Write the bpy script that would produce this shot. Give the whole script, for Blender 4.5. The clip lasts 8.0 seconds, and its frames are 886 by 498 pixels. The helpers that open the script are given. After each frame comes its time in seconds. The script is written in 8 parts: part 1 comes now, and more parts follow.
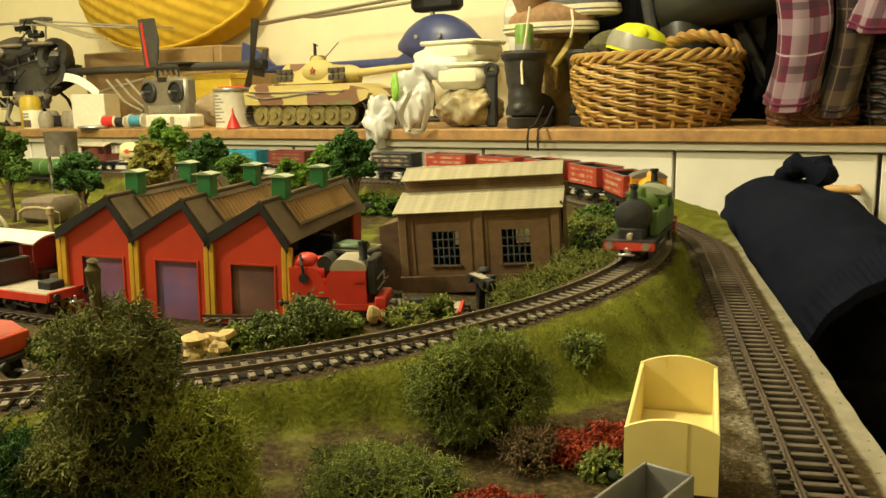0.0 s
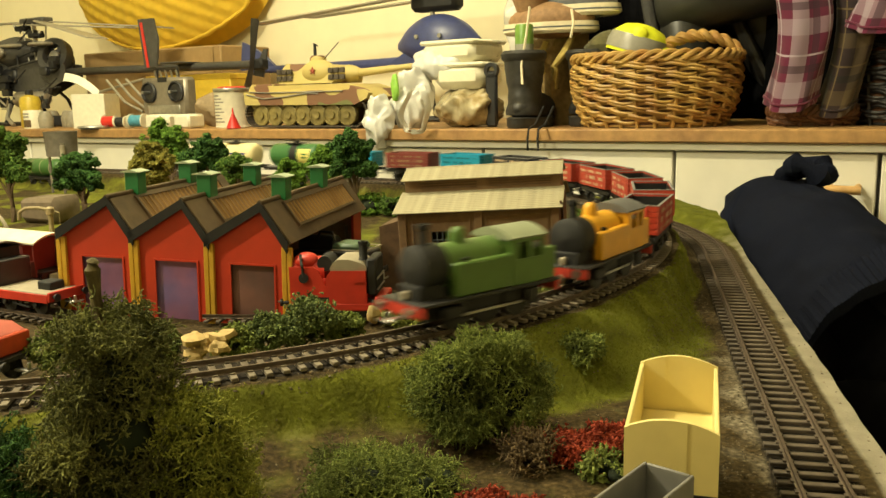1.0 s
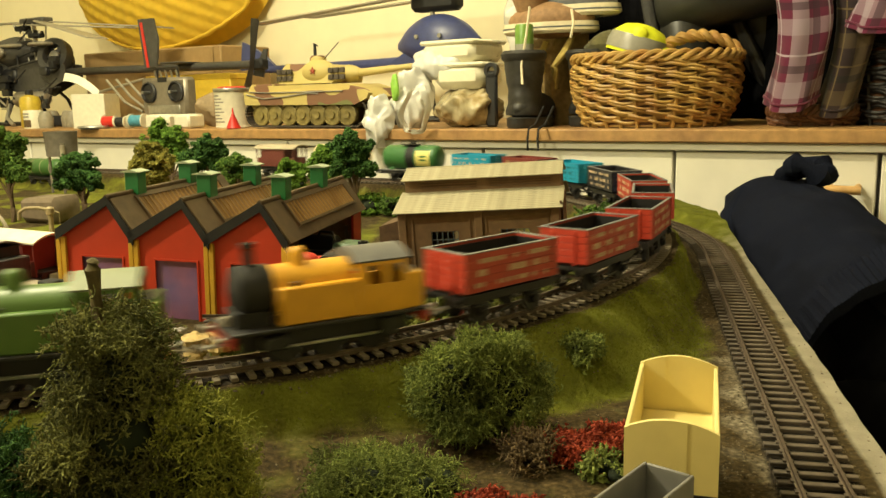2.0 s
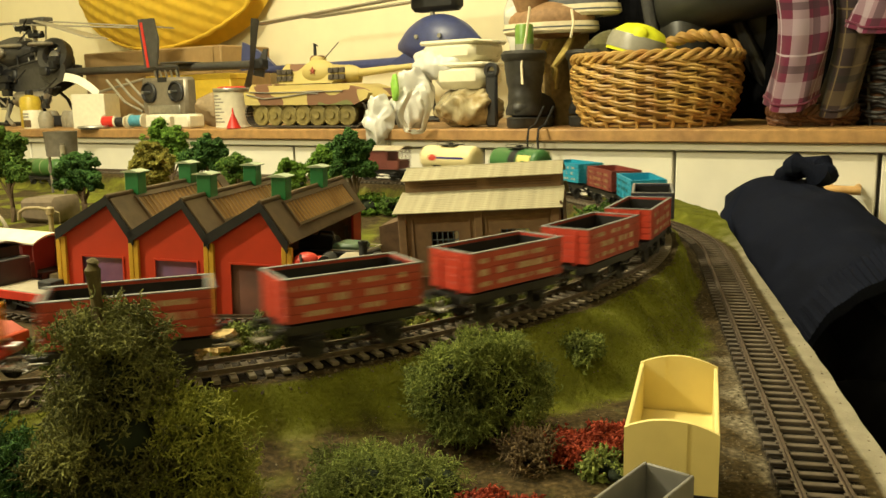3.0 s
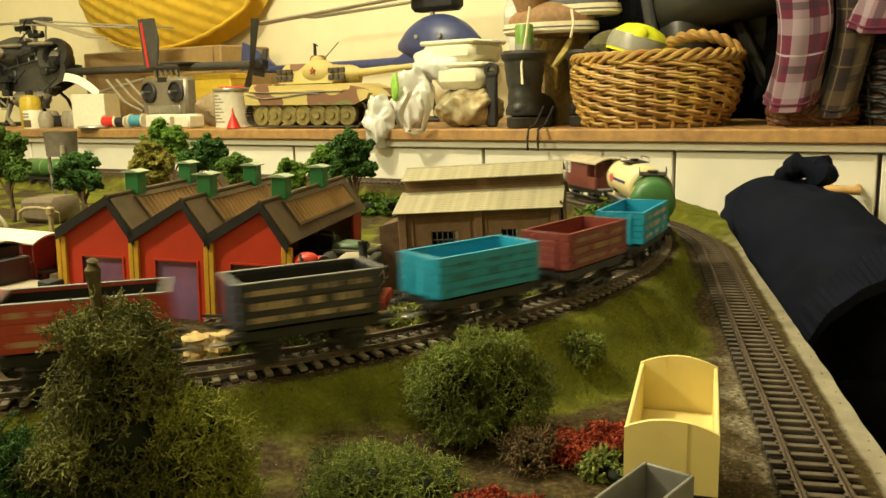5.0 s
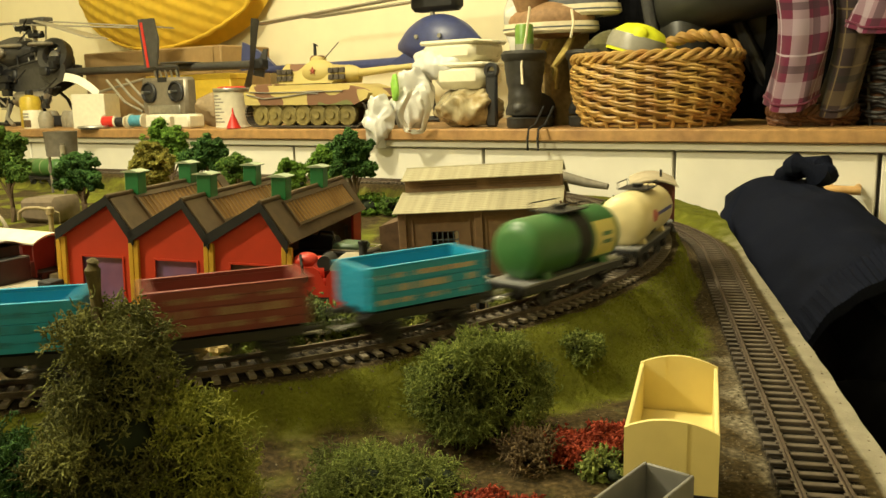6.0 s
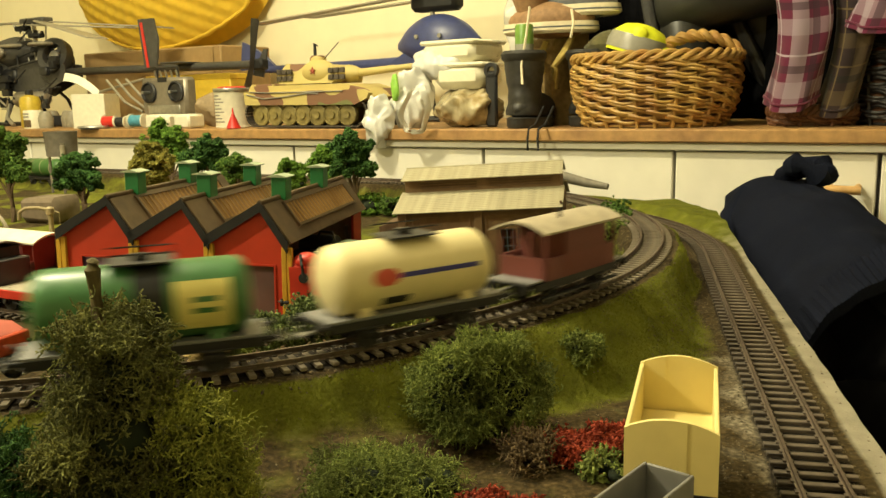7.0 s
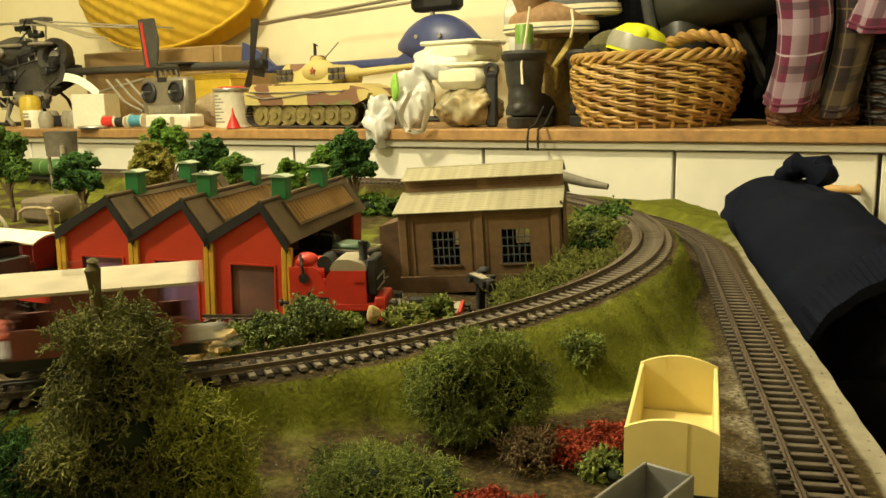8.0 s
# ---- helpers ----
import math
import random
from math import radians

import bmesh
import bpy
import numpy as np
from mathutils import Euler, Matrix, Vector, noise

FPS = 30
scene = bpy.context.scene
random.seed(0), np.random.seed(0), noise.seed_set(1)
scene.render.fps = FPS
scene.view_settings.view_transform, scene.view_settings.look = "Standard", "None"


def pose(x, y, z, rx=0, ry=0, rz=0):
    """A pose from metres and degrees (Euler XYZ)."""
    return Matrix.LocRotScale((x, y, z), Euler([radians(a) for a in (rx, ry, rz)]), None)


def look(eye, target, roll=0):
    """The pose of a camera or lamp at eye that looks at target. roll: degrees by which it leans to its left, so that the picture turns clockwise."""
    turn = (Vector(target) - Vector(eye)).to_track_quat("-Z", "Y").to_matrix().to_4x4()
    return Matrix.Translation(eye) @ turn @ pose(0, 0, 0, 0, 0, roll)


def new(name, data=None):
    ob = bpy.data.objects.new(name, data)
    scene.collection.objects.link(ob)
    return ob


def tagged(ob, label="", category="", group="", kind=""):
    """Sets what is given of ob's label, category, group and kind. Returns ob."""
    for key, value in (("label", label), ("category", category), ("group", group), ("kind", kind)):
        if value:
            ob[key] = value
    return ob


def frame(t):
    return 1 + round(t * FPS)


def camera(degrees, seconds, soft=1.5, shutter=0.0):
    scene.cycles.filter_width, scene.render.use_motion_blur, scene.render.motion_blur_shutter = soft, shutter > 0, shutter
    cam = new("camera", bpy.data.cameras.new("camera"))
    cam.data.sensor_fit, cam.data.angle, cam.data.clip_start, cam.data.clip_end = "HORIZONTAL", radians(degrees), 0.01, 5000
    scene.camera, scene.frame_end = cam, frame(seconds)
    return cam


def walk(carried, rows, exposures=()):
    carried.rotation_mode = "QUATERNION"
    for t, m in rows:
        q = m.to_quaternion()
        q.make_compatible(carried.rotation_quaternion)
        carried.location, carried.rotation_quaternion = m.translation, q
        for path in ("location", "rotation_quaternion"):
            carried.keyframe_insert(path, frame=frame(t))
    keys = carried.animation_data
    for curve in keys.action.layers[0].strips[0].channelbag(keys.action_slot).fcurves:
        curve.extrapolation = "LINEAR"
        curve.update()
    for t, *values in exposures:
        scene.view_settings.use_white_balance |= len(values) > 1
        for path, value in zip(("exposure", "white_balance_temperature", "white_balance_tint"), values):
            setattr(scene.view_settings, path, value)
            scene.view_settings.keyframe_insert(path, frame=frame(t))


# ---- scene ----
# Heights are counted from the rail top of the lower track; the room's floor lies at FLOOR.
EYE = (0.0, 0.0, 0.14)
cam = camera(55.46, 8.0, soft=1.5, shutter=0.9)
walk(cam, [(0.0, look(EYE, (0, 1, 0.14 - math.tan(radians(10.38))), -1.34)),
           (8.0, look(EYE, (0, 1, 0.14 - math.tan(radians(10.38))), -1.34))])

FLOOR, CEIL = -0.82, 1.5
scene.view_settings.exposure = 0.0

# ---- world and lamps ----
world = bpy.data.worlds.new("world")
scene.world = world
world.use_nodes = True
world.node_tree.nodes["Background"].inputs[0].default_value = (1.0, 0.8, 0.5, 1)
world.node_tree.nodes["Background"].inputs[1].default_value = 0.02


def bulb(place, watts, size, colour):
    d = bpy.data.lights.new("unseen_bulb", "POINT")
    d.energy, d.shadow_soft_size, d.color = watts, size, colour
    ob = new("unseen_bulb", d)
    ob.location = place
    return ob


WARM = (1.0, 0.90, 0.57)
bulb((-0.60, 0.70, 1.15), 58, 0.035, WARM)
# unseen lamp added low at the left, well below the ceiling
bulb((-0.86, 0.30, 0.72), 31, 0.03, WARM)

# ---- plan ----
CX, CY, RU, ZU = -0.2596, 0.754, 0.4361, 0.0282     # raised curve: centre, radius, rail top
LX, LY, RL = -0.1710, 0.8197, 0.4200                # lower curve
GAUGE = 0.0165
NX, NY = 0.507, 0.862                               # square to the workbench
UX, UY = -0.862, 0.507                              # along the workbench, away to the far end
BENCH = 1.10                                        # workbench front along (NX, NY)


def bench(a, d, z=0.0):
    """A place on the workbench: a metres along its front from the foot point of the eye, d metres behind the front."""
    k = BENCH + d
    return Vector((NX * k + UX * a, NY * k + UY * a, z))


BENCH_TURN = math.degrees(math.atan2(-UY, -UX))     # turn of a thing whose x runs along the bench to the near end


# ---- mesh building ----
class Mesh:
    """Gathers faces; every call adds one solid."""

    def __init__(self):
        self.v, self.f = [], []

    def add(self, verts, faces, m=None):
        o = len(self.v)
        self.v += [tuple(m @ Vector(p)) for p in verts] if m else [tuple(p) for p in verts]
        self.f += [tuple(o + i for i in f) for f in faces]
        return self

    def box(self, c, s, bev=0.0, m=None):
        hx, hy, hz = s[0] / 2, s[1] / 2, s[2] / 2
        if not bev:
            vs = [(c[0] + x * hx, c[1] + y * hy, c[2] + z * hz) for x in (-1, 1) for y in (-1, 1) for z in (-1, 1)]
            return self.add(vs, [(0, 1, 3, 2), (4, 6, 7, 5), (0, 4, 5, 1), (2, 3, 7, 6), (0, 2, 6, 4), (1, 5, 7, 3)], m)
        b = min(bev, hx * 0.9, hy * 0.9, hz * 0.9)
        vs, idx = [], {}
        for x in (-1, 1):
            for y in (-1, 1):
                for z in (-1, 1):
                    for ax in range(3):
                        h = [hx - b, hy - b, hz - b]
                        h[ax] += b
                        idx[x, y, z, ax] = len(vs)
                        vs.append((c[0] + x * h[0], c[1] + y * h[1], c[2] + z * h[2]))
        fs = []
        for ax in range(3):
            p, q = (ax + 1) % 3, (ax + 2) % 3
            for sg in (-1, 1):
                ring = []
                for a, d in ((-1, -1), (1, -1), (1, 1), (-1, 1)):
                    k = [0, 0, 0]
                    k[ax], k[p], k[q] = sg, a, d
                    ring.append(idx[(*k, ax)])
                fs.append(tuple(ring if sg > 0 else ring[::-1]))
        for ax in range(3):
            p, q = (ax + 1) % 3, (ax + 2) % 3
            for a in (-1, 1):
                for d in (-1, 1):
                    k0, k1 = [0, 0, 0], [0, 0, 0]
                    k0[ax], k1[ax] = -1, 1
                    k0[p] = k1[p] = a
                    k0[q] = k1[q] = d
                    r = [idx[(*k0, p)], idx[(*k1, p)], idx[(*k1, q)], idx[(*k0, q)]]
                    fs.append(tuple(r if a * d < 0 else r[::-1]))
        for x in (-1, 1):
            for y in (-1, 1):
                for z in (-1, 1):
                    r = [idx[x, y, z, i] for i in range(3)]
                    fs.append(tuple(r if x * y * z > 0 else r[::-1]))
        return self.add(vs, fs, m)

    def cyl(self, p0, p1, r0, r1=None, n=12, caps=True, m=None):
        r1 = r0 if r1 is None else r1
        p0, p1 = Vector(p0), Vector(p1)
        q = (p1 - p0).to_track_quat("Z", "Y")
        vs = []
        for p, r in ((p0, r0), (p1, r1)):
            for i in range(n):
                t = 2 * math.pi * i / n
                vs.append(p + q @ Vector((r * math.cos(t), r * math.sin(t), 0)))
        fs = [(i, (i + 1) % n, n + (i + 1) % n, n + i) for i in range(n)]
        if caps:
            fs += [tuple(range(n))[::-1], tuple(range(n, 2 * n))]
        return self.add(vs, fs, m)

    def lathe(self, prof, n=20, m=None):
        """prof: (radius, height) from the bottom up; closed where the radius is 0."""
        vs, fs = [], []
        for r, z in prof:
            for i in range(n):
                t = 2 * math.pi * i / n
                vs.append((r * math.cos(t), r * math.sin(t), z))
        for k in range(len(prof) - 1):
            for i in range(n):
                j = (i + 1) % n
                fs.append((k * n + i, k * n + j, (k + 1) * n + j, (k + 1) * n + i))
        return self.add(vs, fs, m)

    def tube(self, pts, r, n=8, m=None):
        pts = [Vector(p) for p in pts]
        rad = r if hasattr(r, "__len__") else [r] * len(pts)
        vs, fs = [], []
        for k, p in enumerate(pts):
            d = pts[min(k + 1, len(pts) - 1)] - pts[max(k - 1, 0)]
            q = d.to_track_quat("Z", "Y")
            for i in range(n):
                t = 2 * math.pi * i / n
                vs.append(p + q @ Vector((rad[k] * math.cos(t), rad[k] * math.sin(t), 0)))
        for k in range(len(pts) - 1):
            for i in range(n):
                j = (i + 1) % n
                fs.append((k * n + i, k * n + j, (k + 1) * n + j, (k + 1) * n + i))
        e = (len(pts) - 1) * n
        fs += [tuple(range(n))[::-1], tuple(range(e, e + n))]
        return self.add(vs, fs, m)

    def prism(self, poly, y0, y1, m=None):
        """A polygon of (x, z), counter-clockwise seen from -y, drawn out from y0 to y1."""
        n = len(poly)
        vs = [(x, y0, z) for x, z in poly] + [(x, y1, z) for x, z in poly]
        fs = [tuple(range(n)), tuple(range(n, 2 * n))[::-1]]
        fs += [((i + 1) % n, i, n + i, n + (i + 1) % n) for i in range(n)]
        return self.add(vs, fs, m)

    def surf(self, fn, nu, nv, m=None, wrap=False):
        vs = [fn(i / nu, j / nv) for j in range(nv + 1) for i in range(nu + (0 if wrap else 1))]
        w = nu if wrap else nu + 1
        fs = []
        for j in range(nv):
            for i in range(nu):
                k = (i + 1) % w
                fs.append((j * w + i, j * w + k, (j + 1) * w + k, (j + 1) * w + i))
        return self.add(vs, fs, m)

    def ball(self, c, r, n=12, m=None, squash=(1, 1, 1), lump=0.0, grain=30.0):
        k = n // 2
        vs, fs = [], []
        for j in range(k + 1):
            for i in range(n):
                a, b = 2 * math.pi * i / n, math.pi * j / k - math.pi / 2
                d = Vector((math.cos(a) * math.cos(b), math.sin(a) * math.cos(b), math.sin(b)))
                g = 1 + (lump * noise.noise((Vector(c) + d * r) * grain) if lump else 0)
                vs.append((c[0] + d.x * r * squash[0] * g, c[1] + d.y * r * squash[1] * g, c[2] + d.z * r * squash[2] * g))
        for j in range(k):
            for i in range(n):
                q = (i + 1) % n
                fs.append((j * n + i, j * n + q, (j + 1) * n + q, (j + 1) * n + i))
        return self.add(vs, fs, m)


def data_of(name, b, material, smooth=40):
    me = bpy.data.meshes.new(name)
    me.from_pydata(b.v, [], b.f)
    if smooth:
        me.polygons.foreach_set("use_smooth", [True] * len(me.polygons))
        me.set_sharp_from_angle(angle=radians(smooth))
    for mt in (material if isinstance(material, (list, tuple)) else [material]):
        me.materials.append(mt)
    me.update()
    return me


def part(name, b, material, parent=None, label="", smooth=40, m=None):
    ob = new(name, b if isinstance(b, bpy.types.Mesh) else data_of(name, b, material, smooth))
    ob.parent = parent
    if m is not None:
        ob.matrix_basis = m
    if label:
        tagged(ob, label)
    return ob


def thing(name, m, label, category, group="", kind=""):
    ob = new(name)
    ob.empty_display_size = 0.02
    ob.matrix_basis = m
    return tagged(ob, label, category, group, kind)


def piece(name, b, material, label, category="", group="", kind="", smooth=40, m=None):
    """A thing of one mesh."""
    return tagged(part(name, b, material, None, "", smooth, m), label, category, group, kind)


# ---- materials ----
def mat(name, colour, rough=0.6, metal=0.0, vary=0.25, grain=120.0, bump=0.15, depth=0.0006, second=None, patch=14.0, coat=0.0, sheen=0.0, through_light=0.0, spread=0.5, gloss=0.5):
    """A surface with fine grain and larger stains; second: the colour of the stains."""
    m = bpy.data.materials.new(name)
    m.use_nodes = True
    nt = m.node_tree
    n, li = nt.nodes, nt.links
    bs = n["Principled BSDF"]
    co = n.new("ShaderNodeTexCoord")
    fine, big = n.new("ShaderNodeTexNoise"), n.new("ShaderNodeTexNoise")
    fine.inputs["Scale"].default_value, big.inputs["Scale"].default_value = grain, patch
    fine.inputs["Detail"].default_value, big.inputs["Detail"].default_value = 6, 4
    for t in (fine, big):
        li.new(co.outputs["Object"], t.inputs["Vector"])
    r1, r2 = n.new("ShaderNodeMapRange"), n.new("ShaderNodeMapRange")
    r1.inputs[1].default_value, r1.inputs[2].default_value, r1.inputs[3].default_value, r1.inputs[4].default_value = 0.3, 0.7, 1 - vary, 1 + vary * 0.6
    r2.inputs[1].default_value, r2.inputs[2].default_value = spread - 0.06, spread + 0.16
    li.new(fine.outputs["Fac"], r1.inputs[0])
    li.new(big.outputs["Fac"], r2.inputs[0])
    mix = n.new("ShaderNodeMix")
    mix.data_type = "RGBA"
    s = second or tuple(c * (1 - vary * 0.8) for c in colour)
    mix.inputs["A"].default_value, mix.inputs["B"].default_value = (*colour, 1), (*s, 1)
    li.new(r2.outputs[0], mix.inputs["Factor"])
    mul = n.new("ShaderNodeVectorMath")
    mul.operation = "SCALE"
    li.new(mix.outputs["Result"], mul.inputs[0])
    li.new(r1.outputs[0], mul.inputs["Scale"])
    li.new(mul.outputs[0], bs.inputs["Base Color"])
    rr = n.new("ShaderNodeMapRange")
    rr.inputs[3].default_value, rr.inputs[4].default_value = max(rough - 0.12, 0.02), min(rough + 0.12, 1)
    li.new(big.outputs["Fac"], rr.inputs[0])
    li.new(rr.outputs[0], bs.inputs["Roughness"])
    bs.inputs["Metallic"].default_value = metal
    bs.inputs["Coat Weight"].default_value = coat
    bs.inputs["Sheen Weight"].default_value = sheen
    bs.inputs["Specular IOR Level"].default_value = gloss
    if through_light:
        bs.inputs["Transmission Weight"].default_value = through_light
    if bump:
        bp = n.new("ShaderNodeBump")
        bp.inputs["Strength"].default_value, bp.inputs["Distance"].default_value = bump, depth
        li.new(fine.outputs["Fac"], bp.inputs["Height"])
        li.new(bp.outputs[0], bs.inputs["Normal"])
    return m


def island_mat(name, a, b, rough=0.85, dark=0.5):
    """Bits of one mesh that each have a shade of their own between a and b."""
    m = bpy.data.materials.new(name)
    m.use_nodes = True
    nt = m.node_tree
    n, li = nt.nodes, nt.links
    bs = n["Principled BSDF"]
    g = n.new("ShaderNodeNewGeometry")
    mix = n.new("ShaderNodeMix")
    mix.data_type = "RGBA"
    mix.inputs["A"].default_value, mix.inputs["B"].default_value = (*a, 1), (*b, 1)
    li.new(g.outputs["Random Per Island"], mix.inputs["Factor"])
    co, tx = n.new("ShaderNodeTexCoord"), n.new("ShaderNodeTexNoise")
    tx.inputs["Scale"].default_value = 45
    li.new(co.outputs["Object"], tx.inputs["Vector"])
    rg = n.new("ShaderNodeMapRange")
    rg.inputs[1].default_value, rg.inputs[2].default_value, rg.inputs[3].default_value, rg.inputs[4].default_value = 0.3, 0.7, dark, 1.25
    li.new(tx.outputs["Fac"], rg.inputs[0])
    mul = n.new("ShaderNodeVectorMath")
    mul.operation = "SCALE"
    li.new(mix.outputs["Result"], mul.inputs[0])
    li.new(rg.outputs[0], mul.inputs["Scale"])
    li.new(mul.outputs[0], bs.inputs["Base Color"])
    bs.inputs["Roughness"].default_value = rough
    bs.inputs["Specular IOR Level"].default_value = 0.2
    return m


def glass_mat(name, tint=(0.9, 0.95, 0.95), rough=0.05):
    m = bpy.data.materials.new(name)
    m.use_nodes = True
    bs = m.node_tree.nodes["Principled BSDF"]
    bs.inputs["Base Color"].default_value = (*tint, 1)
    bs.inputs["Roughness"].default_value = rough
    bs.inputs["Transmission Weight"].default_value = 1
    return m


M_WALL = mat("wall_paint", (0.86, 0.8, 0.56), 0.7, vary=0.03, grain=25, patch=3, bump=0.05, depth=0.0004)
M_CEIL = mat("ceiling_paint", (0.8, 0.78, 0.72), 0.8, vary=0.05, grain=40, patch=2)
M_FLOOR = mat("floor_dark", (0.06, 0.05, 0.045), 0.7, grain=30, patch=3)
M_WHITE = mat("drawer_white", (0.83, 0.8, 0.7), 0.4, vary=0.05, grain=25, patch=5, bump=0.05)
M_WOODTOP = mat("bench_wood", (0.42, 0.24, 0.09), 0.5, vary=0.25, grain=90, patch=20, second=(0.33, 0.18, 0.07))
M_PINE = mat("pine", (0.6, 0.36, 0.13), 0.5, vary=0.2, grain=60)
M_BLACK = mat("black_plastic", (0.018, 0.018, 0.02), 0.45, vary=0.3)
M_DARK = mat("soot_black", (0.012, 0.012, 0.012), 0.7, vary=0.4)
M_GREY = mat("grey_plastic", (0.2, 0.2, 0.2), 0.5)
M_STEEL = mat("steel", (0.5, 0.49, 0.47), 0.35, metal=0.9, vary=0.2)
M_RAIL = mat("rail_steel", (0.16, 0.12, 0.09), 0.5, metal=0.5, vary=0.35, grain=200)
M_SLEEPER = mat("sleeper_plastic", (0.13, 0.1, 0.072), 0.7, vary=0.3, grain=150, second=(0.09, 0.07, 0.05))
M_SLEEPER_PALE = mat("sleeper_dusty", (0.21, 0.175, 0.125), 0.8, vary=0.4, grain=260, patch=70, second=(0.12, 0.095, 0.065))


# ---- the raised and the lower line ----
A60, B13 = radians(60), -0.2298
LP0 = (LX + RL * math.cos(B13), LY + RL * math.sin(B13))


def upper(s, off=0.0):
    """Place and heading on the raised line, s metres along it in the train's direction; off: metres outwards."""
    s0, s1 = -RU * A60, RU * 2 * A60
    a = -min(max(s, s0), s1) / RU
    d = Vector((math.sin(a), -math.cos(a)))
    p = Vector((CX + (RU + off) * math.cos(a), CY + (RU + off) * math.sin(a)))
    return p + d * (s - min(max(s, s0), s1)), d


def lower(s, off=0.0):
    """The same for the lower line; s is 0 where its curve ends and it runs straight towards the near end."""
    s0 = -RL * (A60 - B13)
    a = B13 - min(max(s, s0), 0) / RL
    d = Vector((math.sin(a), -math.cos(a)))
    p = Vector((LX + (RL + off) * math.cos(a), LY + (RL + off) * math.sin(a)))
    return p + d * (s - min(max(s, s0), 0)), d


def upper_off(x, y):
    qx, qy = x - CX, y - CY
    if qx * -0.866 + qy * 0.5 > 0:
        return abs(qx * 0.5 + qy * 0.866) - RU
    return math.hypot(qx, qy) - RU


def lower_off(x, y):
    qx, qy = x - LX, y - LY
    if qx * -0.866 + qy * 0.5 > 0:
        return abs(qx * 0.5 + qy * 0.866) - RL
    if math.atan2(qy, qx) > B13:
        return math.hypot(qx, qy) - RL
    return (x - LP0[0]) * math.cos(B13) + (y - LP0[1]) * math.sin(B13)


def ease(x):
    x = min(max(x, 0.0), 1.0)
    return x * x * (3 - 2 * x)


BASE = -0.0058


def ground(x, y):
    """Height of the modelled land, and how much of it is grass, gravel or bare plaster."""
    e, l = upper_off(x, y), lower_off(x, y)
    p = Vector((x, y, 0))
    n1, n2, n3 = noise.noise(p * 14), noise.noise(p * 45), noise.noise(p * 130)
    top = ZU - 0.0052
    qx, qy = x - CX, y - CY
    a = math.atan2(qy, qx)
    side = ease((a + 1.25) / 0.55)
    bend = ease((a + 0.68) / 0.3)
    wide, crest = 0.062 - 0.034 * side, 0.0185 + 0.007 * side - 0.0055 * bend
    if e > 0:
        fold = 0.006 * side * (1 - 0.5 * bend) * max(0.0, math.sin(a * 26 + 3.0 * n1)) ** 3
        steep = ease((e - crest - 0.003 * n1 + fold) / (0.017 + 0.026 * side - 0.029 * bend))
        k = 1 - (0.62 + 0.38 * side) * steep - (0.38 - 0.38 * side) * ease((e - crest - 0.012) / (wide * (1.1 + 0.25 * n1)))
    else:
        k = 1 - ease((-e - 0.019 - 0.004 * n1) / 0.026)
    back = ease((a - 0.25) / 0.5) if qx * -0.866 + qy * 0.5 <= 0 else 0
    z = BASE + (top - BASE) * k
    grass = 0.0
    if e > 0.017:
        grass = ease((e - 0.017) / 0.006) * (1 - (0.72 + 0.13 * side) * ease((e - crest - 0.003 - 0.027 * side + 0.022 * bend - 0.006 * n1) / (0.016 + 0.012 * side - 0.020 * bend)))
    elif e < -0.02:
        grass = 0.55 * ease((-e - 0.02) / 0.01) * (1 - ease((-e - 0.05) / 0.03))
    gravel = 0.0
    if l > -0.04 and l < 0.0 and y < 0.62:
        gravel = ease((l + 0.036 + 0.016 * n2 + 0.01 * n1) / 0.03) * (1 - ease((y - 0.36) / 0.2))
    plaster = ease((l - 0.02) / 0.004) * (1 - ease((y - 0.66) / 0.25))
    if l > 0.016 and y > 0.62:
        g = ease((y - 0.62) / 0.2) * ease((l - 0.016) / 0.01)
        grass = max(grass, g)
        z += 0.010 * g * ease((l - 0.015) / 0.03) * (0.7 + 0.5 * n1)
    if e < -0.05 and x < -0.0 and y > 0.75:
        grass = max(grass, ease((n1 + 0.15) / 0.4) * ease((y - 0.75) / 0.1))
    rough = 0.0016 * n2 + 0.0007 * n3 + 0.0015 * n1 * (1 - plaster)
    rough *= 1 - 0.75 * plaster
    if abs(e) < 0.017 or abs(l) < 0.017:
        rough *= 0.2
    if abs(l) < 0.017:
        z = min(z, BASE + 0.0005)
    bed = (1 - ease((abs(e) - 0.0125) / 0.004)) + (1 - ease((abs(l) - 0.0135) / 0.004))
    return z + rough, grass, gravel, plaster, min(bed, 1.0)


# ---- room ----
def slab(name, corners, z0, z1, material, label, kind="structure"):
    b = Mesh()
    n = len(corners)
    b.add([(x, y, z0) for x, y in corners] + [(x, y, z1) for x, y in corners],
          [tuple(range(n))[::-1], tuple(range(n, 2 * n))] + [(i, (i + 1) % n, n + (i + 1) % n, n + i) for i in range(n)])
    return piece(name, b, material, label, "", "", kind, 0)


def along(a, d):
    v = bench(a, d)
    return v.x, v.y


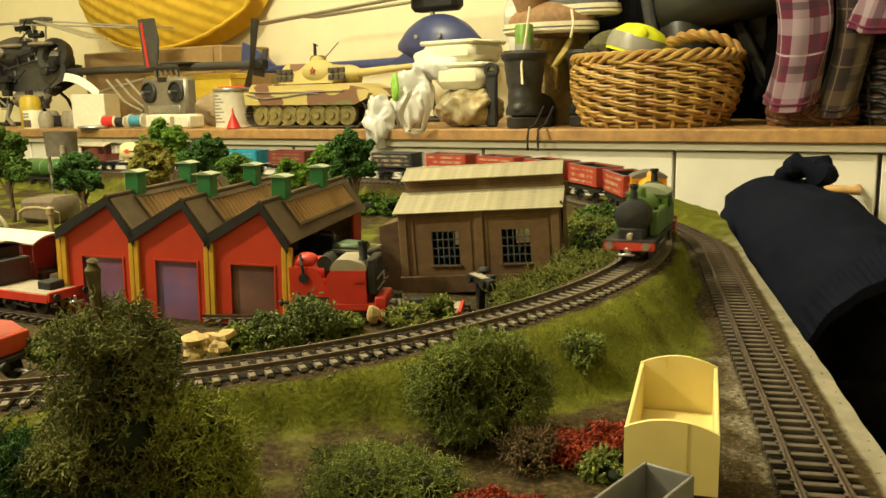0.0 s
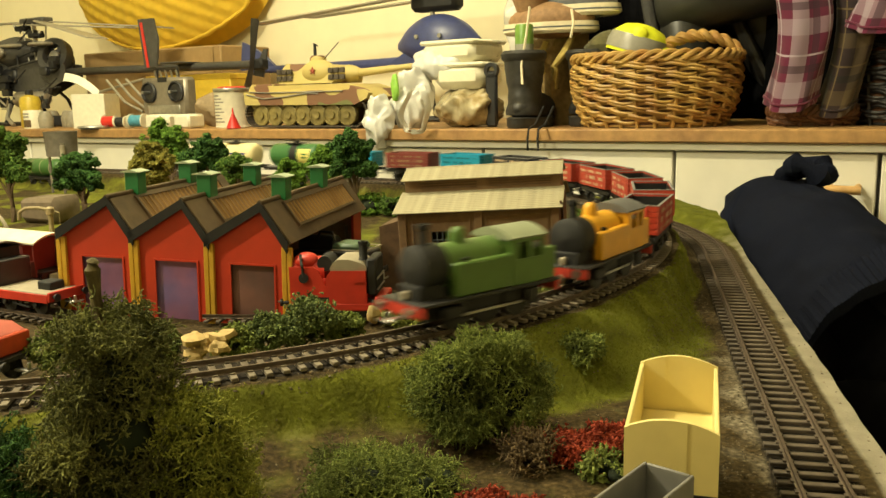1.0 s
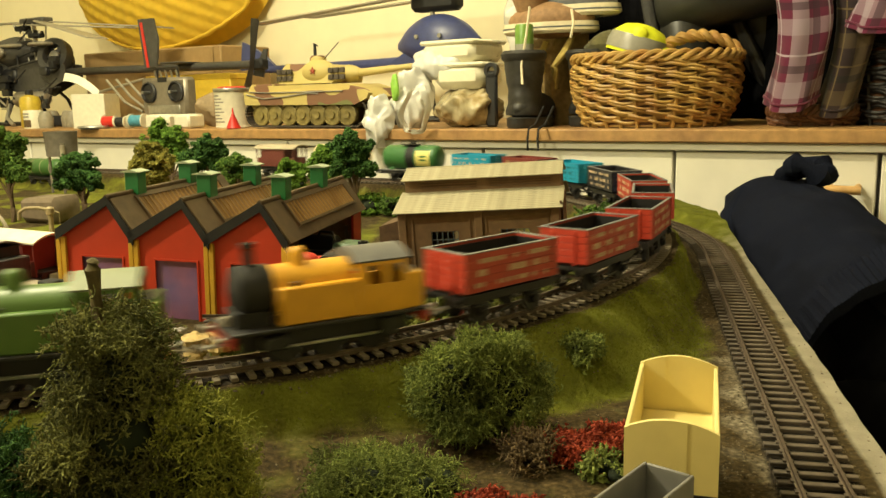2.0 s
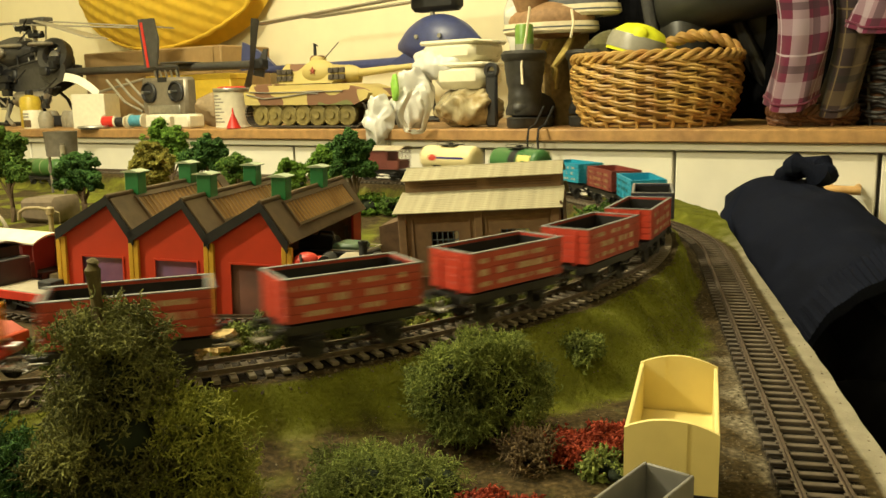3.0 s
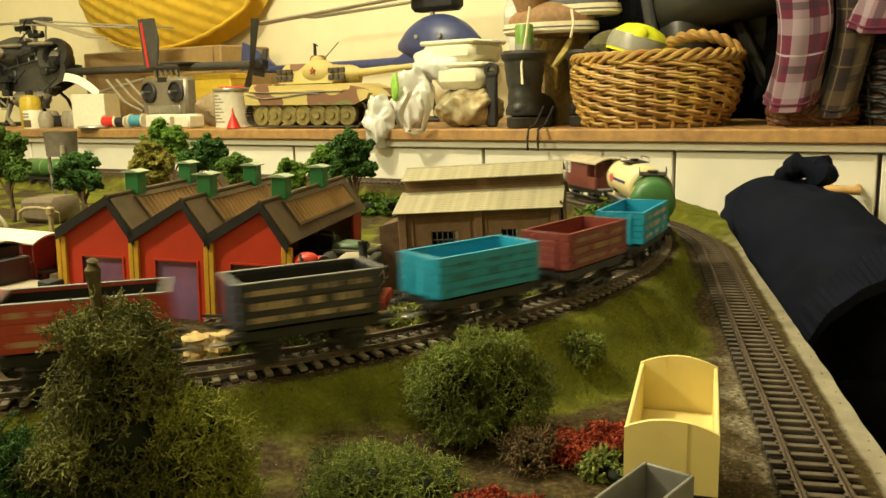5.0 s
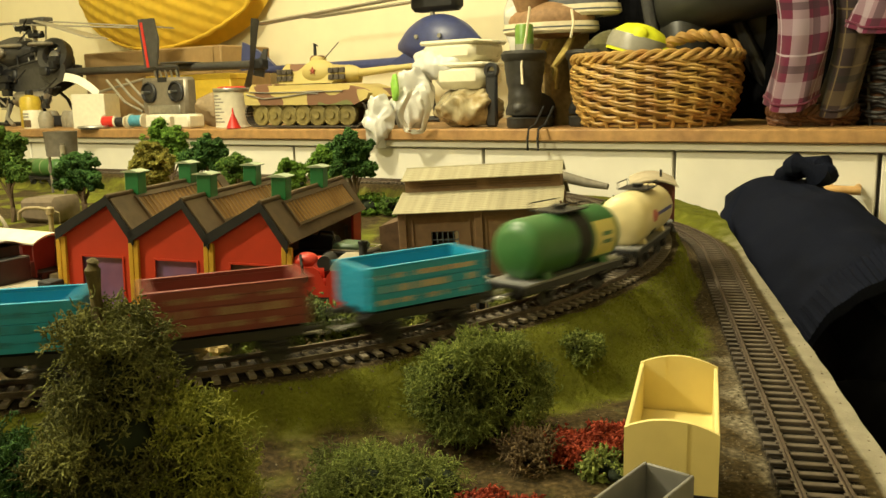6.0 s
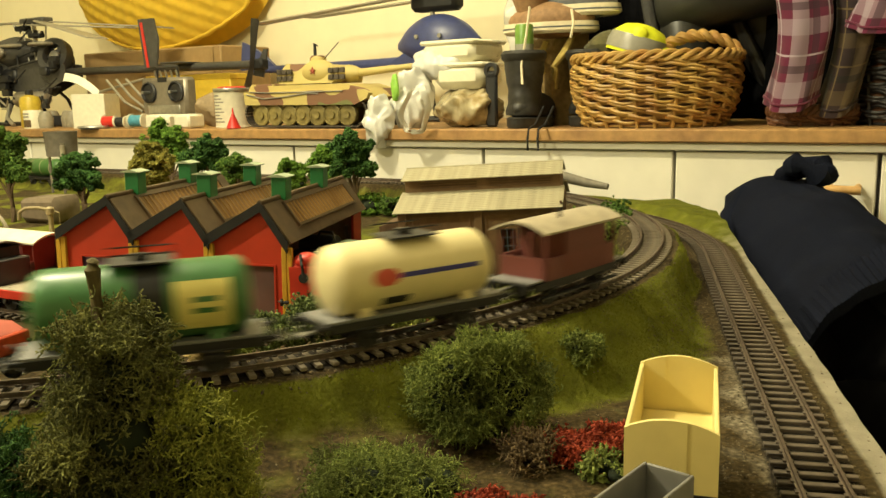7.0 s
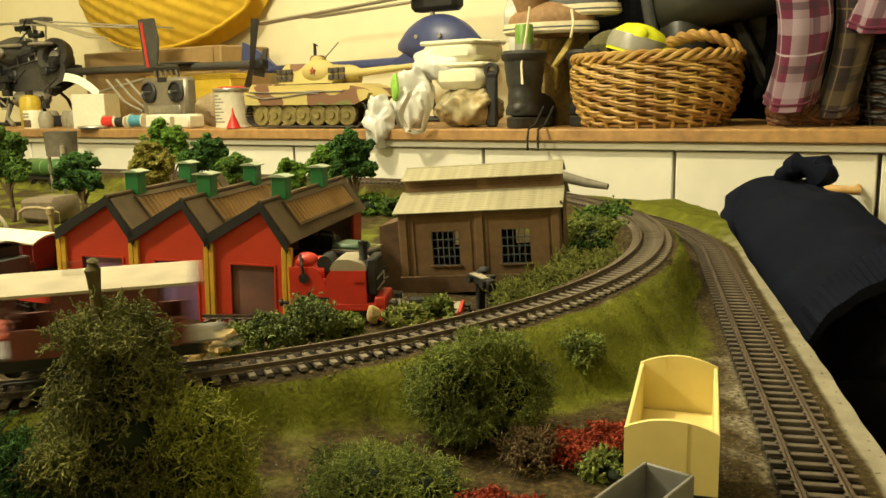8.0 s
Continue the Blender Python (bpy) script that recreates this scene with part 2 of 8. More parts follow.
WALLD = 0.50
slab("floor", [along(-2, 0.75), along(3, 0.75), along(3, -3.2), along(-2, -3.2)], FLOOR - 0.1, FLOOR, M_FLOOR, "dark worn floor of the workshop room")
# ceiling out of view, added to close the room and bounce light
slab("ceiling", [along(-2, 0.75), along(3, 0.75), along(3, -3.2), along(-2, -3.2)], CEIL, CEIL + 0.1, M_CEIL, "unseen plain white ceiling, added to bounce light")
slab("wall_back", [along(-2, WALLD), along(3, WALLD), along(3, WALLD + 0.12), along(-2, WALLD + 0.12)][::-1], FLOOR, CEIL, M_WALL, "cream painted wall behind the cluttered workbench")
# the next three walls are unseen too, added for bounced light
slab("wall_far", [along(2.9, -3.2), along(3, -3.2), along(3, WALLD), along(2.9, WALLD)], FLOOR, CEIL, M_WALL, "unseen cream end wall, added to bounce light")
slab("wall_near", [along(-2, -3.2), along(-1.9, -3.2), along(-1.9, WALLD), along(-2, WALLD)], FLOOR, CEIL, M_WALL, "unseen cream side wall, added to bounce light")
slab("wall_front", [along(-1.9, -3.2), along(2.9, -3.2), along(2.9, -3.1), along(-1.9, -3.1)], FLOOR, CEIL, M_WALL, "unseen plain wall opposite the workbench, added to bounce light")

# ---- workbench with drawers ----
BT = 0.0895
wb = thing("workbench", Matrix.Translation(bench(0, 0)) @ pose(0, 0, 0, 0, 0, BENCH_TURN), "white drawer unit with a brown wooden worktop", "workbench")
# local x runs to the near end, y away behind the front
part("worktop", Mesh().box((-0.7, 0.25, BT - 0.009), (3.4, 0.50, 0.0175), 0.002), M_WOODTOP, wb, "brown wooden worktop with worn front edge")
part("rail", Mesh().box((-0.7, 0.253, 0.0665), (3.4, 0.49, 0.0105), 0.0015), M_WHITE, wb, "white painted strip under the worktop")
part("carcass", Mesh().box((-0.7, 0.27, (FLOOR + 0.061) / 2), (3.4, 0.44, 0.06 - FLOOR), 0.002), M_WHITE, wb)
EDGES = [-2.39, -2.03, -1.67, -1.31, -0.948, -0.584, -0.300, -0.058, 0.3, 0.66, 0.99]
for i in range(len(EDGES) - 1):
    x0, x1 = EDGES[i], EDGES[i + 1]
    for z0, z1 in ((-0.16, 0.0595), (-0.4, -0.166), (-0.8, -0.406)):
        b = Mesh().box(((x0 + x1) / 2, 0.026, (z0 + z1) / 2), (x1 - x0 - 0.005, 0.018, z1 - z0), 0.0015)
        part("drawer_front", b, M_WHITE, wb, "cream white drawer front")
h = thing("drawer_handle", Matrix.Translation(bench(0, 0)) @ pose(0, 0, 0, 0, 0, BENCH_TURN), "round pine dowel handle on the white drawer", "handle")
part("bar", Mesh().cyl((-0.117, -0.022, 0.0205), (-0.073, -0.022, 0.0195), 0.0052, n=14), M_PINE, h)
for x in (-0.110, -0.079):
    part("standoff", Mesh().cyl((x, -0.02, 0.02), (x, 0.018, 0.02), 0.004, n=10), M_PINE, h)

# ---- layout board ----
OUT = [(-1.55, 0.13), (0.130, 0.13), (0.169, 0.29), (0.1985, 0.42), (0.2420, 0.616), (0.3200, 0.975), along(0.30, -0.015), along(2.2, -0.015)]
M_BOARD = mat("board_ply", (0.35, 0.27, 0.17), 0.8, vary=0.2, grain=40)
slab("baseboard", OUT, -0.06, -0.012, M_BOARD, "plywood board that carries the model railway")
for lx, ly in ((-1.4, 0.3), (0.06, 0.22), (0.16, 0.95), (-1.2, 1.85), (-0.6, 0.3)):
    b = Mesh().box((lx, ly, (FLOOR - 0.06) / 2), (0.06, 0.06, -0.06 - FLOOR), 0.003)
    piece("table_leg", b, M_BOARD, "square timber leg under the railway board", "table leg", "legs under the board")


def ground_material():
    m = bpy.data.materials.new("scenery_ground")
    m.use_nodes = True
    nt = m.node_tree
    n, li = nt.nodes, nt.links
    bs = n["Principled BSDF"]
    co = n.new("ShaderNodeTexCoord")

    def tex(scale, detail=6):
        t = n.new("ShaderNodeTexNoise")
        t.inputs["Scale"].default_value, t.inputs["Detail"].default_value = scale, detail
        li.new(co.outputs["Object"], t.inputs["Vector"])
        return t

    def ramp(src, stops):
        r = n.new("ShaderNodeValToRGB")
        e = r.color_ramp.elements
        e[0].position, e[0].color = stops[0][0], (*stops[0][1], 1)
        e[1].position, e[1].color = stops[-1][0], (*stops[-1][1], 1)
        for p, c in stops[1:-1]:
            k = e.new(p)
            k.color = (*c, 1)
        li.new(src, r.inputs[0])
        return r

    def mixed(fac, a, b):
        x = n.new("ShaderNodeMix")
        x.data_type = "RGBA"
        li.new(fac, x.inputs["Factor"])
        li.new(a, x.inputs["A"])
        li.new(b, x.inputs["B"])
        return x.outputs["Result"]

    fine, mid, big = tex(420), tex(60), tex(17)
    soil = ramp(fine.outputs["Fac"], [(0.3, (0.017, 0.012, 0.004)), (0.52, (0.046, 0.031, 0.010)), (0.74, (0.10, 0.068, 0.028))])
    grass = ramp(mid.outputs["Fac"], [(0.2, (0.07, 0.075, 0.008)), (0.5, (0.12, 0.13, 0.011)), (0.8, (0.175, 0.185, 0.018))])
    gravel = ramp(fine.outputs["Fac"], [(0.3, (0.06, 0.05, 0.032)), (0.5, (0.16, 0.135, 0.09)), (0.7, (0.3, 0.26, 0.19))])
    plaster = ramp(mid.outputs["Fac"], [(0.3, (0.2, 0.18, 0.13)), (0.7, (0.3, 0.27, 0.2))])

    def mask(name, soft=0.25):
        at = n.new("ShaderNodeAttribute")
        at.attribute_name = name
        ad = n.new("ShaderNodeMath")
        ad.operation = "MULTIPLY_ADD"
        li.new(mid.outputs["Fac"], ad.inputs[0])
        ad.inputs[1].default_value, ad.inputs[2].default_value = 0.9, -0.45
        su = n.new("ShaderNodeMath")
        li.new(at.outputs["Fac"], su.inputs[0])
        li.new(ad.outputs[0], su.inputs[1])
        rg = n.new("ShaderNodeMapRange")
        rg.inputs[1].default_value, rg.inputs[2].default_value = 0.5 - soft, 0.5 + soft
        li.new(su.outputs[0], rg.inputs[0])
        return rg.outputs[0]

    c = mixed(mask("gravel"), soil.outputs[0], gravel.outputs[0])
    c = mixed(mask("grass"), c, grass.outputs[0])
    c = mixed(mask("plaster", 0.4), c, plaster.outputs[0])
    bed = ramp(fine.outputs["Fac"], [(0.3, (0.007, 0.005, 0.004)), (0.55, (0.02, 0.015, 0.01)), (0.78, (0.06, 0.046, 0.03))])
    c = mixed(mask("bed"), c, bed.outputs[0])
    li.new(c, bs.inputs["Base Color"])
    bs.inputs["Roughness"].default_value = 0.9
    bs.inputs["Specular IOR Level"].default_value = 0.2
    bp = n.new("ShaderNodeBump")
    bp.inputs["Strength"].default_value, bp.inputs["Distance"].default_value = 0.8, 0.0012
    li.new(fine.outputs["Fac"], bp.inputs["Height"])
    li.new(bp.outputs[0], bs.inputs["Normal"])
    return m


def inside(x, y):
    ok = False
    for (x0, y0), (x1, y1) in zip(OUT, OUT[1:] + OUT[:1]):
        if (y0 > y) != (y1 > y) and x < x0 + (y - y0) * (x1 - x0) / (y1 - y0):
            ok = not ok
    return ok


def land():
    # rows of the land run over the board; each row ends at the board's outline
    ys = [0.13 + 0.0036 * i for i in range(170)]
    while ys[-1] < 2.044:
        ys.append(ys[-1] + 0.0065)
    vs, fs, attr = [], [], []
    nx = 270
    for y in ys:
        xs = []
        for (x0, y0), (x1, y1) in zip(OUT, OUT[1:] + OUT[:1]):
            if (y0 > y) != (y1 > y):
                xs.append(x0 + (y - y0) * (x1 - x0) / (y1 - y0))
        if len(xs) < 2:
            xs = [OUT[7][0], OUT[7][0] + 0.001]
        hi = max(xs) + 0.0012 * noise.noise(Vector((y * 30, 3, 0)))
        lo = min(xs)
        for i in range(nx + 1):
            u = 1 - (1 - i / nx) ** 1.7
            x = lo + (hi - lo) * u
            z, g, c, p, k = ground(x, y)
            vs.append((x, y, z))
            attr.append((g, c, p, k))
    w = nx + 1
    for j in range(len(ys) - 1):
        for i in range(nx):
            fs.append((j * w + i, j * w + i + 1, (j + 1) * w + i + 1, (j + 1) * w + i))
    b = Mesh()
    b.v, b.f = vs, fs
    me = data_of("ground", b, ground_material(), 180)
    for k, name in enumerate(("grass", "gravel", "plaster", "bed")):
        at = me.attributes.new(name, "FLOAT", "POINT")
        at.data.foreach_set("value", [a[k] for a in attr])
    ob = new("ground", me)
    tagged(ob, "modelled land with grassy embankment, bare soil and gravel", "", "", "structure")


land()


# ---- track ----
def sleeper_mesh(name, material):
    b = Mesh().box((0, 0, -0.0036), (0.0031, 0.030, 0.0018), 0.0003)
    for y in (-1, 1):
        for o in (-0.0014, 0.0014):
            b.box((0, y * GAUGE / 2 + o, -0.0024), (0.0022, 0.0012, 0.0009))
    return data_of(name, b, material)


def rail(path, s0, s1, off, z, name, parent, step=0.012):
    prof = [(-0.0006, 0), (-0.0006, -0.0008), (-0.0003, -0.001), (-0.0003, -0.0021), (-0.001, -0.0026),
            (0.001, -0.0026), (0.0003, -0.0021), (0.0003, -0.001), (0.0006, -0.0008), (0.0006, 0)]
    n = max(2, int((s1 - s0) / step))
    vs, fs, k = [], [], len(prof)
    for i in range(n + 1):
        p, d = path(s0 + (s1 - s0) * i / n, off)
        nrm = Vector((-d.y, d.x))
        for a, h in prof:
            vs.append((p.x + nrm.x * a, p.y + nrm.y * a, z + h))
    for i in range(n):
        for j in range(k):
            q = (j + 1) % k
            fs.append((i * k + j, i * k + q, (i + 1) * k + q, (i + 1) * k + j))
    return part(name, Mesh().add(vs, fs), M_RAIL, parent, "worn brown steel rail", 30)


def track(path, s0, s1, near0, near1, z, material, label, pitch=0.0071):
    t = thing("railway_track", Matrix(), label, "track")
    for sgn in (-1, 1):
        rail(path, s0, s1, sgn * GAUGE / 2, z, "rail", t)
    me = sleeper_mesh("sleeper", material)
    rest = Mesh()
    s = s0
    rnd = random.Random(5)
    while s < s1:
        p, d = path(s)
        m = Matrix.Translation((p.x, p.y, z)) @ Matrix.Rotation(math.atan2(d.y, d.x) + rnd.uniform(-0.012, 0.012), 4, "Z")
        if near0 < s < near1:
            part("sleeper", me, None, t, m=m)
        else:
            rest.box((0, 0, -0.0036), (0.0031, 0.030, 0.0018), 0, m)
        s += pitch
    tagged(part("far_sleepers", rest, material, t), "dusty brown plastic sleepers", "", "", "stuff")
    return t


track(upper, -1.75, 2.02, -0.46, 0.96, ZU, M_SLEEPER_PALE, "single raised track curving over a grass embankment")
track(lower, -1.9, 0.62, -0.62, 0.5, 0.0, M_SLEEPER, "single lower track running along the board's edge", 0.0088)


# ---- rolling stock ----
M_RED = mat("wagon_red", (0.42, 0.055, 0.03), 0.5, vary=0.15, second=(0.33, 0.04, 0.025))
M_REDEND = mat("wagon_red_end", (0.5, 0.05, 0.025), 0.45, vary=0.1)
M_CYAN = mat("wagon_turquoise", (0.010, 0.28, 0.46), 0.45, vary=0.1)
M_MAROON = mat("wagon_maroon", (0.19, 0.035, 0.028), 0.5, vary=0.15)
M_KBLACK = mat("wagon_black", (0.03, 0.03, 0.034), 0.5, vary=0.3)
M_CREAM = mat("tank_cream", (0.76, 0.66, 0.36), 0.35, vary=0.06)
M_TGREEN = mat("tank_green", (0.045, 0.155, 0.045), 0.35, vary=0.1)
M_LGREEN = mat("loco_green", (0.085, 0.165, 0.03), 0.4, vary=0.1)
M_LYELLOW = mat("loco_yellow", (0.72, 0.36, 0.02), 0.4, vary=0.08)
M_BEAM = mat("beam_red", (0.55, 0.05, 0.03), 0.45, vary=0.1)
M_BROWN = mat("van_brown", (0.16, 0.04, 0.03), 0.55, vary=0.15)
M_VROOF = mat("van_roof", (0.44, 0.38, 0.27), 0.7, vary=0.2, second=(0.34, 0.29, 0.2))
M_LETTER = mat("letter_cream", (0.56, 0.42, 0.27), 0.6, vary=0.2)
M_CHASSIS = mat("chassis_black", (0.02, 0.019, 0.018), 0.55, vary=0.3)
M_COAL = mat("coal", (0.012, 0.012, 0.013), 0.5, vary=0.4, grain=300, bump=0.6)
M_BLUE = mat("stripe_blue", (0.02, 0.02, 0.2), 0.4, vary=0.1)
M_ORED = mat("badge_red", (0.55, 0.07, 0.04), 0.4, vary=0.1)
M_YPANEL = mat("panel_yellow", (0.7, 0.62, 0.2), 0.4, vary=0.08)


def wheel_mesh(r=0.0063):
    prof = [(0.0, -0.0012), (r * 0.3, -0.0013), (r * 0.34, -0.0006), (r * 0.8, -0.0006), (r * 0.84, -0.0012), (r, -0.0012), (r, 0.0007), (r + 0.0009, 0.0008), (r + 0.0009, 0.0014), (0, 0.0014)]
    b = Mesh().lathe(prof, 18, pose(0, 0, 0, 90))
    return data_of("wheel", b, M_CHASSIS)


WHEEL = wheel_mesh()
WHEEL_L = wheel_mesh(0.0088)
WHEELS = []


def wheels(parent, xs, me, r):
    for x in xs:
        ax = new("axle", data_of("axle", Mesh().cyl((0, -0.008, 0), (0, 0.008, 0), 0.001, n=8), M_STEEL))
        ax.parent = parent
        ax.matrix_basis = pose(x, 0, r)
        WHEELS.append((ax, x, r, parent))
        for sg in (-1, 1):
            w = part("wheel", me, None, ax, m=pose(0, sg * GAUGE / 2, 0, 0, 0, 0 if sg < 0 else 180))


def buffers(parent, L, z=0.0135, y=0.0115, material=None):
    for sx in (-1, 1):
        for sy in (-1, 1):
            b = Mesh().cyl((sx * (L / 2), sy * y, z), (sx * (L / 2 + 0.0045), sy * y, z), 0.0011, n=10)
            b.cyl((sx * (L / 2 + 0.004), sy * y, z), (sx * (L / 2 + 0.0052), sy * y, z), 0.0025, n=14)
            part("buffer", b, material or M_CHASSIS, parent)
        b = Mesh().box((sx * (L / 2 + 0.004), 0, 0.0085), (0.010, 0.0035, 0.0012), 0.0003)
        b.box((sx * (L / 2 + 0.0085), 0, 0.0085), (0.0012, 0.011, 0.0012), 0.0003)
        b.box((sx * (L / 2 + 0.0075), 0, 0.0105), (0.0012, 0.002, 0.0045), 0.0003)
        part("coupling", b, M_STEEL, parent, "metal tension-lock coupling hook")


def underframe(parent, L, wb, z=0.0125):
    b = Mesh()
    for sy in (-1, 1):
        b.box((0, sy * 0.0118, z + 0.001), (L, 0.0016, 0.0045), 0.0003)
        for x in (-wb / 2, wb / 2):
            b.prism([(x - 0.0048, z), (x + 0.0048, z), (x + 0.0014, 0.004), (x - 0.0014, 0.004)], sy * 0.0118 - 0.0006, sy * 0.0118 + 0.0006)
            b.box((x, sy * 0.013, 0.0066), (0.0036, 0.0026, 0.0034), 0.0005)
            b.box((x, sy * 0.013, 0.0095), (0.011, 0.0014, 0.0012), 0.0003)
        b.box((0, sy * 0.0128, 0.0055), (0.017, 0.001, 0.0012), 0.0002, pose(0, 0, 0, 0, 6, 0))
        b.box((0, sy * 0.0125, 0.008), (0.003, 0.001, 0.006), 0.0002)
    b.box((0, 0, z + 0.002), (L, 0.026, 0.002))
    part("underframe", b, M_CHASSIS, parent, "black underframe with axle guards")
    wheels(parent, (-wb / 2, wb / 2), WHEEL, 0.0063)


def lettering(parent, L, y, z0, z1, seed, material=None):
    """Bars in the place of writing that cannot be read."""
    rnd = random.Random(seed)
    for sg in (-1, 1):
        b = Mesh()
        for row in range(3):
            z = z1 - (row + 0.55) * (z1 - z0) / 3
            h = (z1 - z0) / 3 * (0.55 if row == 1 else 0.4)
            x = -L / 2 + rnd.uniform(0.002, 0.008)
            while x < L / 2 - 0.005:
                w = rnd.uniform(0.0014, 0.0026)
                if rnd.random() < 0.8:
                    b.box((x * -sg, sg * y, z), (w, 0.0003, h))
                x += w + 0.0008
                if rnd.random() < 0.12:
                    x += 0.006
        part("lettering", b, material or M_LETTER, parent, "faded cream lettering bars")


def wagon(side, end, inside, label, coal=True, seed=1, letters=True, L=0.0658, W=0.0307, z0=0.0172, z1=0.0366, lettercol=None):
    t = thing("open_wagon", Matrix(), label, "wagon", "train of wagons")
    n, th = 5, 0.0016
    h = (z1 - z0) / n
    long_plank = data_of("plank", Mesh().box((0, 0, 0), (L, th, h - 0.0001), 0.00025), side)
    end_plank = data_of("plank", Mesh().box((0, 0, 0), (th, W - 2 * th, h - 0.0001), 0.00025), end)
    strap = data_of("strap", Mesh().box((0, 0, 0), (0.0012, 0.0006, z1 - z0), 0.0002), side)
    stanchion = data_of("stanchion", Mesh().box((0, 0, 0), (0.0012, 0.0018, z1 - z0), 0.0003), end)
    for sg in (-1, 1):
        for i in range(n):
            part("plank", long_plank, None, t, m=pose(0, sg * (W / 2 - th / 2), z0 + (i + 0.5) * h))
            part("plank", end_plank, None, t, m=pose(sg * (L / 2 - th / 2), 0, z0 + (i + 0.5) * h))
        for x in (-0.43, -0.15, 0.15, 0.43):
            part("strap", strap, None, t, m=pose(x * L, sg * (W / 2 + 0.0002), (z0 + z1) / 2))
        for y in (-0.007, 0.007):
            part("stanchion", stanchion, None, t, m=pose(sg * (L / 2 + 0.0003), y, (z0 + z1) / 2 - 0.001))
    b = Mesh().box((0, 0, z0 + 0.0012), (L - 2 * th, W - 2 * th, 0.002))
    part("wagon_floor", b, inside, t)
    lin = Mesh()
    for sg in (-1, 1):
        lin.box((0, sg * (W / 2 - th - 0.00025), (z0 + z1) / 2 - 0.0006), (L - 2 * th, 0.0004, z1 - z0 - 0.0014))
        lin.box((sg * (L / 2 - th - 0.00025), 0, (z0 + z1) / 2 - 0.0006), (0.0004, W - 2 * th - 0.001, z1 - z0 - 0.0014))
    part("lining", lin, inside, t, "bare inside faces of the wagon")
    b = Mesh()
    for sg in (-1, 1):
        b.box((0, sg * (W / 2 - th / 2), z1 + 0.0002), (L + 0.0006, th + 0.0004, 0.0006), 0.0002)
        b.box((sg * (L / 2 - th / 2), 0, z1 + 0.0002), (th + 0.0004, W - 2 * th, 0.0006), 0.0002)
    part("top_edge", b, M_GREY if coal else side, t, "worn top edge")
    if letters:
        lettering(t, L * 0.92, W / 2 + 0.0001, z0 + 0.001, z1 - 0.001, seed, lettercol)
    underframe(t, L, 0.038)
    buffers(t, L)
    return t


def tank_wagon(colour, label, kind):
    t = thing("tank_wagon", Matrix(), label, "tank wagon", "train of wagons")
    L, r, zc = 0.086, 0.0165, 0.0305
    prof = [(0, -L / 2), (r * 0.55, -L / 2 + 0.0004), (r * 0.86, -L / 2 + 0.002), (r * 0.97, -L / 2 + 0.0045), (r, -L / 2 + 0.007),
            (r, L / 2 - 0.007), (r * 0.97, L / 2 - 0.0045), (r * 0.86, L / 2 - 0.002), (r * 0.55, L / 2 - 0.0004), (0, L / 2)]
    part("barrel", Mesh().lathe(prof, 40, pose(0, 0, zc, 0, 90, 0)), colour, t)

    def wrap(name, x0, x1, a0, a1, material, label="", n=10, oval=False):
        for sg in (-1, 1):
            def fn(u, v):
                x = x0 + (x1 - x0) * u
                if oval:
                    k = math.sqrt(max(1 - (2 * u - 1) ** 2, 0))
                    v = 0.5 + (v - 0.5) * k
                a = radians(a0 + (a1 - a0) * v)
                return (x * -sg, sg * (r + 0.0002) * math.cos(a), zc + (r + 0.0002) * math.sin(a))
            part(name, Mesh().surf(fn, n, n), material, t, label)
    if kind == "cream":
        wrap("stripe", -0.012, 0.032, 2, 10, M_BLUE, "dark blue painted stripe")
        wrap("badge", -0.026, -0.012, -8, 20, M_ORED, "red oval badge", 14, True)
        wrap("data_panel", -0.020, -0.006, -45, -28, M_DARK, "dark data panel")
    else:
        wrap("band", -0.004, 0.009, -60, 89, M_DARK, "black band round the barrel")
        wrap("panel", 0.012, 0.034, -38, 36, M_YPANEL, "pale yellow panel")
        wrap("badge", 0.019, 0.029, 4, 12, M_TGREEN, "green bar on the panel")
        wrap("badge", 0.019, 0.029, -12, -4, M_TGREEN, "green bar on the panel")
    b = Mesh()
    b.cyl((0, 0, zc + r - 0.001), (0, 0, zc + r + 0.0025), 0.0035, n=16)
    b.cyl((0, 0, zc + r + 0.0025), (0, 0, zc + r + 0.0035), 0.0042, n=16)
    part("hatch", b, M_CHASSIS, t, "round filling hatch")
    b = Mesh()
    b.box((0, 0, zc + r + 0.0008), (0.026, 0.02, 0.0008))
    for sy in (-1, 1):
        b.tube([(-0.013, sy * 0.01, zc + r + 0.001), (-0.013, sy * 0.01, zc + r + 0.005), (0.013, sy * 0.01, zc + r + 0.005), (0.013, sy * 0.01, zc + r + 0.001)], 0.0004, 5)
    part("catwalk", b, M_CHASSIS, t, "grey walkway with handrails on the top")
    b = Mesh()
    for x in (-0.028, 0.028):
        b.prism([(-0.013, 0.0145), (0.013, 0.0145), (0.0105, 0.0205), (0, 0.0155), (-0.0105, 0.0205)], -0.003, 0.003, pose(x, 0, 0, 0, 0, 90))
    part("saddle", b, colour, t)
    b = Mesh().box((0, 0, 0.0142), (0.096, 0.026, 0.0016), 0.0003)
    part("deck", b, M_GREY, t, "grey flat deck under the barrel")
    underframe(t, 0.096, 0.052, 0.0105)
    buffers(t, 0.096, 0.0125)
    return t


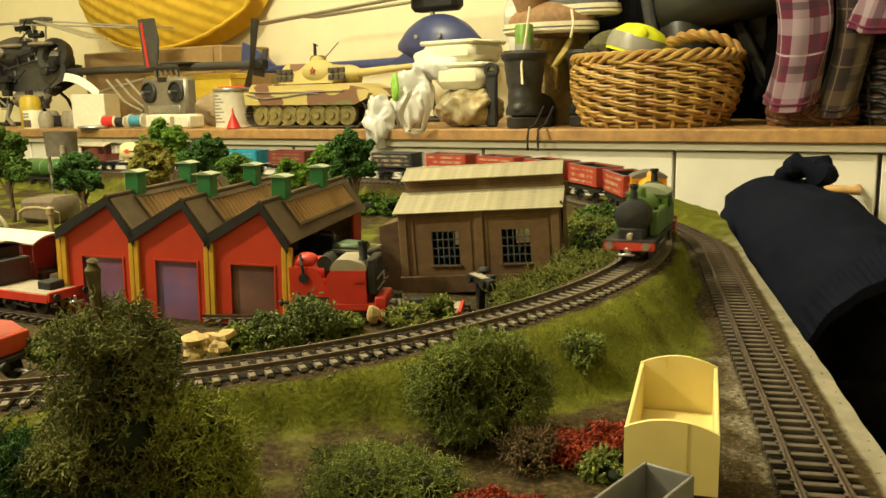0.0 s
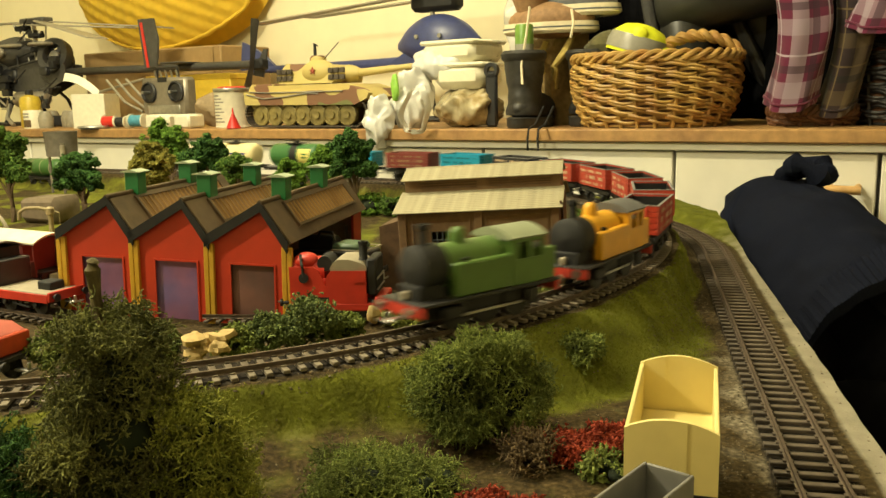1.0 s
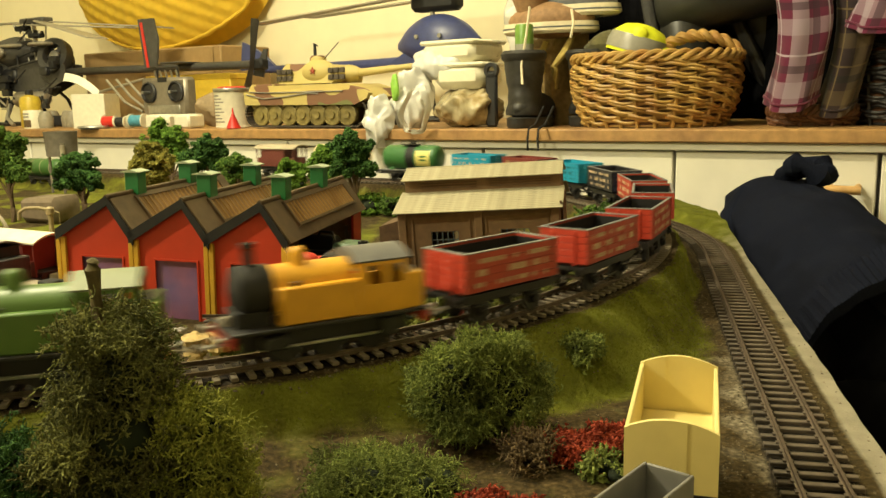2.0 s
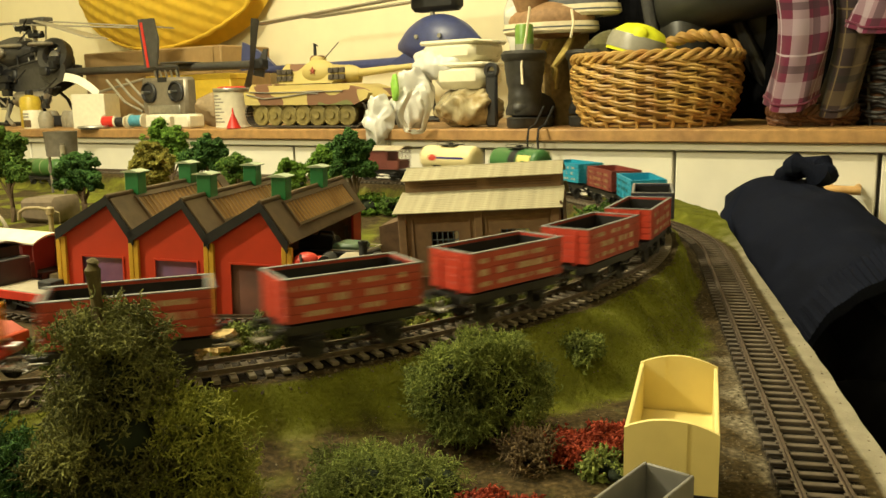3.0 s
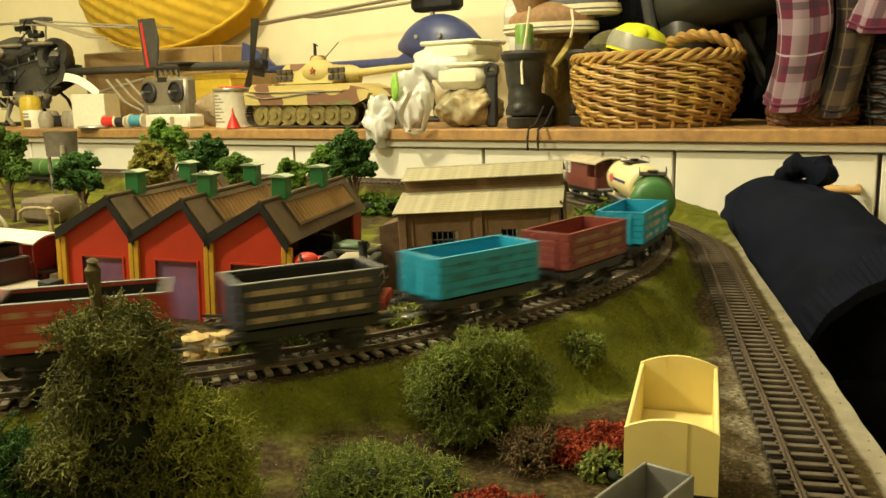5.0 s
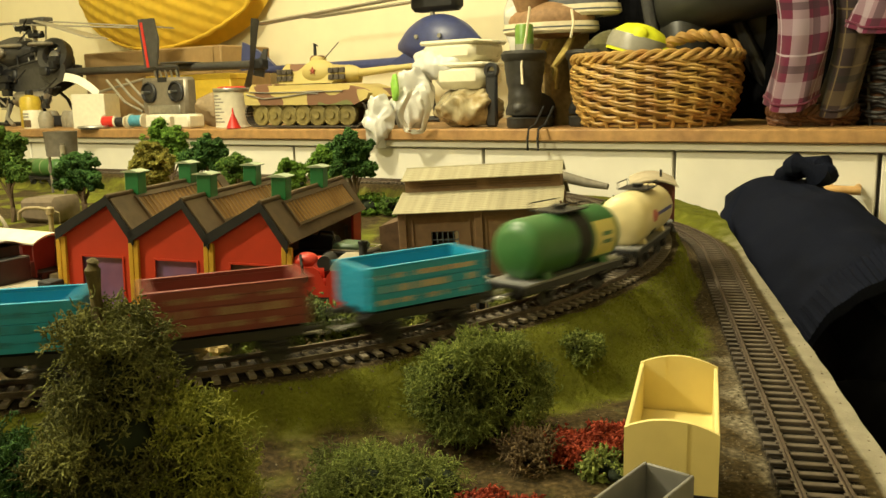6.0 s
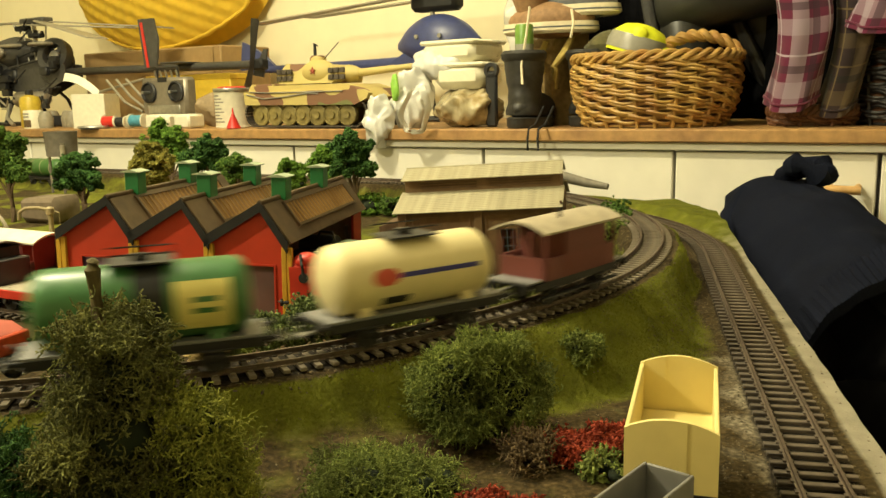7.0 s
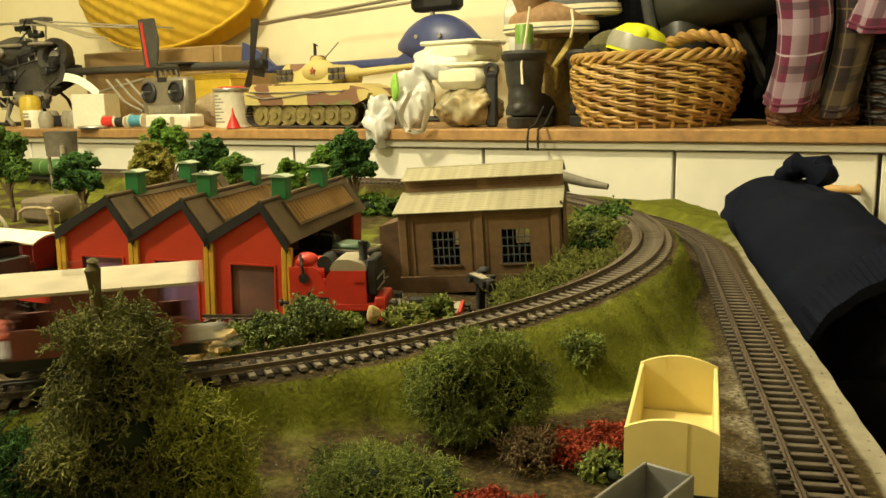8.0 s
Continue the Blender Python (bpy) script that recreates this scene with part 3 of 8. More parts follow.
def brake_van(label):
    t = thing("brake_van", Matrix(), label, "brake van", "train of wagons")
    L, W, z0, z1 = 0.0700, 0.031, 0.0145, 0.0405
    x0, x1 = -0.0240, 0.0165
    w = (x1 - x0) / 14
    board = data_of("plank", Mesh().box((0, 0, 0), (w - 0.0001, 0.0016, z1 - z0), 0.0002), M_BROWN)
    for i in range(14):
        for sg in (-1, 1):
            part("plank", board, None, t, m=pose(x0 + (i + 0.5) * w, sg * (W / 2 - 0.0008), (z0 + z1) / 2))
    for x in (x0, x1):
        part("end_wall", Mesh().box((x, 0, (z0 + z1) / 2), (0.0016, W - 0.003, z1 - z0)), M_BROWN, t)
    for e, xs in ((1, (x1, L / 2 - 0.001)), (-1, (-L / 2 + 0.001, x0))):
        b = Mesh()
        for sg in (-1, 1):
            b.box(((xs[0] + xs[1]) / 2, sg * (W / 2 - 0.0008), z0 + 0.006), (xs[1] - xs[0], 0.0014, 0.012), 0.0003)
        b.box((e * (L / 2 - 0.001), 0, z0 + 0.006), (0.0014, W - 0.003, 0.012), 0.0003)
        for y in (-0.0145, -0.005, 0.005, 0.0145):
            b.box((e * (L / 2 - 0.001), y, (z0 + z1) / 2 + 0.006), (0.0014, 0.0014, z1 - z0 - 0.012))
        part("veranda", b, M_BROWN, t, "open end veranda with posts")
    part("floor", Mesh().box((0, 0, z0), (L, W - 0.001, 0.0015)), M_CHASSIS, t)

    def roof(u, v):
        x, a = (u - 0.5) * (L + 0.007), (v - 0.5) * 2
        return (x, a * (W / 2 + 0.0022), z1 + 0.0052 - 0.005 * a * a)
    b = Mesh().surf(roof, 1, 12)
    b.surf(lambda u, v: (roof(u, 1 - v)[0], roof(u, 1 - v)[1], roof(u, 1 - v)[2] - 0.0012), 1, 12)
    for u in (0, 1):
        b.surf(lambda a, v: (roof(u, v)[0], roof(u, v)[1], roof(u, v)[2] - 0.0012 * a), 1, 12)
    b.surf(lambda u, a: (roof(u, 0)[0], roof(u, 0)[1], roof(u, 0)[2] - 0.0012 * a), 1, 1)
    b.surf(lambda u, a: (roof(u, 1)[0], roof(u, 1)[1], roof(u, 1)[2] - 0.0012 * a), 1, 1)
    part("roof", b, M_VROOF, t, "pale arched roof")
    part("stove_pipe", Mesh().cyl((0.008, 0.006, z1 + 0.003), (0.008, 0.006, z1 + 0.010), 0.001, n=10), M_CHASSIS, t)
    for sg in (-1, 1):
        part("footboard", Mesh().box((0, sg * 0.0150, 0.0062), (L + 0.004, 0.0036, 0.0008), 0.0002), M_CHASSIS, t)
    for sg in (-1, 1):
        part("end_deck", Mesh().box((sg * (L / 2 + 0.006), 0, z0 + 0.0005), (0.012, 0.027, 0.001)), M_GREY, t, "grey end platform")
    underframe(t, L + 0.012, 0.045, 0.0105)
    buffers(t, L + 0.02, 0.0125)
    return t


def loco(colour, label, roofmat, seed, chimney=0.0105, wide=0.0285):
    t = thing("tank_locomotive", Matrix(), label, "locomotive", "train of wagons")
    L = 0.092
    f = L / 2
    part("running_plate", Mesh().box((0, 0, 0.0155), (L, 0.0325, 0.0016), 0.0003), M_CHASSIS, t)
    for sg in (-1, 1):
        b = Mesh().box((sg * (f - 0.0012), 0, 0.0128), (0.0024, 0.0325, 0.0062), 0.0004)
        part("buffer_beam", b, M_BEAM, t, "red buffer beam")
    # boiler and smokebox
    zc, r = 0.0305, 0.0104
    part("boiler", Mesh().cyl((-0.012, 0, zc), (f - 0.022, 0, zc), r, n=28), colour, t)
    prof = [(0, 0), (r * 1.04, 0), (r * 1.08, 0.0008), (r * 1.08, 0.0145), (r * 1.0, 0.0152), (r * 0.8, 0.0158), (r * 0.5, 0.0170), (0, 0.0176)]
    part("smokebox", Mesh().lathe(prof, 28, pose(f - 0.0225, 0, zc, 0, 90, 0)), M_DARK, t, "black smokebox with a round door")
    b = Mesh().box((f - 0.013, 0, 0.0195), (0.016, 0.016, 0.0075), 0.0006)
    part("saddle", b, M_DARK, t)
    b = Mesh().lathe([(0.0034, -0.003), (0.0026, 0.0), (0.0023, chimney - 0.003), (0.0032, chimney - 0.002), (0.0032, chimney), (0.0022, chimney), (0.0022, chimney - 0.004)], 18, pose(f - 0.0145, 0, zc + r))
    part("chimney", b, M_DARK, t, "black chimney")
    b = Mesh().lathe([(0.0048, -0.0025), (0.0042, 0.0), (0.004, 0.0035), (0.0034, 0.0055), (0.002, 0.0068), (0, 0.0072)], 18, pose(f - 0.036, 0, zc + r))
    part("dome", b, colour, t)
    # side tanks
    tx0, tx1 = -0.014, f - 0.0235
    for sg in (-1, 1):
        b = Mesh().box(((tx0 + tx1) / 2, sg * (wide / 2 - 0.0028), 0.0245), (tx1 - tx0, 0.0056, 0.0165), 0.0007)
        b.box(((tx0 + tx1) / 2, sg * (wide / 2 + 0.0001), 0.0316), (tx1 - tx0, 0.0004, 0.0006))
        part("side_tank", b, colour, t)
        part("filler", Mesh().cyl((tx1 - 0.008, sg * (wide / 2 - 0.003), 0.0325), (tx1 - 0.008, sg * (wide / 2 - 0.003), 0.0345), 0.0017, n=12), M_DARK, t)
    # cab
    cx0, cx1, ct = -0.0365, -0.014, 0.0405
    for sg in (-1, 1):
        b = Mesh()
        y = sg * (wide / 2 - 0.0005)
        b.box(((cx0 + cx1) / 2, y, 0.0228), (cx1 - cx0, 0.001, 0.013))
        b.box(((cx0 + cx1) / 2, y, 0.0393), (cx1 - cx0, 0.001, 0.0026))
        for x, w in ((cx1 - 0.0022, 0.0044), ((cx0 + cx1) / 2 - 0.002, 0.0032), (cx0 + 0.0012, 0.0024)):
            b.box((x, y, 0.0336), (w, 0.001, 0.0092))
        part("cab_side", b, colour, t)
    for x in (cx0, cx1):
        b = Mesh().box((x, 0, 0.0225), (0.001, wide - 0.002, 0.0125))
        b.box((x, 0, 0.0385), (0.001, wide - 0.002, 0.004))
        for y in (-0.0125, 0, 0.0125):
            b.box((x, y, 0.0325), (0.001, 0.0035, 0.009))
        part("cab_end", b, colour, t)

    def roof(u, v, dz=0.0):
        a = (v - 0.5) * 2
        return (cx0 - 0.002 + (cx1 - cx0 + 0.004) * u, a * (wide / 2 + 0.0008), ct + 0.0046 - 0.0046 * a * a + dz)
    arc = [roof(0, i / 14)[1:] for i in range(15)]
    b = Mesh().prism([(-wide / 2, ct - 0.001), (wide / 2, ct - 0.001)] + arc[::-1], -cx1 - 0.002, -cx0 + 0.002, pose(0, 0, 0, 0, 0, 90))
    part("cab_roof", b, roofmat, t, "curved cab roof")
    b = Mesh().box((-f + 0.0055, 0, 0.0245), (0.0095, wide, 0.0165), 0.0007)
    part("bunker", b, colour, t)
    part("coal", Mesh().ball((-f + 0.0055, 0, 0.0325), 0.006, 12, None, (0.7, 2.0, 0.35), 0.5, 300), M_COAL, t)
    # frames, wheels, rods
    b = Mesh()
    for sg in (-1, 1):
        b.box((0, sg * 0.0072, 0.0105), (L * 0.86, 0.001, 0.0095))
        b.box((f - 0.021, sg * 0.0128, 0.0095), (0.0125, 0.0052, 0.0062), 0.001)
        b.box((-0.028, sg * 0.0142, 0.0095), (0.008, 0.002, 0.008), 0.0004)
    part("frame", b, M_CHASSIS, t)
    wheels(t, (-0.0215, 0.0, 0.0195), WHEEL_L, 0.0088)
    for sg in (-1, 1):
        b = Mesh().box((-0.001, sg * 0.0112, 0.0066), (0.045, 0.0008, 0.0016), 0.0003)
        part("coupling_rod", b, M_STEEL, t)
    part("handrail", Mesh().tube([(-0.012, -r - 0.001, zc + 0.005), (f - 0.012, -r - 0.001, zc + 0.005)], 0.0004, 6), M_STEEL, t)
    part("lamp", Mesh().box((f - 0.003, 0, 0.0185), (0.003, 0.003, 0.0045), 0.0006), M_VROOF, t, "small white lamp")
    buffers(t, L, 0.0135, 0.0115, M_STEEL)
    return t


# olive roof green made paler, with the roof's sheen put into the colour
G_ROOF = mat("roof_green_sheen", (0.24, 0.27, 0.17), 0.6, vary=0.1)
Y_ROOF = mat("roof_grey", (0.12, 0.12, 0.12), 0.5, vary=0.15)
TRAIN = [
    (loco(M_LGREEN, "green tank locomotive with red buffer beams leading the train", G_ROOF, 1), 0.0, 0.0885),
    (loco(M_LYELLOW, "ochre yellow tank locomotive with black smokebox behind the green one", Y_ROOF, 2), 0.1130, 0.0885)]
front = [0.2227, 0.3138, 0.4050, 0.4935, 0.5815]
for k, s in enumerate(front):
    TRAIN.append((wagon(M_RED, M_REDEND, M_COAL, "red open wagon with faded cream lettering, empty black inside", True, 10 + k), s, 0.0658))
M_KBLUE = mat("wagon_blue_black", (0.03, 0.035, 0.07), 0.5, vary=0.2)
TRAIN.append((wagon(M_KBLACK, M_KBLUE, M_COAL, "black open wagon with cream lettering and blue-black ends", True, 31), 0.6710, 0.0658))
TRAIN.append((wagon(M_CYAN, M_CYAN, M_CYAN, "turquoise open wagon with faint dark markings", False, 41, True, lettercol=mat("mark_dark_teal", (0.01, 0.13, 0.17), 0.5)), 0.7625, 0.0658))
TRAIN.append((wagon(M_MAROON, M_MAROON, M_MAROON, "maroon open wagon with a pale top edge", False, 42, True, lettercol=mat("mark_khaki", (0.3, 0.2, 0.1), 0.5)), 0.8509, 0.0658))
TRAIN.append((wagon(M_CYAN, M_CYAN, M_CYAN, "turquoise open wagon with a faded cream panel", False, 43, True), 0.9410, 0.0658))
TRAIN.append((tank_wagon(M_TGREEN, "green tank wagon with a black band and pale yellow panel", "green"), 1.0371, 0.086))
TRAIN.append((tank_wagon(M_CREAM, "cream tank wagon with a blue stripe and a red badge", "cream"), 1.1552, 0.086))
TRAIN.append((brake_van("brown brake van with a pale arched roof and open verandas"), 1.2760, 0.0650))


# ---- greenery ----
def foliage(lumps, count, size, seed, chain=1, long=1.0, shell=0.3, gap=0.12):
    """Bits of foam or lichen over lumps (x, y, z, radius, flattening)."""
    rnd = np.random.RandomState(seed)
    rad = np.array([l[3] for l in lumps])
    pick = rnd.choice(len(lumps), count, p=rad ** 2 / (rad ** 2).sum())
    L = np.array([(l[0], l[1], l[2]) for l in lumps])[pick]
    d = rnd.normal(size=(count, 3))
    d /= np.linalg.norm(d, axis=1)[:, None]
    r = rad[pick] * (1 - shell * rnd.rand(count) ** 1.6)
    bump = np.array([noise.noise(Vector(d[i] * 2.3 + L[i] * 60)) for i in range(count)])
    fine = np.array([noise.noise(Vector(d[i] * 5.5 + L[i] * 90)) for i in range(count)])
    r = r * (1 + 0.42 * bump + 0.34 * fine)
    p = L + d * r[:, None] * np.array([1, 1, 1]) * np.c_[np.ones(count), np.ones(count), np.array([l[4] for l in lumps])[pick]]
    keep = np.array([noise.noise(Vector(q * (0.17 / size))) + 0.5 * noise.noise(Vector(q * (0.4 / size))) for q in p]) > -0.42 + gap
    p, d = p[keep], d[keep]
    octa = np.array([(1, 0, 0), (-1, 0, 0), (0, 1, 0), (0, -1, 0), (0, 0, 1), (0, 0, -1)], float)
    of = np.array([(0, 2, 4), (2, 1, 4), (1, 3, 4), (3, 0, 4), (2, 0, 5), (1, 2, 5), (3, 1, 5), (0, 3, 5)])
    vs = []
    way = rnd.normal(size=p.shape) + d * 0.6
    way /= np.linalg.norm(way, axis=1)[:, None]
    for k in range(chain):
        n = len(p)
        if k:
            step = rnd.normal(size=(n, 3)) * (0.42 if chain > 3 else 0.9) + (way if chain > 3 else d * 0.5)
            way = step / np.linalg.norm(step, axis=1)[:, None]
            p = p + way * size * 0.9
        q = rnd.normal(size=(n, 3, 3))
        if chain > 3:
            q[:, 0] = way
        q[:, 0] /= np.linalg.norm(q[:, 0], axis=1)[:, None]
        q[:, 1] -= (q[:, 1] * q[:, 0]).sum(1)[:, None] * q[:, 0]
        q[:, 1] /= np.linalg.norm(q[:, 1], axis=1)[:, None]
        q[:, 2] = np.cross(q[:, 0], q[:, 1])
        if chain > 3:
            sc = size * (0.85 + 0.3 * rnd.rand(n, 3)) * np.array([0.72, 0.25, 0.25])
            wob = 0.12
        else:
            sc = size * (0.5 + 0.8 * rnd.rand(n, 3)) / 2 * np.array([long, 1 / long ** 0.5, 1 / long ** 0.5])
            wob = 0.35
        loc = octa[None] * (1 + wob * rnd.normal(size=(n, 6, 1))) * sc[:, None, :]
        vs.append(np.einsum("nij,njk->nik", loc, q) + p[:, None])
    v = np.concatenate(vs).reshape(-1, 3)
    f = (of[None] + 6 * np.arange(len(v) // 6)[:, None, None]).reshape(-1, 3)
    return v, f


def leafy(name, lumps, count, size, seed, material, parent, chain=1, long=1.0, shell=0.3, core=None, label="", gap=0.12):
    v, f = foliage(lumps, count, size, seed, chain, long, shell, gap)
    b = Mesh()
    b.v, b.f = v.tolist(), f.tolist()
    me = data_of(name, b, material, 0)
    ob = part(name, me, None, parent, label)
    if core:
        # dark balls fill the leaves; their near-black colour stands in for inner shade
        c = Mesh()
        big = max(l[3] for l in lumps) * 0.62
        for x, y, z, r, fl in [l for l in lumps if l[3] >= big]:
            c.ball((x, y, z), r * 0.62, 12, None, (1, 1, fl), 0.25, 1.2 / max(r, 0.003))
        part("shade_core", c, core, parent)
    return ob


F_DARK = island_mat("foliage_dark", (0.018, 0.058, 0.013), (0.075, 0.16, 0.036))
F_MID = island_mat("foliage_mid", (0.035, 0.085, 0.014), (0.12, 0.2, 0.035))
F_OLIVE = island_mat("foliage_olive", (0.12, 0.115, 0.02), (0.28, 0.25, 0.05))
F_BRIGHT = island_mat("foliage_bright", (0.05, 0.12, 0.015), (0.16, 0.28, 0.035))
F_MOSS = island_mat("lichen_green", (0.09, 0.122, 0.026), (0.25, 0.295, 0.07), 0.85, 0.4)
F_SOFT = island_mat("lichen_soft", (0.06, 0.09, 0.028), (0.22, 0.27, 0.09))
F_YEL = island_mat("lichen_yellow", (0.1, 0.12, 0.022), (0.24, 0.25, 0.06))
F_RED = island_mat("lichen_red", (0.15, 0.018, 0.009), (0.42, 0.075, 0.035))
F_YELMOSS = island_mat("lichen_yellow_green", (0.15, 0.17, 0.024), (0.34, 0.36, 0.062), 0.85, 0.5)
F_TWIG = island_mat("dry_twig", (0.07, 0.045, 0.02), (0.17, 0.12, 0.06))
# fillers for the foliage: shade between the leaves is put into these colours
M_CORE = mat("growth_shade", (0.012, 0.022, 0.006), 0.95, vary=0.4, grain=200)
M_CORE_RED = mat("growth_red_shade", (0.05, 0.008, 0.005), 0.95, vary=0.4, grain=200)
M_TRUNK = mat("trunk", (0.13, 0.085, 0.045), 0.9, vary=0.35, grain=250, bump=0.6)


def tree(x, y, z, height, crown, lumps, material, label, seed, bits=2400, size=0.0042, trunk=0.0028):
    """lumps: (dx, dz, radius) of the crown above the trunk."""
    t = thing("tree", pose(x, y, z), label, "tree", "model trees")
    rnd = random.Random(seed)
    L = []
    for dx, dz, r in lumps:
        oy = rnd.uniform(-0.3, 0.3) * r
        L.append((dx, oy, dz, r * 0.62, 0.9))
        for _ in range(15):
            a, b = rnd.uniform(0, 6.28), rnd.uniform(-0.8, 1.3)
            k = rnd.uniform(0.6, 1.0)
            L.append((dx + k * r * math.cos(a) * math.cos(b), oy + k * r * math.sin(a) * math.cos(b), dz + k * 0.9 * r * math.sin(b), r * rnd.uniform(0.2, 0.42), 0.85))
    pts = [(0, 0, -0.002), (0.0006, 0, crown * 0.4), (0, 0.0005, crown * 0.8), (0, 0, crown + 0.3 * (height - crown))]
    part("trunk", Mesh().tube(pts, [trunk * 1.3, trunk, trunk * 0.85, trunk * 0.4], 9), M_TRUNK, t)
    for i, (dx, dz, r) in enumerate(lumps):
        z0 = crown * rnd.uniform(0.4, 0.7)
        b = Mesh().tube([(0, 0, z0), (dx * 0.4, rnd.uniform(-0.004, 0.004), (z0 + dz) / 2 - 0.1 * r), (dx, 0, dz)], [trunk * 0.6, trunk * 0.45, trunk * 0.2], 6)
        part("limb", b, M_TRUNK, t)
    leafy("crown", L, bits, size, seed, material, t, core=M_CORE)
    return t


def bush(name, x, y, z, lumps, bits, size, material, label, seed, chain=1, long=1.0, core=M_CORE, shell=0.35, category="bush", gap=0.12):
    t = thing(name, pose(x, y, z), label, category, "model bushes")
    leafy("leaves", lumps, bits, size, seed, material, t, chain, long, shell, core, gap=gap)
    if core is None:
        part("stem", Mesh().tube([(0, 0, -0.002), (0.0008, 0, 0.004), (0, 0.0006, 0.010)], [0.0012, 0.001, 0.0006], 7), M_TRUNK, t)
    return t


def mound(r, h, n, seed, spread=1.0):
    """Lumps of a low wide bush."""
    rnd = random.Random(seed)
    out = [(0, 0, h * 0.42, r * 0.72, h / r * 0.75)]
    for i in range(n):
        a = 6.283 * i / n + rnd.uniform(-0.3, 0.3)
        k = rnd.uniform(0.5, 0.75) * r * spread
        rr = rnd.uniform(0.34, 0.5) * r
        out.append((k * math.cos(a), k * math.sin(a), h * rnd.uniform(0.25, 0.65), rr, min(1.0, h / r)))
    return out


# trees behind the sheds
def crown_tree(x, y, top, low, w, material, label, seed, bits, trunk=0.0028):
    """A tree from its place, the heights of its crown's top and underside and the crown's width."""
    rnd = random.Random(seed)
    h, m = top - low, (top + low) / 2
    q = 0.27 * min(w, h)
    lumps = []
    for i in range(6):
        u, v = ((-0.24, -0.22), (0.22, -0.26), (-0.1, 0.26), (0.16, 0.16), (-0.26, 0.06), (0.02, -0.05))[i]
        lumps.append((u * w + rnd.uniform(-0.06, 0.06) * w, m + v * h + rnd.uniform(-0.05, 0.05) * h, q * rnd.uniform(0.8, 1.15)))
    return tree(x, y, -0.004, top + 0.004, low + 0.1 * h, [(a, b + 0.004, r) for a, b, r in lumps], material, label, seed, int(bits * 1.25), 0.0034, trunk)


crown_tree(-0.108, 1.05, 0.1012, 0.0360, 0.0560, F_DARK, "dark green model tree with a bare forked trunk", 11, 9000)
crown_tree(-0.145, 1.06, 0.0807, 0.0340, 0.0440, F_BRIGHT, "small bright green model tree leaning on the dark one", 20, 5000)
crown_tree(-0.176, 1.0, 0.0677, 0.0220, 0.0420, F_BRIGHT, "small bright green model tree beside the dark one", 12, 4600)
crown_tree(-0.240, 1.0, 0.0798, 0.0340, 0.0460, F_MID, "small rounded mid-green model tree", 13, 5000)
crown_tree(-0.290, 1.05, 0.1006, 0.0420, 0.0490, F_DARK, "narrow dark green model tree", 14, 6000)
crown_tree(-0.342, 1.0, 0.0941, 0.0300, 0.0590, F_OLIVE, "olive yellow bushy model tree", 15, 7500)
crown_tree(-0.368, 1.15, 0.1161, 0.0520, 0.0740, F_BRIGHT, "bright green model tree with a broad crown", 16, 9000)
crown_tree(-0.478, 1.12, 0.0804, 0.0220, 0.0690, F_DARK, "dark green model tree on a stout trunk", 17, 8500, 0.004)
crown_tree(-0.538, 1.05, 0.1213, 0.0350, 0.0620, F_MID, "tall dark green model tree beside the depot", 18, 9800)
# growth between sheds and raised track
bush("bush", -0.095, 1.06, -0.004, mound(0.03, 0.022, 6, 1), 1600, 0.004, F_BRIGHT, "low bright green bush on the back lawn", 21)
bush("bush", -0.055, 1.03, -0.004, mound(0.022, 0.02, 5, 2), 1100, 0.004, F_MID, "low green bush with russet tips", 22)
bush("bush", 0.132, 0.735, -0.004, mound(0.036, 0.036, 7, 3), 7000, 0.0024, F_MOSS, "dense mossy green bush beside the stone shed", 23)
bush("bush", 0.155, 0.80, 0.004, mound(0.03, 0.03, 6, 4), 2200, 0.0036, F_MID, "green bush on the inner embankment", 24)
bush("bush", 0.115, 0.67, -0.002, mound(0.02, 0.022, 5, 5), 1200, 0.0034, F_DARK, "dark shadowed bush at the embankment foot", 25)
for i, (x, y, z, r, h) in enumerate(((0.098, 0.575, 0.004, 0.022, 0.022), (0.074, 0.548, 0.004, 0.02, 0.02), (0.052, 0.535, 0.002, 0.02, 0.014), (0.118, 0.60, 0.006, 0.016, 0.02))):
    bush("creeper", x, y, z, mound(r, h, 6, 30 + i), 1500, 0.0019, F_YEL, "tangled yellow-green creeper along the embankment", 30 + i, 5, 3.0, M_CORE, category="creeper")
for i, (x, y, z, r, h) in enumerate(((-0.071, 0.432, 0.012, 0.0165, 0.026), (-0.053, 0.437, 0.012, 0.010, 0.014), (-0.092, 0.425, 0.014, 0.013, 0.017), (-0.107, 0.415, 0.014, 0.011, 0.012), (-0.147, 0.414, 0.010, 0.0125, 0.020), (-0.20, 0.43, 0.006, 0.02, 0.02), (-0.172, 0.43, 0.008, 0.012, 0.017))):
    bush("bush", x, y, z, mound(r, h, 7, 40 + i), 2600, 0.0017, F_MOSS if i % 2 else F_SOFT, "small mossy bush in front of the red engine shed", 40 + i, 2, 1.5)
bush("bush", -0.003, 0.505, 0.004, mound(0.010, 0.014, 5, 51), 800, 0.0022, F_MOSS, "small mossy tuft by the siding", 51, 2, 1.5)
bush("creeper", -0.022, 0.492, 0.006, mound(0.016, 0.008, 5, 52), 500, 0.0022, F_YEL, "thin yellow-green creeper by the siding", 52, 3, 2.4, category="creeper")
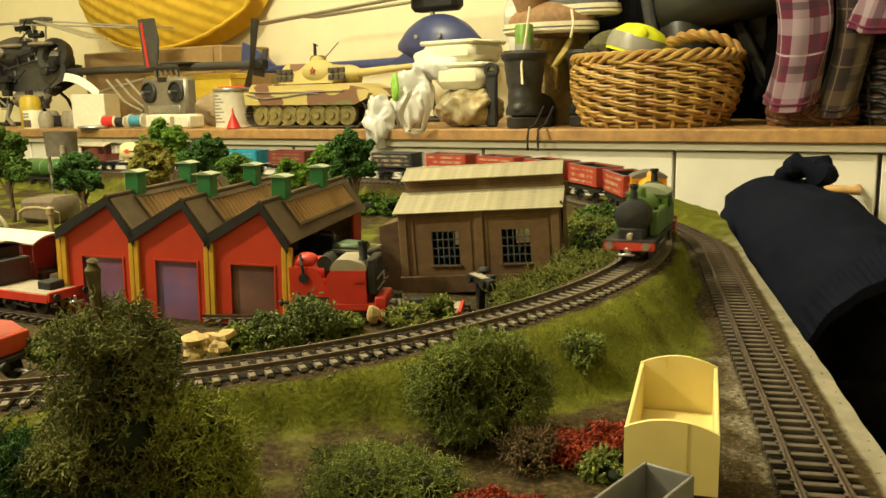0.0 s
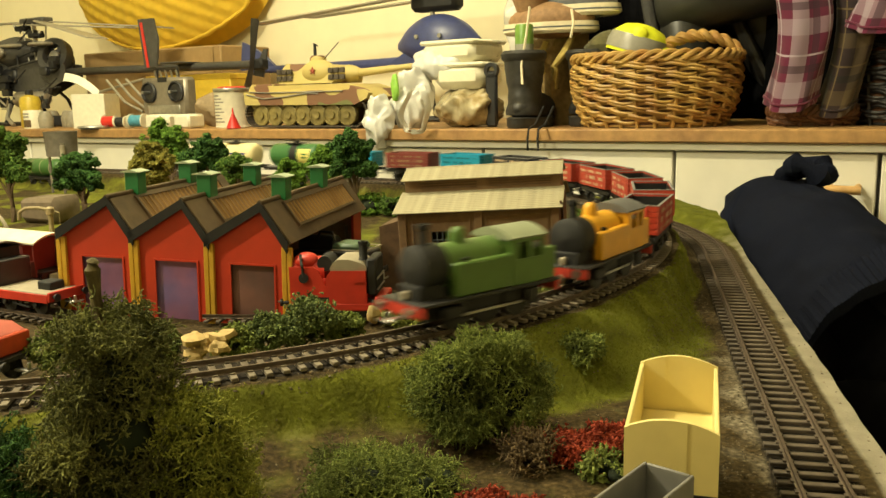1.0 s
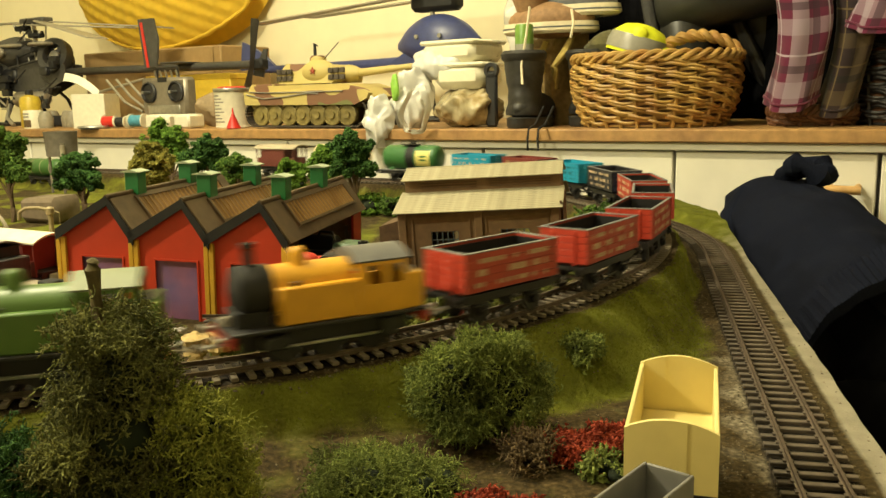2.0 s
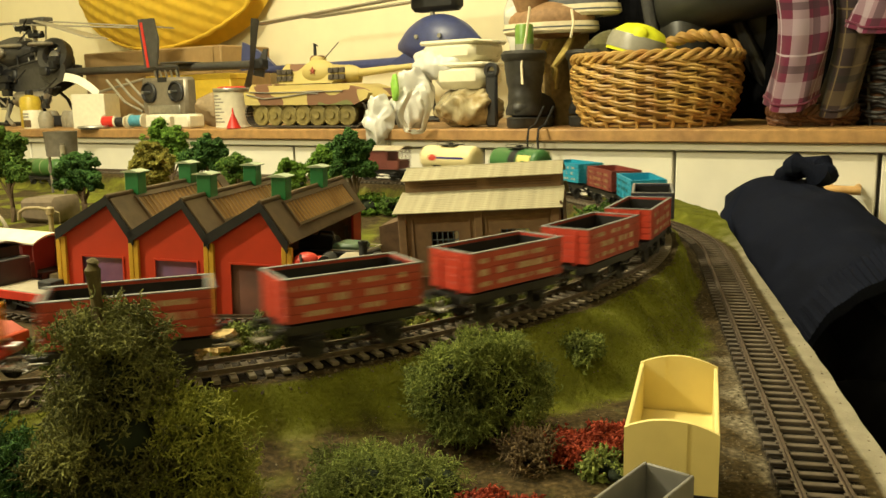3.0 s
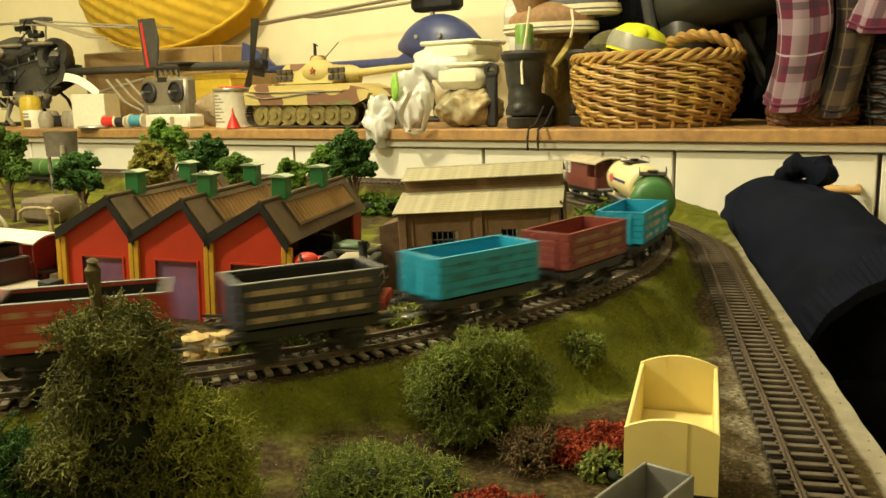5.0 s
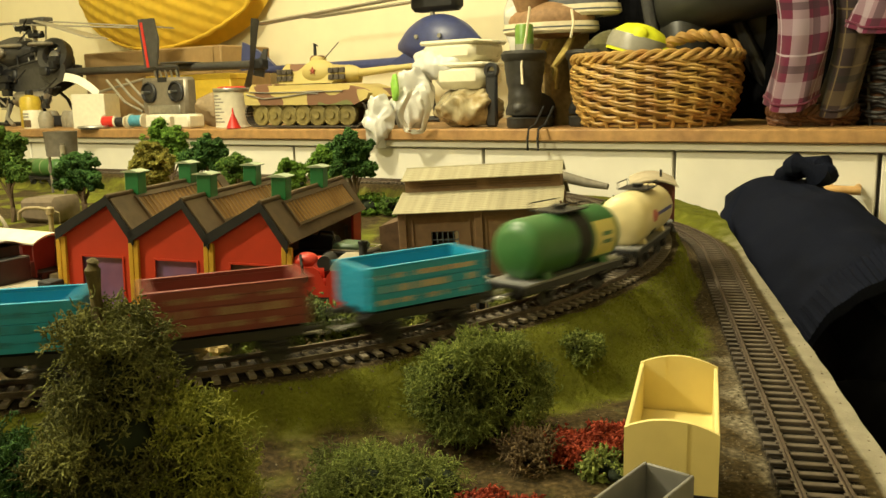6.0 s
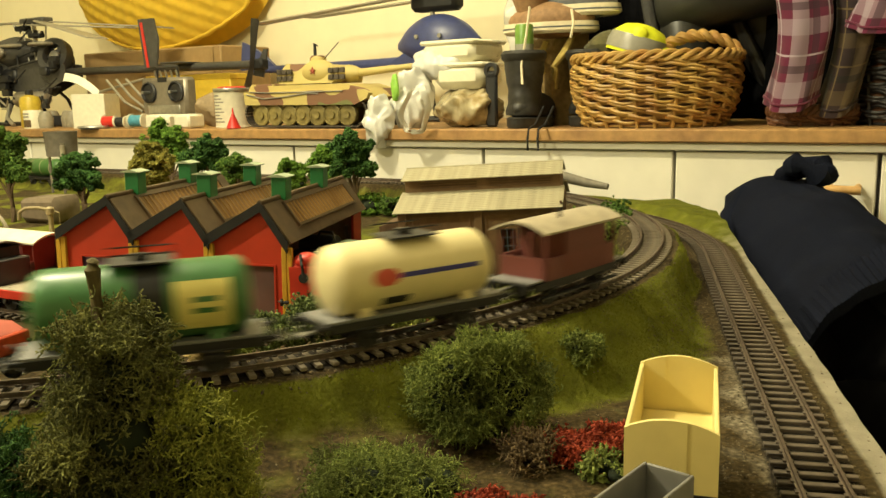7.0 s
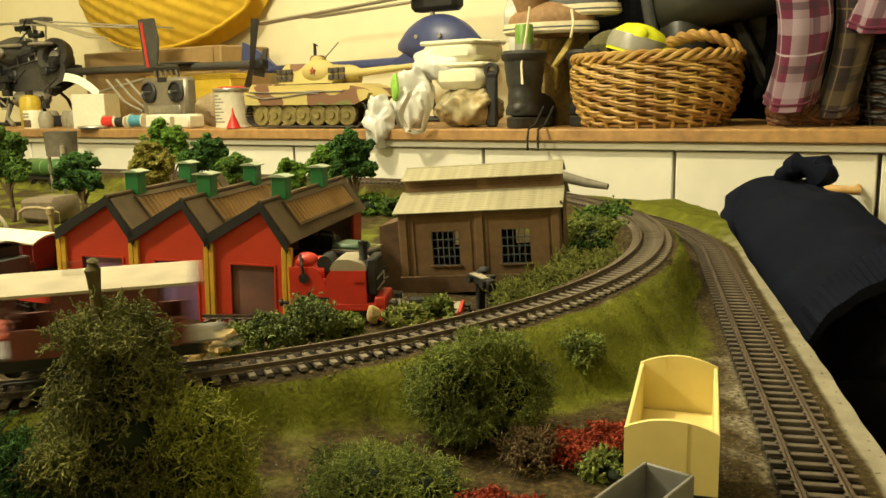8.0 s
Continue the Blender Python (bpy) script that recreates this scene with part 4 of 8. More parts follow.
# foreground
rnd = random.Random(19)
knobs = [(-0.010, 0.0, 0.024, 0.0165, 1.1), (0.012, 0.004, 0.022, 0.0175, 1.0), (0.004, 0.002, 0.034, 0.0135, 0.95)]
for k in range(34):
    th, ph = rnd.uniform(0, 6.283), rnd.uniform(-0.5, 1.4)
    knobs.append((0.002 + 0.0215 * math.cos(th) * math.cos(ph), 0.002 + 0.017 * math.sin(th) * math.cos(ph), 0.022 + 0.0225 * math.sin(ph), rnd.uniform(0.0035, 0.0075), 0.9))
knobs = [(x * 1.12, y, z * 1.05, r, f) for x, y, z, r, f in knobs]
bush("bush", 0.0125, 0.338, -0.008, knobs, 13000, 0.00115, F_MOSS, "large knobbly lichen bush below the embankment", 61, 5, 2.2, shell=0.4, gap=0.2)
bush("bush", -0.030, 0.283, -0.008, mound(0.023, 0.022, 7, 62), 4200, 0.0011, F_MOSS, "curly lichen bush on dark soil", 62, 6, 2.2, gap=0.2)
bush("bush", -0.010, 0.290, -0.008, mound(0.016, 0.016, 5, 63), 2000, 0.0011, F_MOSS, "low curly lichen bush", 63, 6, 2.2, gap=0.2)
bush("bush", 0.066, 0.405, 0.002, mound(0.0125, 0.02, 5, 64), 2600, 0.0015, F_MOSS, "small dark bush on the grass slope", 64, 2, 1.6)
for i, (x, y, z, r, h, n) in enumerate(((0.048, 0.318, -0.006, 0.012, 0.012, 1100), (0.064, 0.322, -0.006, 0.012, 0.014, 1100), (0.014, 0.272, -0.006, 0.010, 0.009, 900), (0.056, 0.312, -0.006, 0.009, 0.009, 600), (0.030, 0.277, -0.006, 0.006, 0.004, 200))):
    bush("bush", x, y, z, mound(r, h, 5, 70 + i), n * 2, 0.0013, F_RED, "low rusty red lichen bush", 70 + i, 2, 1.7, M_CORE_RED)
bush("bush", 0.060, 0.305, -0.006, mound(0.012, 0.009, 5, 76), 1500, 0.0014, F_MOSS, "low dark green lichen among the red", 76, 2, 1.7)
bush("dry_shrub", 0.033, 0.312, -0.006, mound(0.011, 0.015, 6, 77), 900, 0.0016, F_TWIG, "dry brown twiggy shrub", 77, 4, 3.5, None, category="shrub")
bush("dry_shrub", -0.088, 0.30, -0.006, mound(0.012, 0.011, 5, 78), 600, 0.0016, F_TWIG, "dry brown twigs on dark soil", 78, 4, 3.5, None, category="shrub")

# tall foreground tree with a bare leader
t = thing("conifer", pose(-0.108, 0.262, -0.008), "tall shaggy olive-green model conifer with a bare top", "tree")
rnd = random.Random(8)
lum = [(0.0, 0, 0.074, 0.012, 1.1), (-0.008, 0, 0.072, 0.010, 1.0), (0.009, 0, 0.070, 0.010, 1.0), (0.004, 0, 0.060, 0.016, 1), (-0.006, 0, 0.052, 0.016, 1), (0.002, -0.004, 0.040, 0.019, 1), (-0.004, 0.002, 0.028, 0.021, 1), (0.006, 0, 0.016, 0.022, 1)]
for i in range(48):
    z = rnd.uniform(0.005, 0.079)
    k = 0.031 * (1 - z / 0.115)
    a = rnd.uniform(0, 6.28)
    lum.append((k * math.cos(a), k * math.sin(a), z, rnd.uniform(0.0045, 0.010), 0.8))
F_CON = island_mat("conifer_olive", (0.065, 0.072, 0.02), (0.2, 0.205, 0.06), 0.85, 0.3)
leafy("leaves", lum, 16000, 0.0013, 81, F_CON, t, 4, 2.2, 0.45, M_CORE, gap=0.24)
part("trunk", Mesh().tube([(-0.003, 0, -0.002), (-0.003, 0, 0.04), (-0.0028, 0, 0.078), (-0.0032, 0, 0.0960), (-0.0028, 0, 0.0985), (-0.0024, 0, 0.0995)], [0.003, 0.0028, 0.0026, 0.0026, 0.0021, 0.0010], 10), mat("leader_bark", (0.11, 0.085, 0.03), 0.95, vary=0.35, grain=400, bump=0.6), t, "mossy olive trunk")
bush("bush", -0.083, 0.262, -0.008, [(0.0, 0, 0.020, 0.0165, 1.4), (0.0, 0.002, 0.040, 0.0125, 1.1), (0.007, -0.002, 0.026, 0.012, 1.2), (0.006, -0.002, 0.008, 0.015, 1), (-0.006, 0, 0.046, 0.009, 1)], 8000, 0.0013, F_YELMOSS, "yellow-green lichen bush beside the conifer", 82, 4, 2.2)
bush("bush", -0.152, 0.258, -0.008, [(0.0, 0, 0.022, 0.018, 1.2), (-0.012, 0.002, 0.036, 0.014, 1.0), (0.012, 0, 0.03, 0.012, 1), (-0.02, 0, 0.016, 0.018, 1)], 8000, 0.0013, F_DARK, "dark green lichen bush beside the conifer", 83, 4, 2.2)


def grass_blades():
    """Static grass on slopes and lawn."""
    rnd = random.Random(3)
    vs, fs = [], []
    made = 0
    while made < 110000:
        if rnd.random() < 0.72:
            a = radians(rnd.uniform(-112, 20))
            e = 0.017 + 0.075 * rnd.random()
            x, y = CX + (RU + e) * math.cos(a), CY + (RU + e) * math.sin(a)
        elif rnd.random() < 0.5:
            x, y = rnd.uniform(0.12, 0.33), rnd.uniform(0.6, 1.15)
        else:
            a = radians(rnd.uniform(-112, 40))
            e = -0.02 - 0.04 * rnd.random()
            x, y = CX + (RU + e) * math.cos(a), CY + (RU + e) * math.sin(a)
        if not inside(x, y):
            continue
        z, g, c, p, _ = ground(x, y)
        if g * (1.0 - 0.8 * p) < 0.25 + 0.5 * rnd.random():
            continue
        h, w = rnd.uniform(0.0005, 0.0012), rnd.uniform(0.00012, 0.00022)
        t = rnd.uniform(0, 6.28)
        dx, dy = math.cos(t), math.sin(t)
        lx, ly = rnd.gauss(0, 0.0007), rnd.gauss(0, 0.0007)
        o = len(vs)
        vs += [(x - dx * w, y - dy * w, z - 0.0004), (x + dx * w, y + dy * w, z - 0.0004), (x + lx, y + ly, z + h)]
        fs.append((o, o + 1, o + 2))
        made += 1
    b = Mesh()
    b.v, b.f = vs, fs
    ob = new("grass", data_of("grass", b, island_mat("static_grass", (0.12, 0.13, 0.011), (0.19, 0.2, 0.02), 0.9, 0.8), 0))
    tagged(ob, "short yellow-green static grass on the embankment", "", "", "stuff")


grass_blades()


def debris():
    """Loose stones and dead bits on the bare ground."""
    rnd = random.Random(9)
    vs, fs = [], []
    o8 = [(1, 0, 0), (-1, 0, 0), (0, 1, 0), (0, -1, 0), (0, 0, 1), (0, 0, -1)]
    f8 = [(0, 2, 4), (2, 1, 4), (1, 3, 4), (3, 0, 4), (2, 0, 5), (1, 2, 5), (3, 1, 5), (0, 3, 5)]
    made = 0
    while made < 8000:
        x, y = rnd.uniform(-0.35, 0.26), rnd.uniform(0.2, 0.75)
        if not inside(x, y):
            continue
        l, e = lower_off(x, y), upper_off(x, y)
        if abs(l) < 0.012 or abs(e) < 0.012:
            continue
        if l > 0.018 and rnd.random() < 0.9:
            continue
        near = abs(l) < 0.06 or abs(abs(e) - 0.018) < 0.006
        if not near and rnd.random() < 0.88:
            continue
        z = ground(x, y)[0]
        r = rnd.uniform(0.0003, 0.0008) * (1.4 if rnd.random() < 0.06 else 1)
        o = len(vs)
        vs += [(x + a * r * rnd.uniform(0.6, 1.3), y + b * r * rnd.uniform(0.6, 1.3), z + c * r * rnd.uniform(0.5, 1)) for a, b, c in o8]
        fs += [tuple(o + i for i in f) for f in f8]
        made += 1
    b = Mesh()
    b.v, b.f = vs, fs
    ob = new("gravel", data_of("gravel", b, island_mat("loose_stone", (0.05, 0.04, 0.025), (0.19, 0.155, 0.1), 0.9, 0.7), 0))
    tagged(ob, "loose brown ballast and gravel beside the tracks", "", "", "stuff")


debris()

# ---- rock pile, cloth block ----
M_SAND = mat("sandstone", (0.5, 0.36, 0.15), 0.9, vary=0.3, grain=160, bump=0.7, depth=0.001)
t = thing("rock_pile", pose(-0.118, 0.404, 0.013), "pile of rough sandy yellow rock by the fence", "rocks")
rnd = random.Random(4)
for i in range(11):
    part("rock", Mesh().ball((rnd.uniform(-0.008, 0.008), rnd.uniform(-0.004, 0.004), rnd.uniform(0.001, 0.011)), rnd.uniform(0.0035, 0.006), 14, None, (1, 1, 0.8), 0.9, 210), M_SAND, t, smooth=25)
M_TARP = mat("tarp_brown", (0.17, 0.13, 0.085), 0.9, vary=0.2, grain=120)
b = Mesh().box((0, 0, 0.016), (0.062, 0.045, 0.032), 0.006)
b.v = [(x + 0.003 * noise.noise(Vector((x, y, z)) * 60), y, z + 0.003 * noise.noise(Vector((x, y, z)) * 50)) for x, y, z in b.v]
piece("crate", b, M_TARP, "brown cloth-covered block on the back lawn", "crate", m=pose(-0.49, 1.05, -0.005, 0, 0, -22))


# ---- red engine shed ----
M_SRED = mat("shed_red", (0.56, 0.045, 0.014), 0.5, vary=0.12, grain=80, patch=20, second=(0.47, 0.034, 0.012))
M_SYEL = mat("shed_yellow", (0.62, 0.36, 0.03), 0.5, vary=0.12)
M_SLATE = mat("slate_dark", (0.11, 0.072, 0.038), 0.5, vary=0.25, grain=120)
M_SKYL = mat("skylight_brown", (0.26, 0.14, 0.045), 0.4, vary=0.2, grain=60)
M_SKYR = mat("skylight_rib", (0.4, 0.24, 0.09), 0.4, vary=0.2)
M_PURPLE = mat("door_film", (0.26, 0.12, 0.24), 0.12, vary=0.35, grain=25, patch=30, second=(0.16, 0.12, 0.3), bump=0.05, coat=0.6)
M_PGREY = mat("door_film_grey", (0.2, 0.1, 0.085), 0.12, vary=0.3, grain=25, patch=30, second=(0.12, 0.08, 0.08), bump=0.05, coat=0.6)
M_VGREEN = mat("vent_green", (0.012, 0.15, 0.04), 0.45, vary=0.15)
M_VCAP = mat("vent_cap", (0.3, 0.36, 0.24), 0.6, vary=0.15)
BAY, SLEN, EAVE, PEAK, PK = 0.0547, 0.1631, 0.0587, 0.0806, 0.69


def engine_shed():
    t = thing("engine_shed", pose(-0.2630, 0.5720, -0.004, 0, 1.96, -11.82), "red three-bay engine shed with dark roofs and green vents", "engine shed")
    for k in range(3):
        x0, x1 = k * BAY, (k + 1) * BAY
        xp = x0 + PK * BAY
        # front gable wall with its doorway left open
        b = Mesh()
        d0, d1, dh = x0 + 0.0135, x1 - 0.0085, 0.0425
        b.box(((x0 + d0) / 2, 0.001, dh / 2), (d0 - x0, 0.002, dh))
        b.box(((x1 + d1) / 2, 0.001, dh / 2), (x1 - d1, 0.002, dh))
        b.prism([(x0, dh), (x1, dh), (x1, EAVE), (xp, PEAK), (x0, EAVE)], 0, 0.002)
        part("gable_wall", b, M_SRED, t)
        b = Mesh().box(((d0 + d1) / 2, 0.0022, dh / 2), (d1 - d0, 0.0008, dh))
        part("door_film", b, M_PURPLE if k < 2 else M_PGREY, t, "glossy purple-grey plastic door" if k < 2 else "glossy dark red-grey plastic door")
        b = Mesh()
        for x in (d0 + 0.0006, d1 - 0.0006):
            b.box((x, -0.0003, dh / 2), (0.0012, 0.001, dh))
        b.box(((d0 + d1) / 2, -0.0003, dh - 0.0006), (d1 - d0 - 0.0024, 0.001, 0.0012))
        part("door_frame", b, M_SRED, t)
        # roof slopes
        oh = 0.003

        def slope(xa, za, xb, zb, name, th=0.003):
            v = Vector((xb - xa, 0, zb - za))
            nrm = Vector((-v.z, 0, v.x)).normalized() * th
            bb = Mesh().prism([(xa, za), (xb, zb), (xb + nrm.x, zb + nrm.z), (xa + nrm.x, za + nrm.z)], -oh, SLEN)
            part(name, bb, M_SLATE, t)
        slope(x0 - 0.001, EAVE - 0.001, xp, PEAK, "roof_slope")
        slope(xp, PEAK, x1 + 0.0015, EAVE - 0.0025, "roof_slope")
        # barge board along the front
        b = Mesh()
        b.prism([(x0 - 0.002, EAVE - 0.0060), (xp, PEAK - 0.0030), (xp, PEAK + 0.0035), (x0 - 0.002, EAVE + 0.0015)], -oh - 0.0016, -oh)
        b.prism([(xp, PEAK - 0.0030), (x1 + 0.001, EAVE - 0.0075), (x1 + 0.002, EAVE - 0.0005), (xp, PEAK + 0.0035)], -oh - 0.0016, -oh)
        part("barge_board", b, M_DARK, t, "black barge board")
        part("ridge", Mesh().cyl((xp, -oh - 0.001, PEAK + 0.0028), (xp, SLEN, PEAK + 0.0028), 0.0018, n=8), M_SLATE, t)
        # skylight on the steeper slope
        ax = Vector((x1 - xp, 0, EAVE - PEAK))
        ln = ax.length
        sl = Matrix.Translation((xp, 0, PEAK)) @ Matrix.Rotation(math.atan2(PEAK - EAVE, x1 - xp), 4, "Y")
        f = Mesh()
        y0, y1, u0, u1 = 0.024, SLEN - 0.016, ln * 0.12, ln * 0.78
        for yy in (y0, y1):
            f.box(((u0 + u1) / 2, yy, 0.0036), (u1 - u0 + 0.002, 0.0018, 0.0022), 0, sl)
        for uu in (u0, u1):
            f.box((uu, (y0 + y1) / 2, 0.0036), (0.0018, y1 - y0, 0.0022), 0, sl)
        sk = part("skylight_frame", f, M_SLATE, t)
        part("skylight", Mesh().box(((u0 + u1) / 2, (y0 + y1) / 2, 0.0032), (u1 - u0, y1 - y0, 0.0006), 0, sl), M_SKYL, t, "brown translucent corrugated skylight")
        n = 20
        rb = data_of("rib", Mesh().cyl((-(u1 - u0) / 2, 0, 0), ((u1 - u0) / 2, 0, 0), 0.0008, n=6), M_SKYR)
        for i in range(n):
            part("rib", rb, None, t, m=sl @ pose((u0 + u1) / 2, y0 + (i + 0.5) * (y1 - y0) / n, 0.0036))
        for yv in (0.033, 0.108):
            b = Mesh().box((0, 0, 0.006), (0.0105, 0.0105, 0.019), 0.0004)
            v = part("roof_vent", b, M_VGREEN, t, "green roof vent", m=pose(xp, yv, PEAK + 0.001))
            c = Mesh().prism([(-0.0072, 0.0152), (0.0072, 0.0152), (0.0072, 0.0158), (0, 0.0172), (-0.0072, 0.0158)], -0.0074, 0.0074)
            part("cap", c, M_VCAP, v, "pale green cap")
    for k in range(4):
        x = k * BAY
        for dx in (-0.0019, 0.0019):
            part("pilaster", Mesh().box((x + dx, -0.0012, (EAVE - 0.004) / 2), (0.0034, 0.0026, EAVE - 0.004), 0.0004), M_SYEL, t, "yellow pilaster")
    part("side_wall", Mesh().box((0.001, SLEN / 2, EAVE / 2), (0.002, SLEN, EAVE)), M_SRED, t)
    b = Mesh()
    b.box((3 * BAY - 0.001, SLEN - 0.012, EAVE / 2), (0.002, 0.02, EAVE))
    part("side_wall", b, M_SRED, t)
    part("end_wall", Mesh().box((1.5 * BAY, SLEN - 0.002, EAVE / 2), (3 * BAY, 0.002, EAVE)), mat("inner_wall", (0.4, 0.28, 0.15), 0.7), t, "tan inner end wall")
    b = Mesh()
    for xx in (2 * BAY + 0.012, 3 * BAY - 0.012):
        b.box((xx, SLEN - 0.005, 0.022), (0.002, 0.003, 0.044))
    part("inner_post", b, M_VROOF, t)


engine_shed()

# ---- stone-brown shed ----
M_STONE = mat("shed_brown", (0.18, 0.108, 0.05), 0.85, vary=0.2, grain=140, patch=25, second=(0.145, 0.085, 0.042), bump=0.3)
M_STONE2 = mat("shed_plinth", (0.12, 0.07, 0.035), 0.9, vary=0.3, grain=160, bump=0.5)
M_RSLATE = mat("roof_buff", (0.36, 0.325, 0.21), 0.8, vary=0.2, grain=260, patch=90, second=(0.31, 0.28, 0.18))
M_WBAR = mat("window_bar", (0.09, 0.11, 0.12), 0.5, vary=0.2)
M_PANE = glass_mat("old_glass", (0.75, 0.8, 0.8), 0.08)


def goods_shed():
    t = thing("goods_shed", pose(-0.0303, 0.6205, -0.0063, -0.16, -2.64, -11.41), "brown goods shed with buff clerestory roof and barred windows", "shed")
    W, D, H = 0.1191, 0.0906, 0.0620
    mid = D / 2
    wins = [(0.0245, 0.0450), (0.0765, 0.0975)]
    wz0, wz1 = 0.0200, 0.0455
    xs = [0] + [v for w in wins for v in w] + [W]
    zs = [0, wz0, wz1, H]
    for y, nm in ((0.0, "front_wall"), (D - 0.002, "rear_wall")):
        vs = [(x, y + k, z) for k in (0, 0.002) for z in zs for x in xs]
        solid = {(i, j) for i in range(5) for j in range(3)} - {(1, 1), (3, 1)}

        def at(i, j, k):
            return k * 24 + j * 6 + i
        fs = []
        for i, j in sorted(solid):
            fs.append((at(i, j, 0), at(i + 1, j, 0), at(i + 1, j + 1, 0), at(i, j + 1, 0)))
            fs.append((at(i, j, 1), at(i, j + 1, 1), at(i + 1, j + 1, 1), at(i + 1, j, 1)))
            for di, dj, p, q in ((-1, 0, (i, j + 1), (i, j)), (1, 0, (i + 1, j), (i + 1, j + 1)), (0, -1, (i, j), (i + 1, j)), (0, 1, (i + 1, j + 1), (i, j + 1))):
                if (i + di, j + dj) not in solid:
                    fs.append((at(*q, 0), at(*p, 0), at(*p, 1), at(*q, 1)))
        part(nm, Mesh().add(vs, fs), M_STONE, t)
    for x in (0.001, W - 0.001):
        b = Mesh().prism([(0.002, 0), (D - 0.002, 0), (D - 0.002, H), (mid + 0.016, 0.0708), (mid + 0.016, 0.0810), (mid, 0.0880), (mid - 0.016, 0.0810), (mid - 0.016, 0.0708), (0.002, H)], -0.001, 0.001, pose(x, 0, 0, 0, 0, 90))
        part("gable_wall", b, M_STONE, t)
    for w0, w1 in wins:
        wn = part("window", Mesh().box(((w0 + w1) / 2, 0.0008, wz1), (w1 - w0 + 0.0007, 0.0012, 0.0008)), M_WBAR, t, "grey-blue barred window")
        for i in range(6):
            part("glazing_bar", Mesh().box((w0 + (w1 - w0) * i / 5, 0.0008, (wz0 + wz1) / 2), (0.0007, 0.0010, wz1 - wz0)), M_WBAR, wn)
        for i in range(4):
            part("glazing_bar", Mesh().box(((w0 + w1) / 2, 0.0008, wz0 + (wz1 - wz0) * i / 4), (w1 - w0 + 0.0007, 0.0011, 0.0007)), M_WBAR, wn)
        part("sill", Mesh().box(((w0 + w1) / 2, -0.0008, wz0 - 0.0006), (w1 - w0 + 0.003, 0.0026, 0.0012), 0.0003), M_STONE2, wn)
    # relief on the front
    for xa, xb in ((0.0105, 0.0535), (0.0655, 0.1105)):
        b = Mesh()
        for x in (xa, xb):
            b.box((x, -0.0004, 0.0345), (0.0014, 0.0010, 0.042))
        b.box(((xa + xb) / 2, -0.0004, 0.0555), (xb - xa + 0.0014, 0.0010, 0.0014))
        part("panel_moulding", b, M_STONE, t)
    for x in (0.003, 0.0605, W - 0.003):
        part("pilaster", Mesh().box((x, -0.0010, H / 2), (0.006, 0.0024, H), 0.0004), M_STONE, t)
    part("plinth", Mesh().box((W / 2, -0.0012, 0.006), (W + 0.002, 0.0036, 0.013), 0.0006), M_STONE2, t, "dark weathered plinth")
    # roofs of overlapping slate rows
    def rows(y0, z0, y1, z1, n, xa, xb):
        v = Vector((0, y1 - y0, z1 - z0))
        tilt = math.degrees(math.atan2(v.z, v.y))
        me = data_of("roof_board", Mesh().box((0, 0, 0), (xb - xa, v.length / n * 1.25, 0.0009), 0.0002), M_RSLATE)
        for i in range(n):
            p = Vector((0, y0, z0)) + v * ((i + 0.5) / n)
            part("roof_board", me, None, t, m=pose((xa + xb) / 2, p.y, p.z + 0.0006, tilt - 3.5))
    rows(-0.0055, H - 0.0022, mid - 0.016, 0.0715, 12, -0.003, W + 0.003)
    rows(mid - 0.0215, 0.0810, mid, 0.0886, 7, -0.002, W + 0.002)
    rows(D + 0.0055, H - 0.0022, mid + 0.016, 0.0715, 6, -0.003, W + 0.003)
    rows(mid + 0.0215, 0.0810, mid, 0.0886, 4, -0.002, W + 0.002)
    for y in (mid - 0.0162, mid + 0.0162):
        b = Mesh().box((W / 2, y, 0.0765), (W, 0.0016, 0.0110))
        part("clerestory_wall", b, M_STONE, t)
    for xa, xb in ((0.012, 0.056), (0.066, 0.112)):
        b = Mesh()
        for i in range(3):
            b.box(((xa + xb) / 2, mid - 0.0173, 0.0750 + i * 0.0018), (xb - xa, 0.001, 0.0008))
        part("louvre", b, M_STONE2, t)
    part("ridge", Mesh().cyl((-0.002, mid, 0.0893), (W + 0.002, mid, 0.0893), 0.0010, n=8), M_RSLATE, t)
    part("down_pipe", Mesh().tube([(W + 0.0016, 0.004, 0.001), (W + 0.0016, 0.004, H), (W + 0.0016, -0.003, H + 0.002)], 0.0011, 8), M_STONE2, t)
    part("annexe_wall", Mesh().prism([(-0.017, 0), (-0.0005, 0), (-0.0005, 0.054), (-0.017, 0.050)], 0.006, 0.05), M_STONE2, t, "plain brown lean-to wall")


goods_shed()

# ---- yard ----
M_LRED = mat("yard_red", (0.55, 0.035, 0.018), 0.45, vary=0.12)
M_PALE = mat("pale_grey", (0.33, 0.29, 0.21), 0.6, vary=0.15)


def yard_point(x, y, turn, z=0.0):
    return pose(x, y, z, 0, 0, turn)


def siding(p0, p1, label):
    t = thing("siding_track", Matrix(), label, "track", "yard tracks")
    a, b = Vector(p0), Vector(p1)
    d = (b - a).normalized()

    def line(s, off=0.0):
        return a + d * s + Vector((d.y, -d.x)) * off, d
    ln = (b - a).length
    for sg in (-1, 1):
        rail(line, 0, ln, sg * GAUGE / 2, 0.0, "rail", t, 0.2)
    me = sleeper_mesh("sleeper", M_SLEEPER)
    n = int(ln / 0.0085)
    for i in range(n):
        p, _ = line((i + 0.5) * 0.0085)
        part("sleeper", me, None, t, m=Matrix.Translation((p.x, p.y, 0)) @ Matrix.Rotation(math.atan2(d.y, d.x), 4, "Z"))


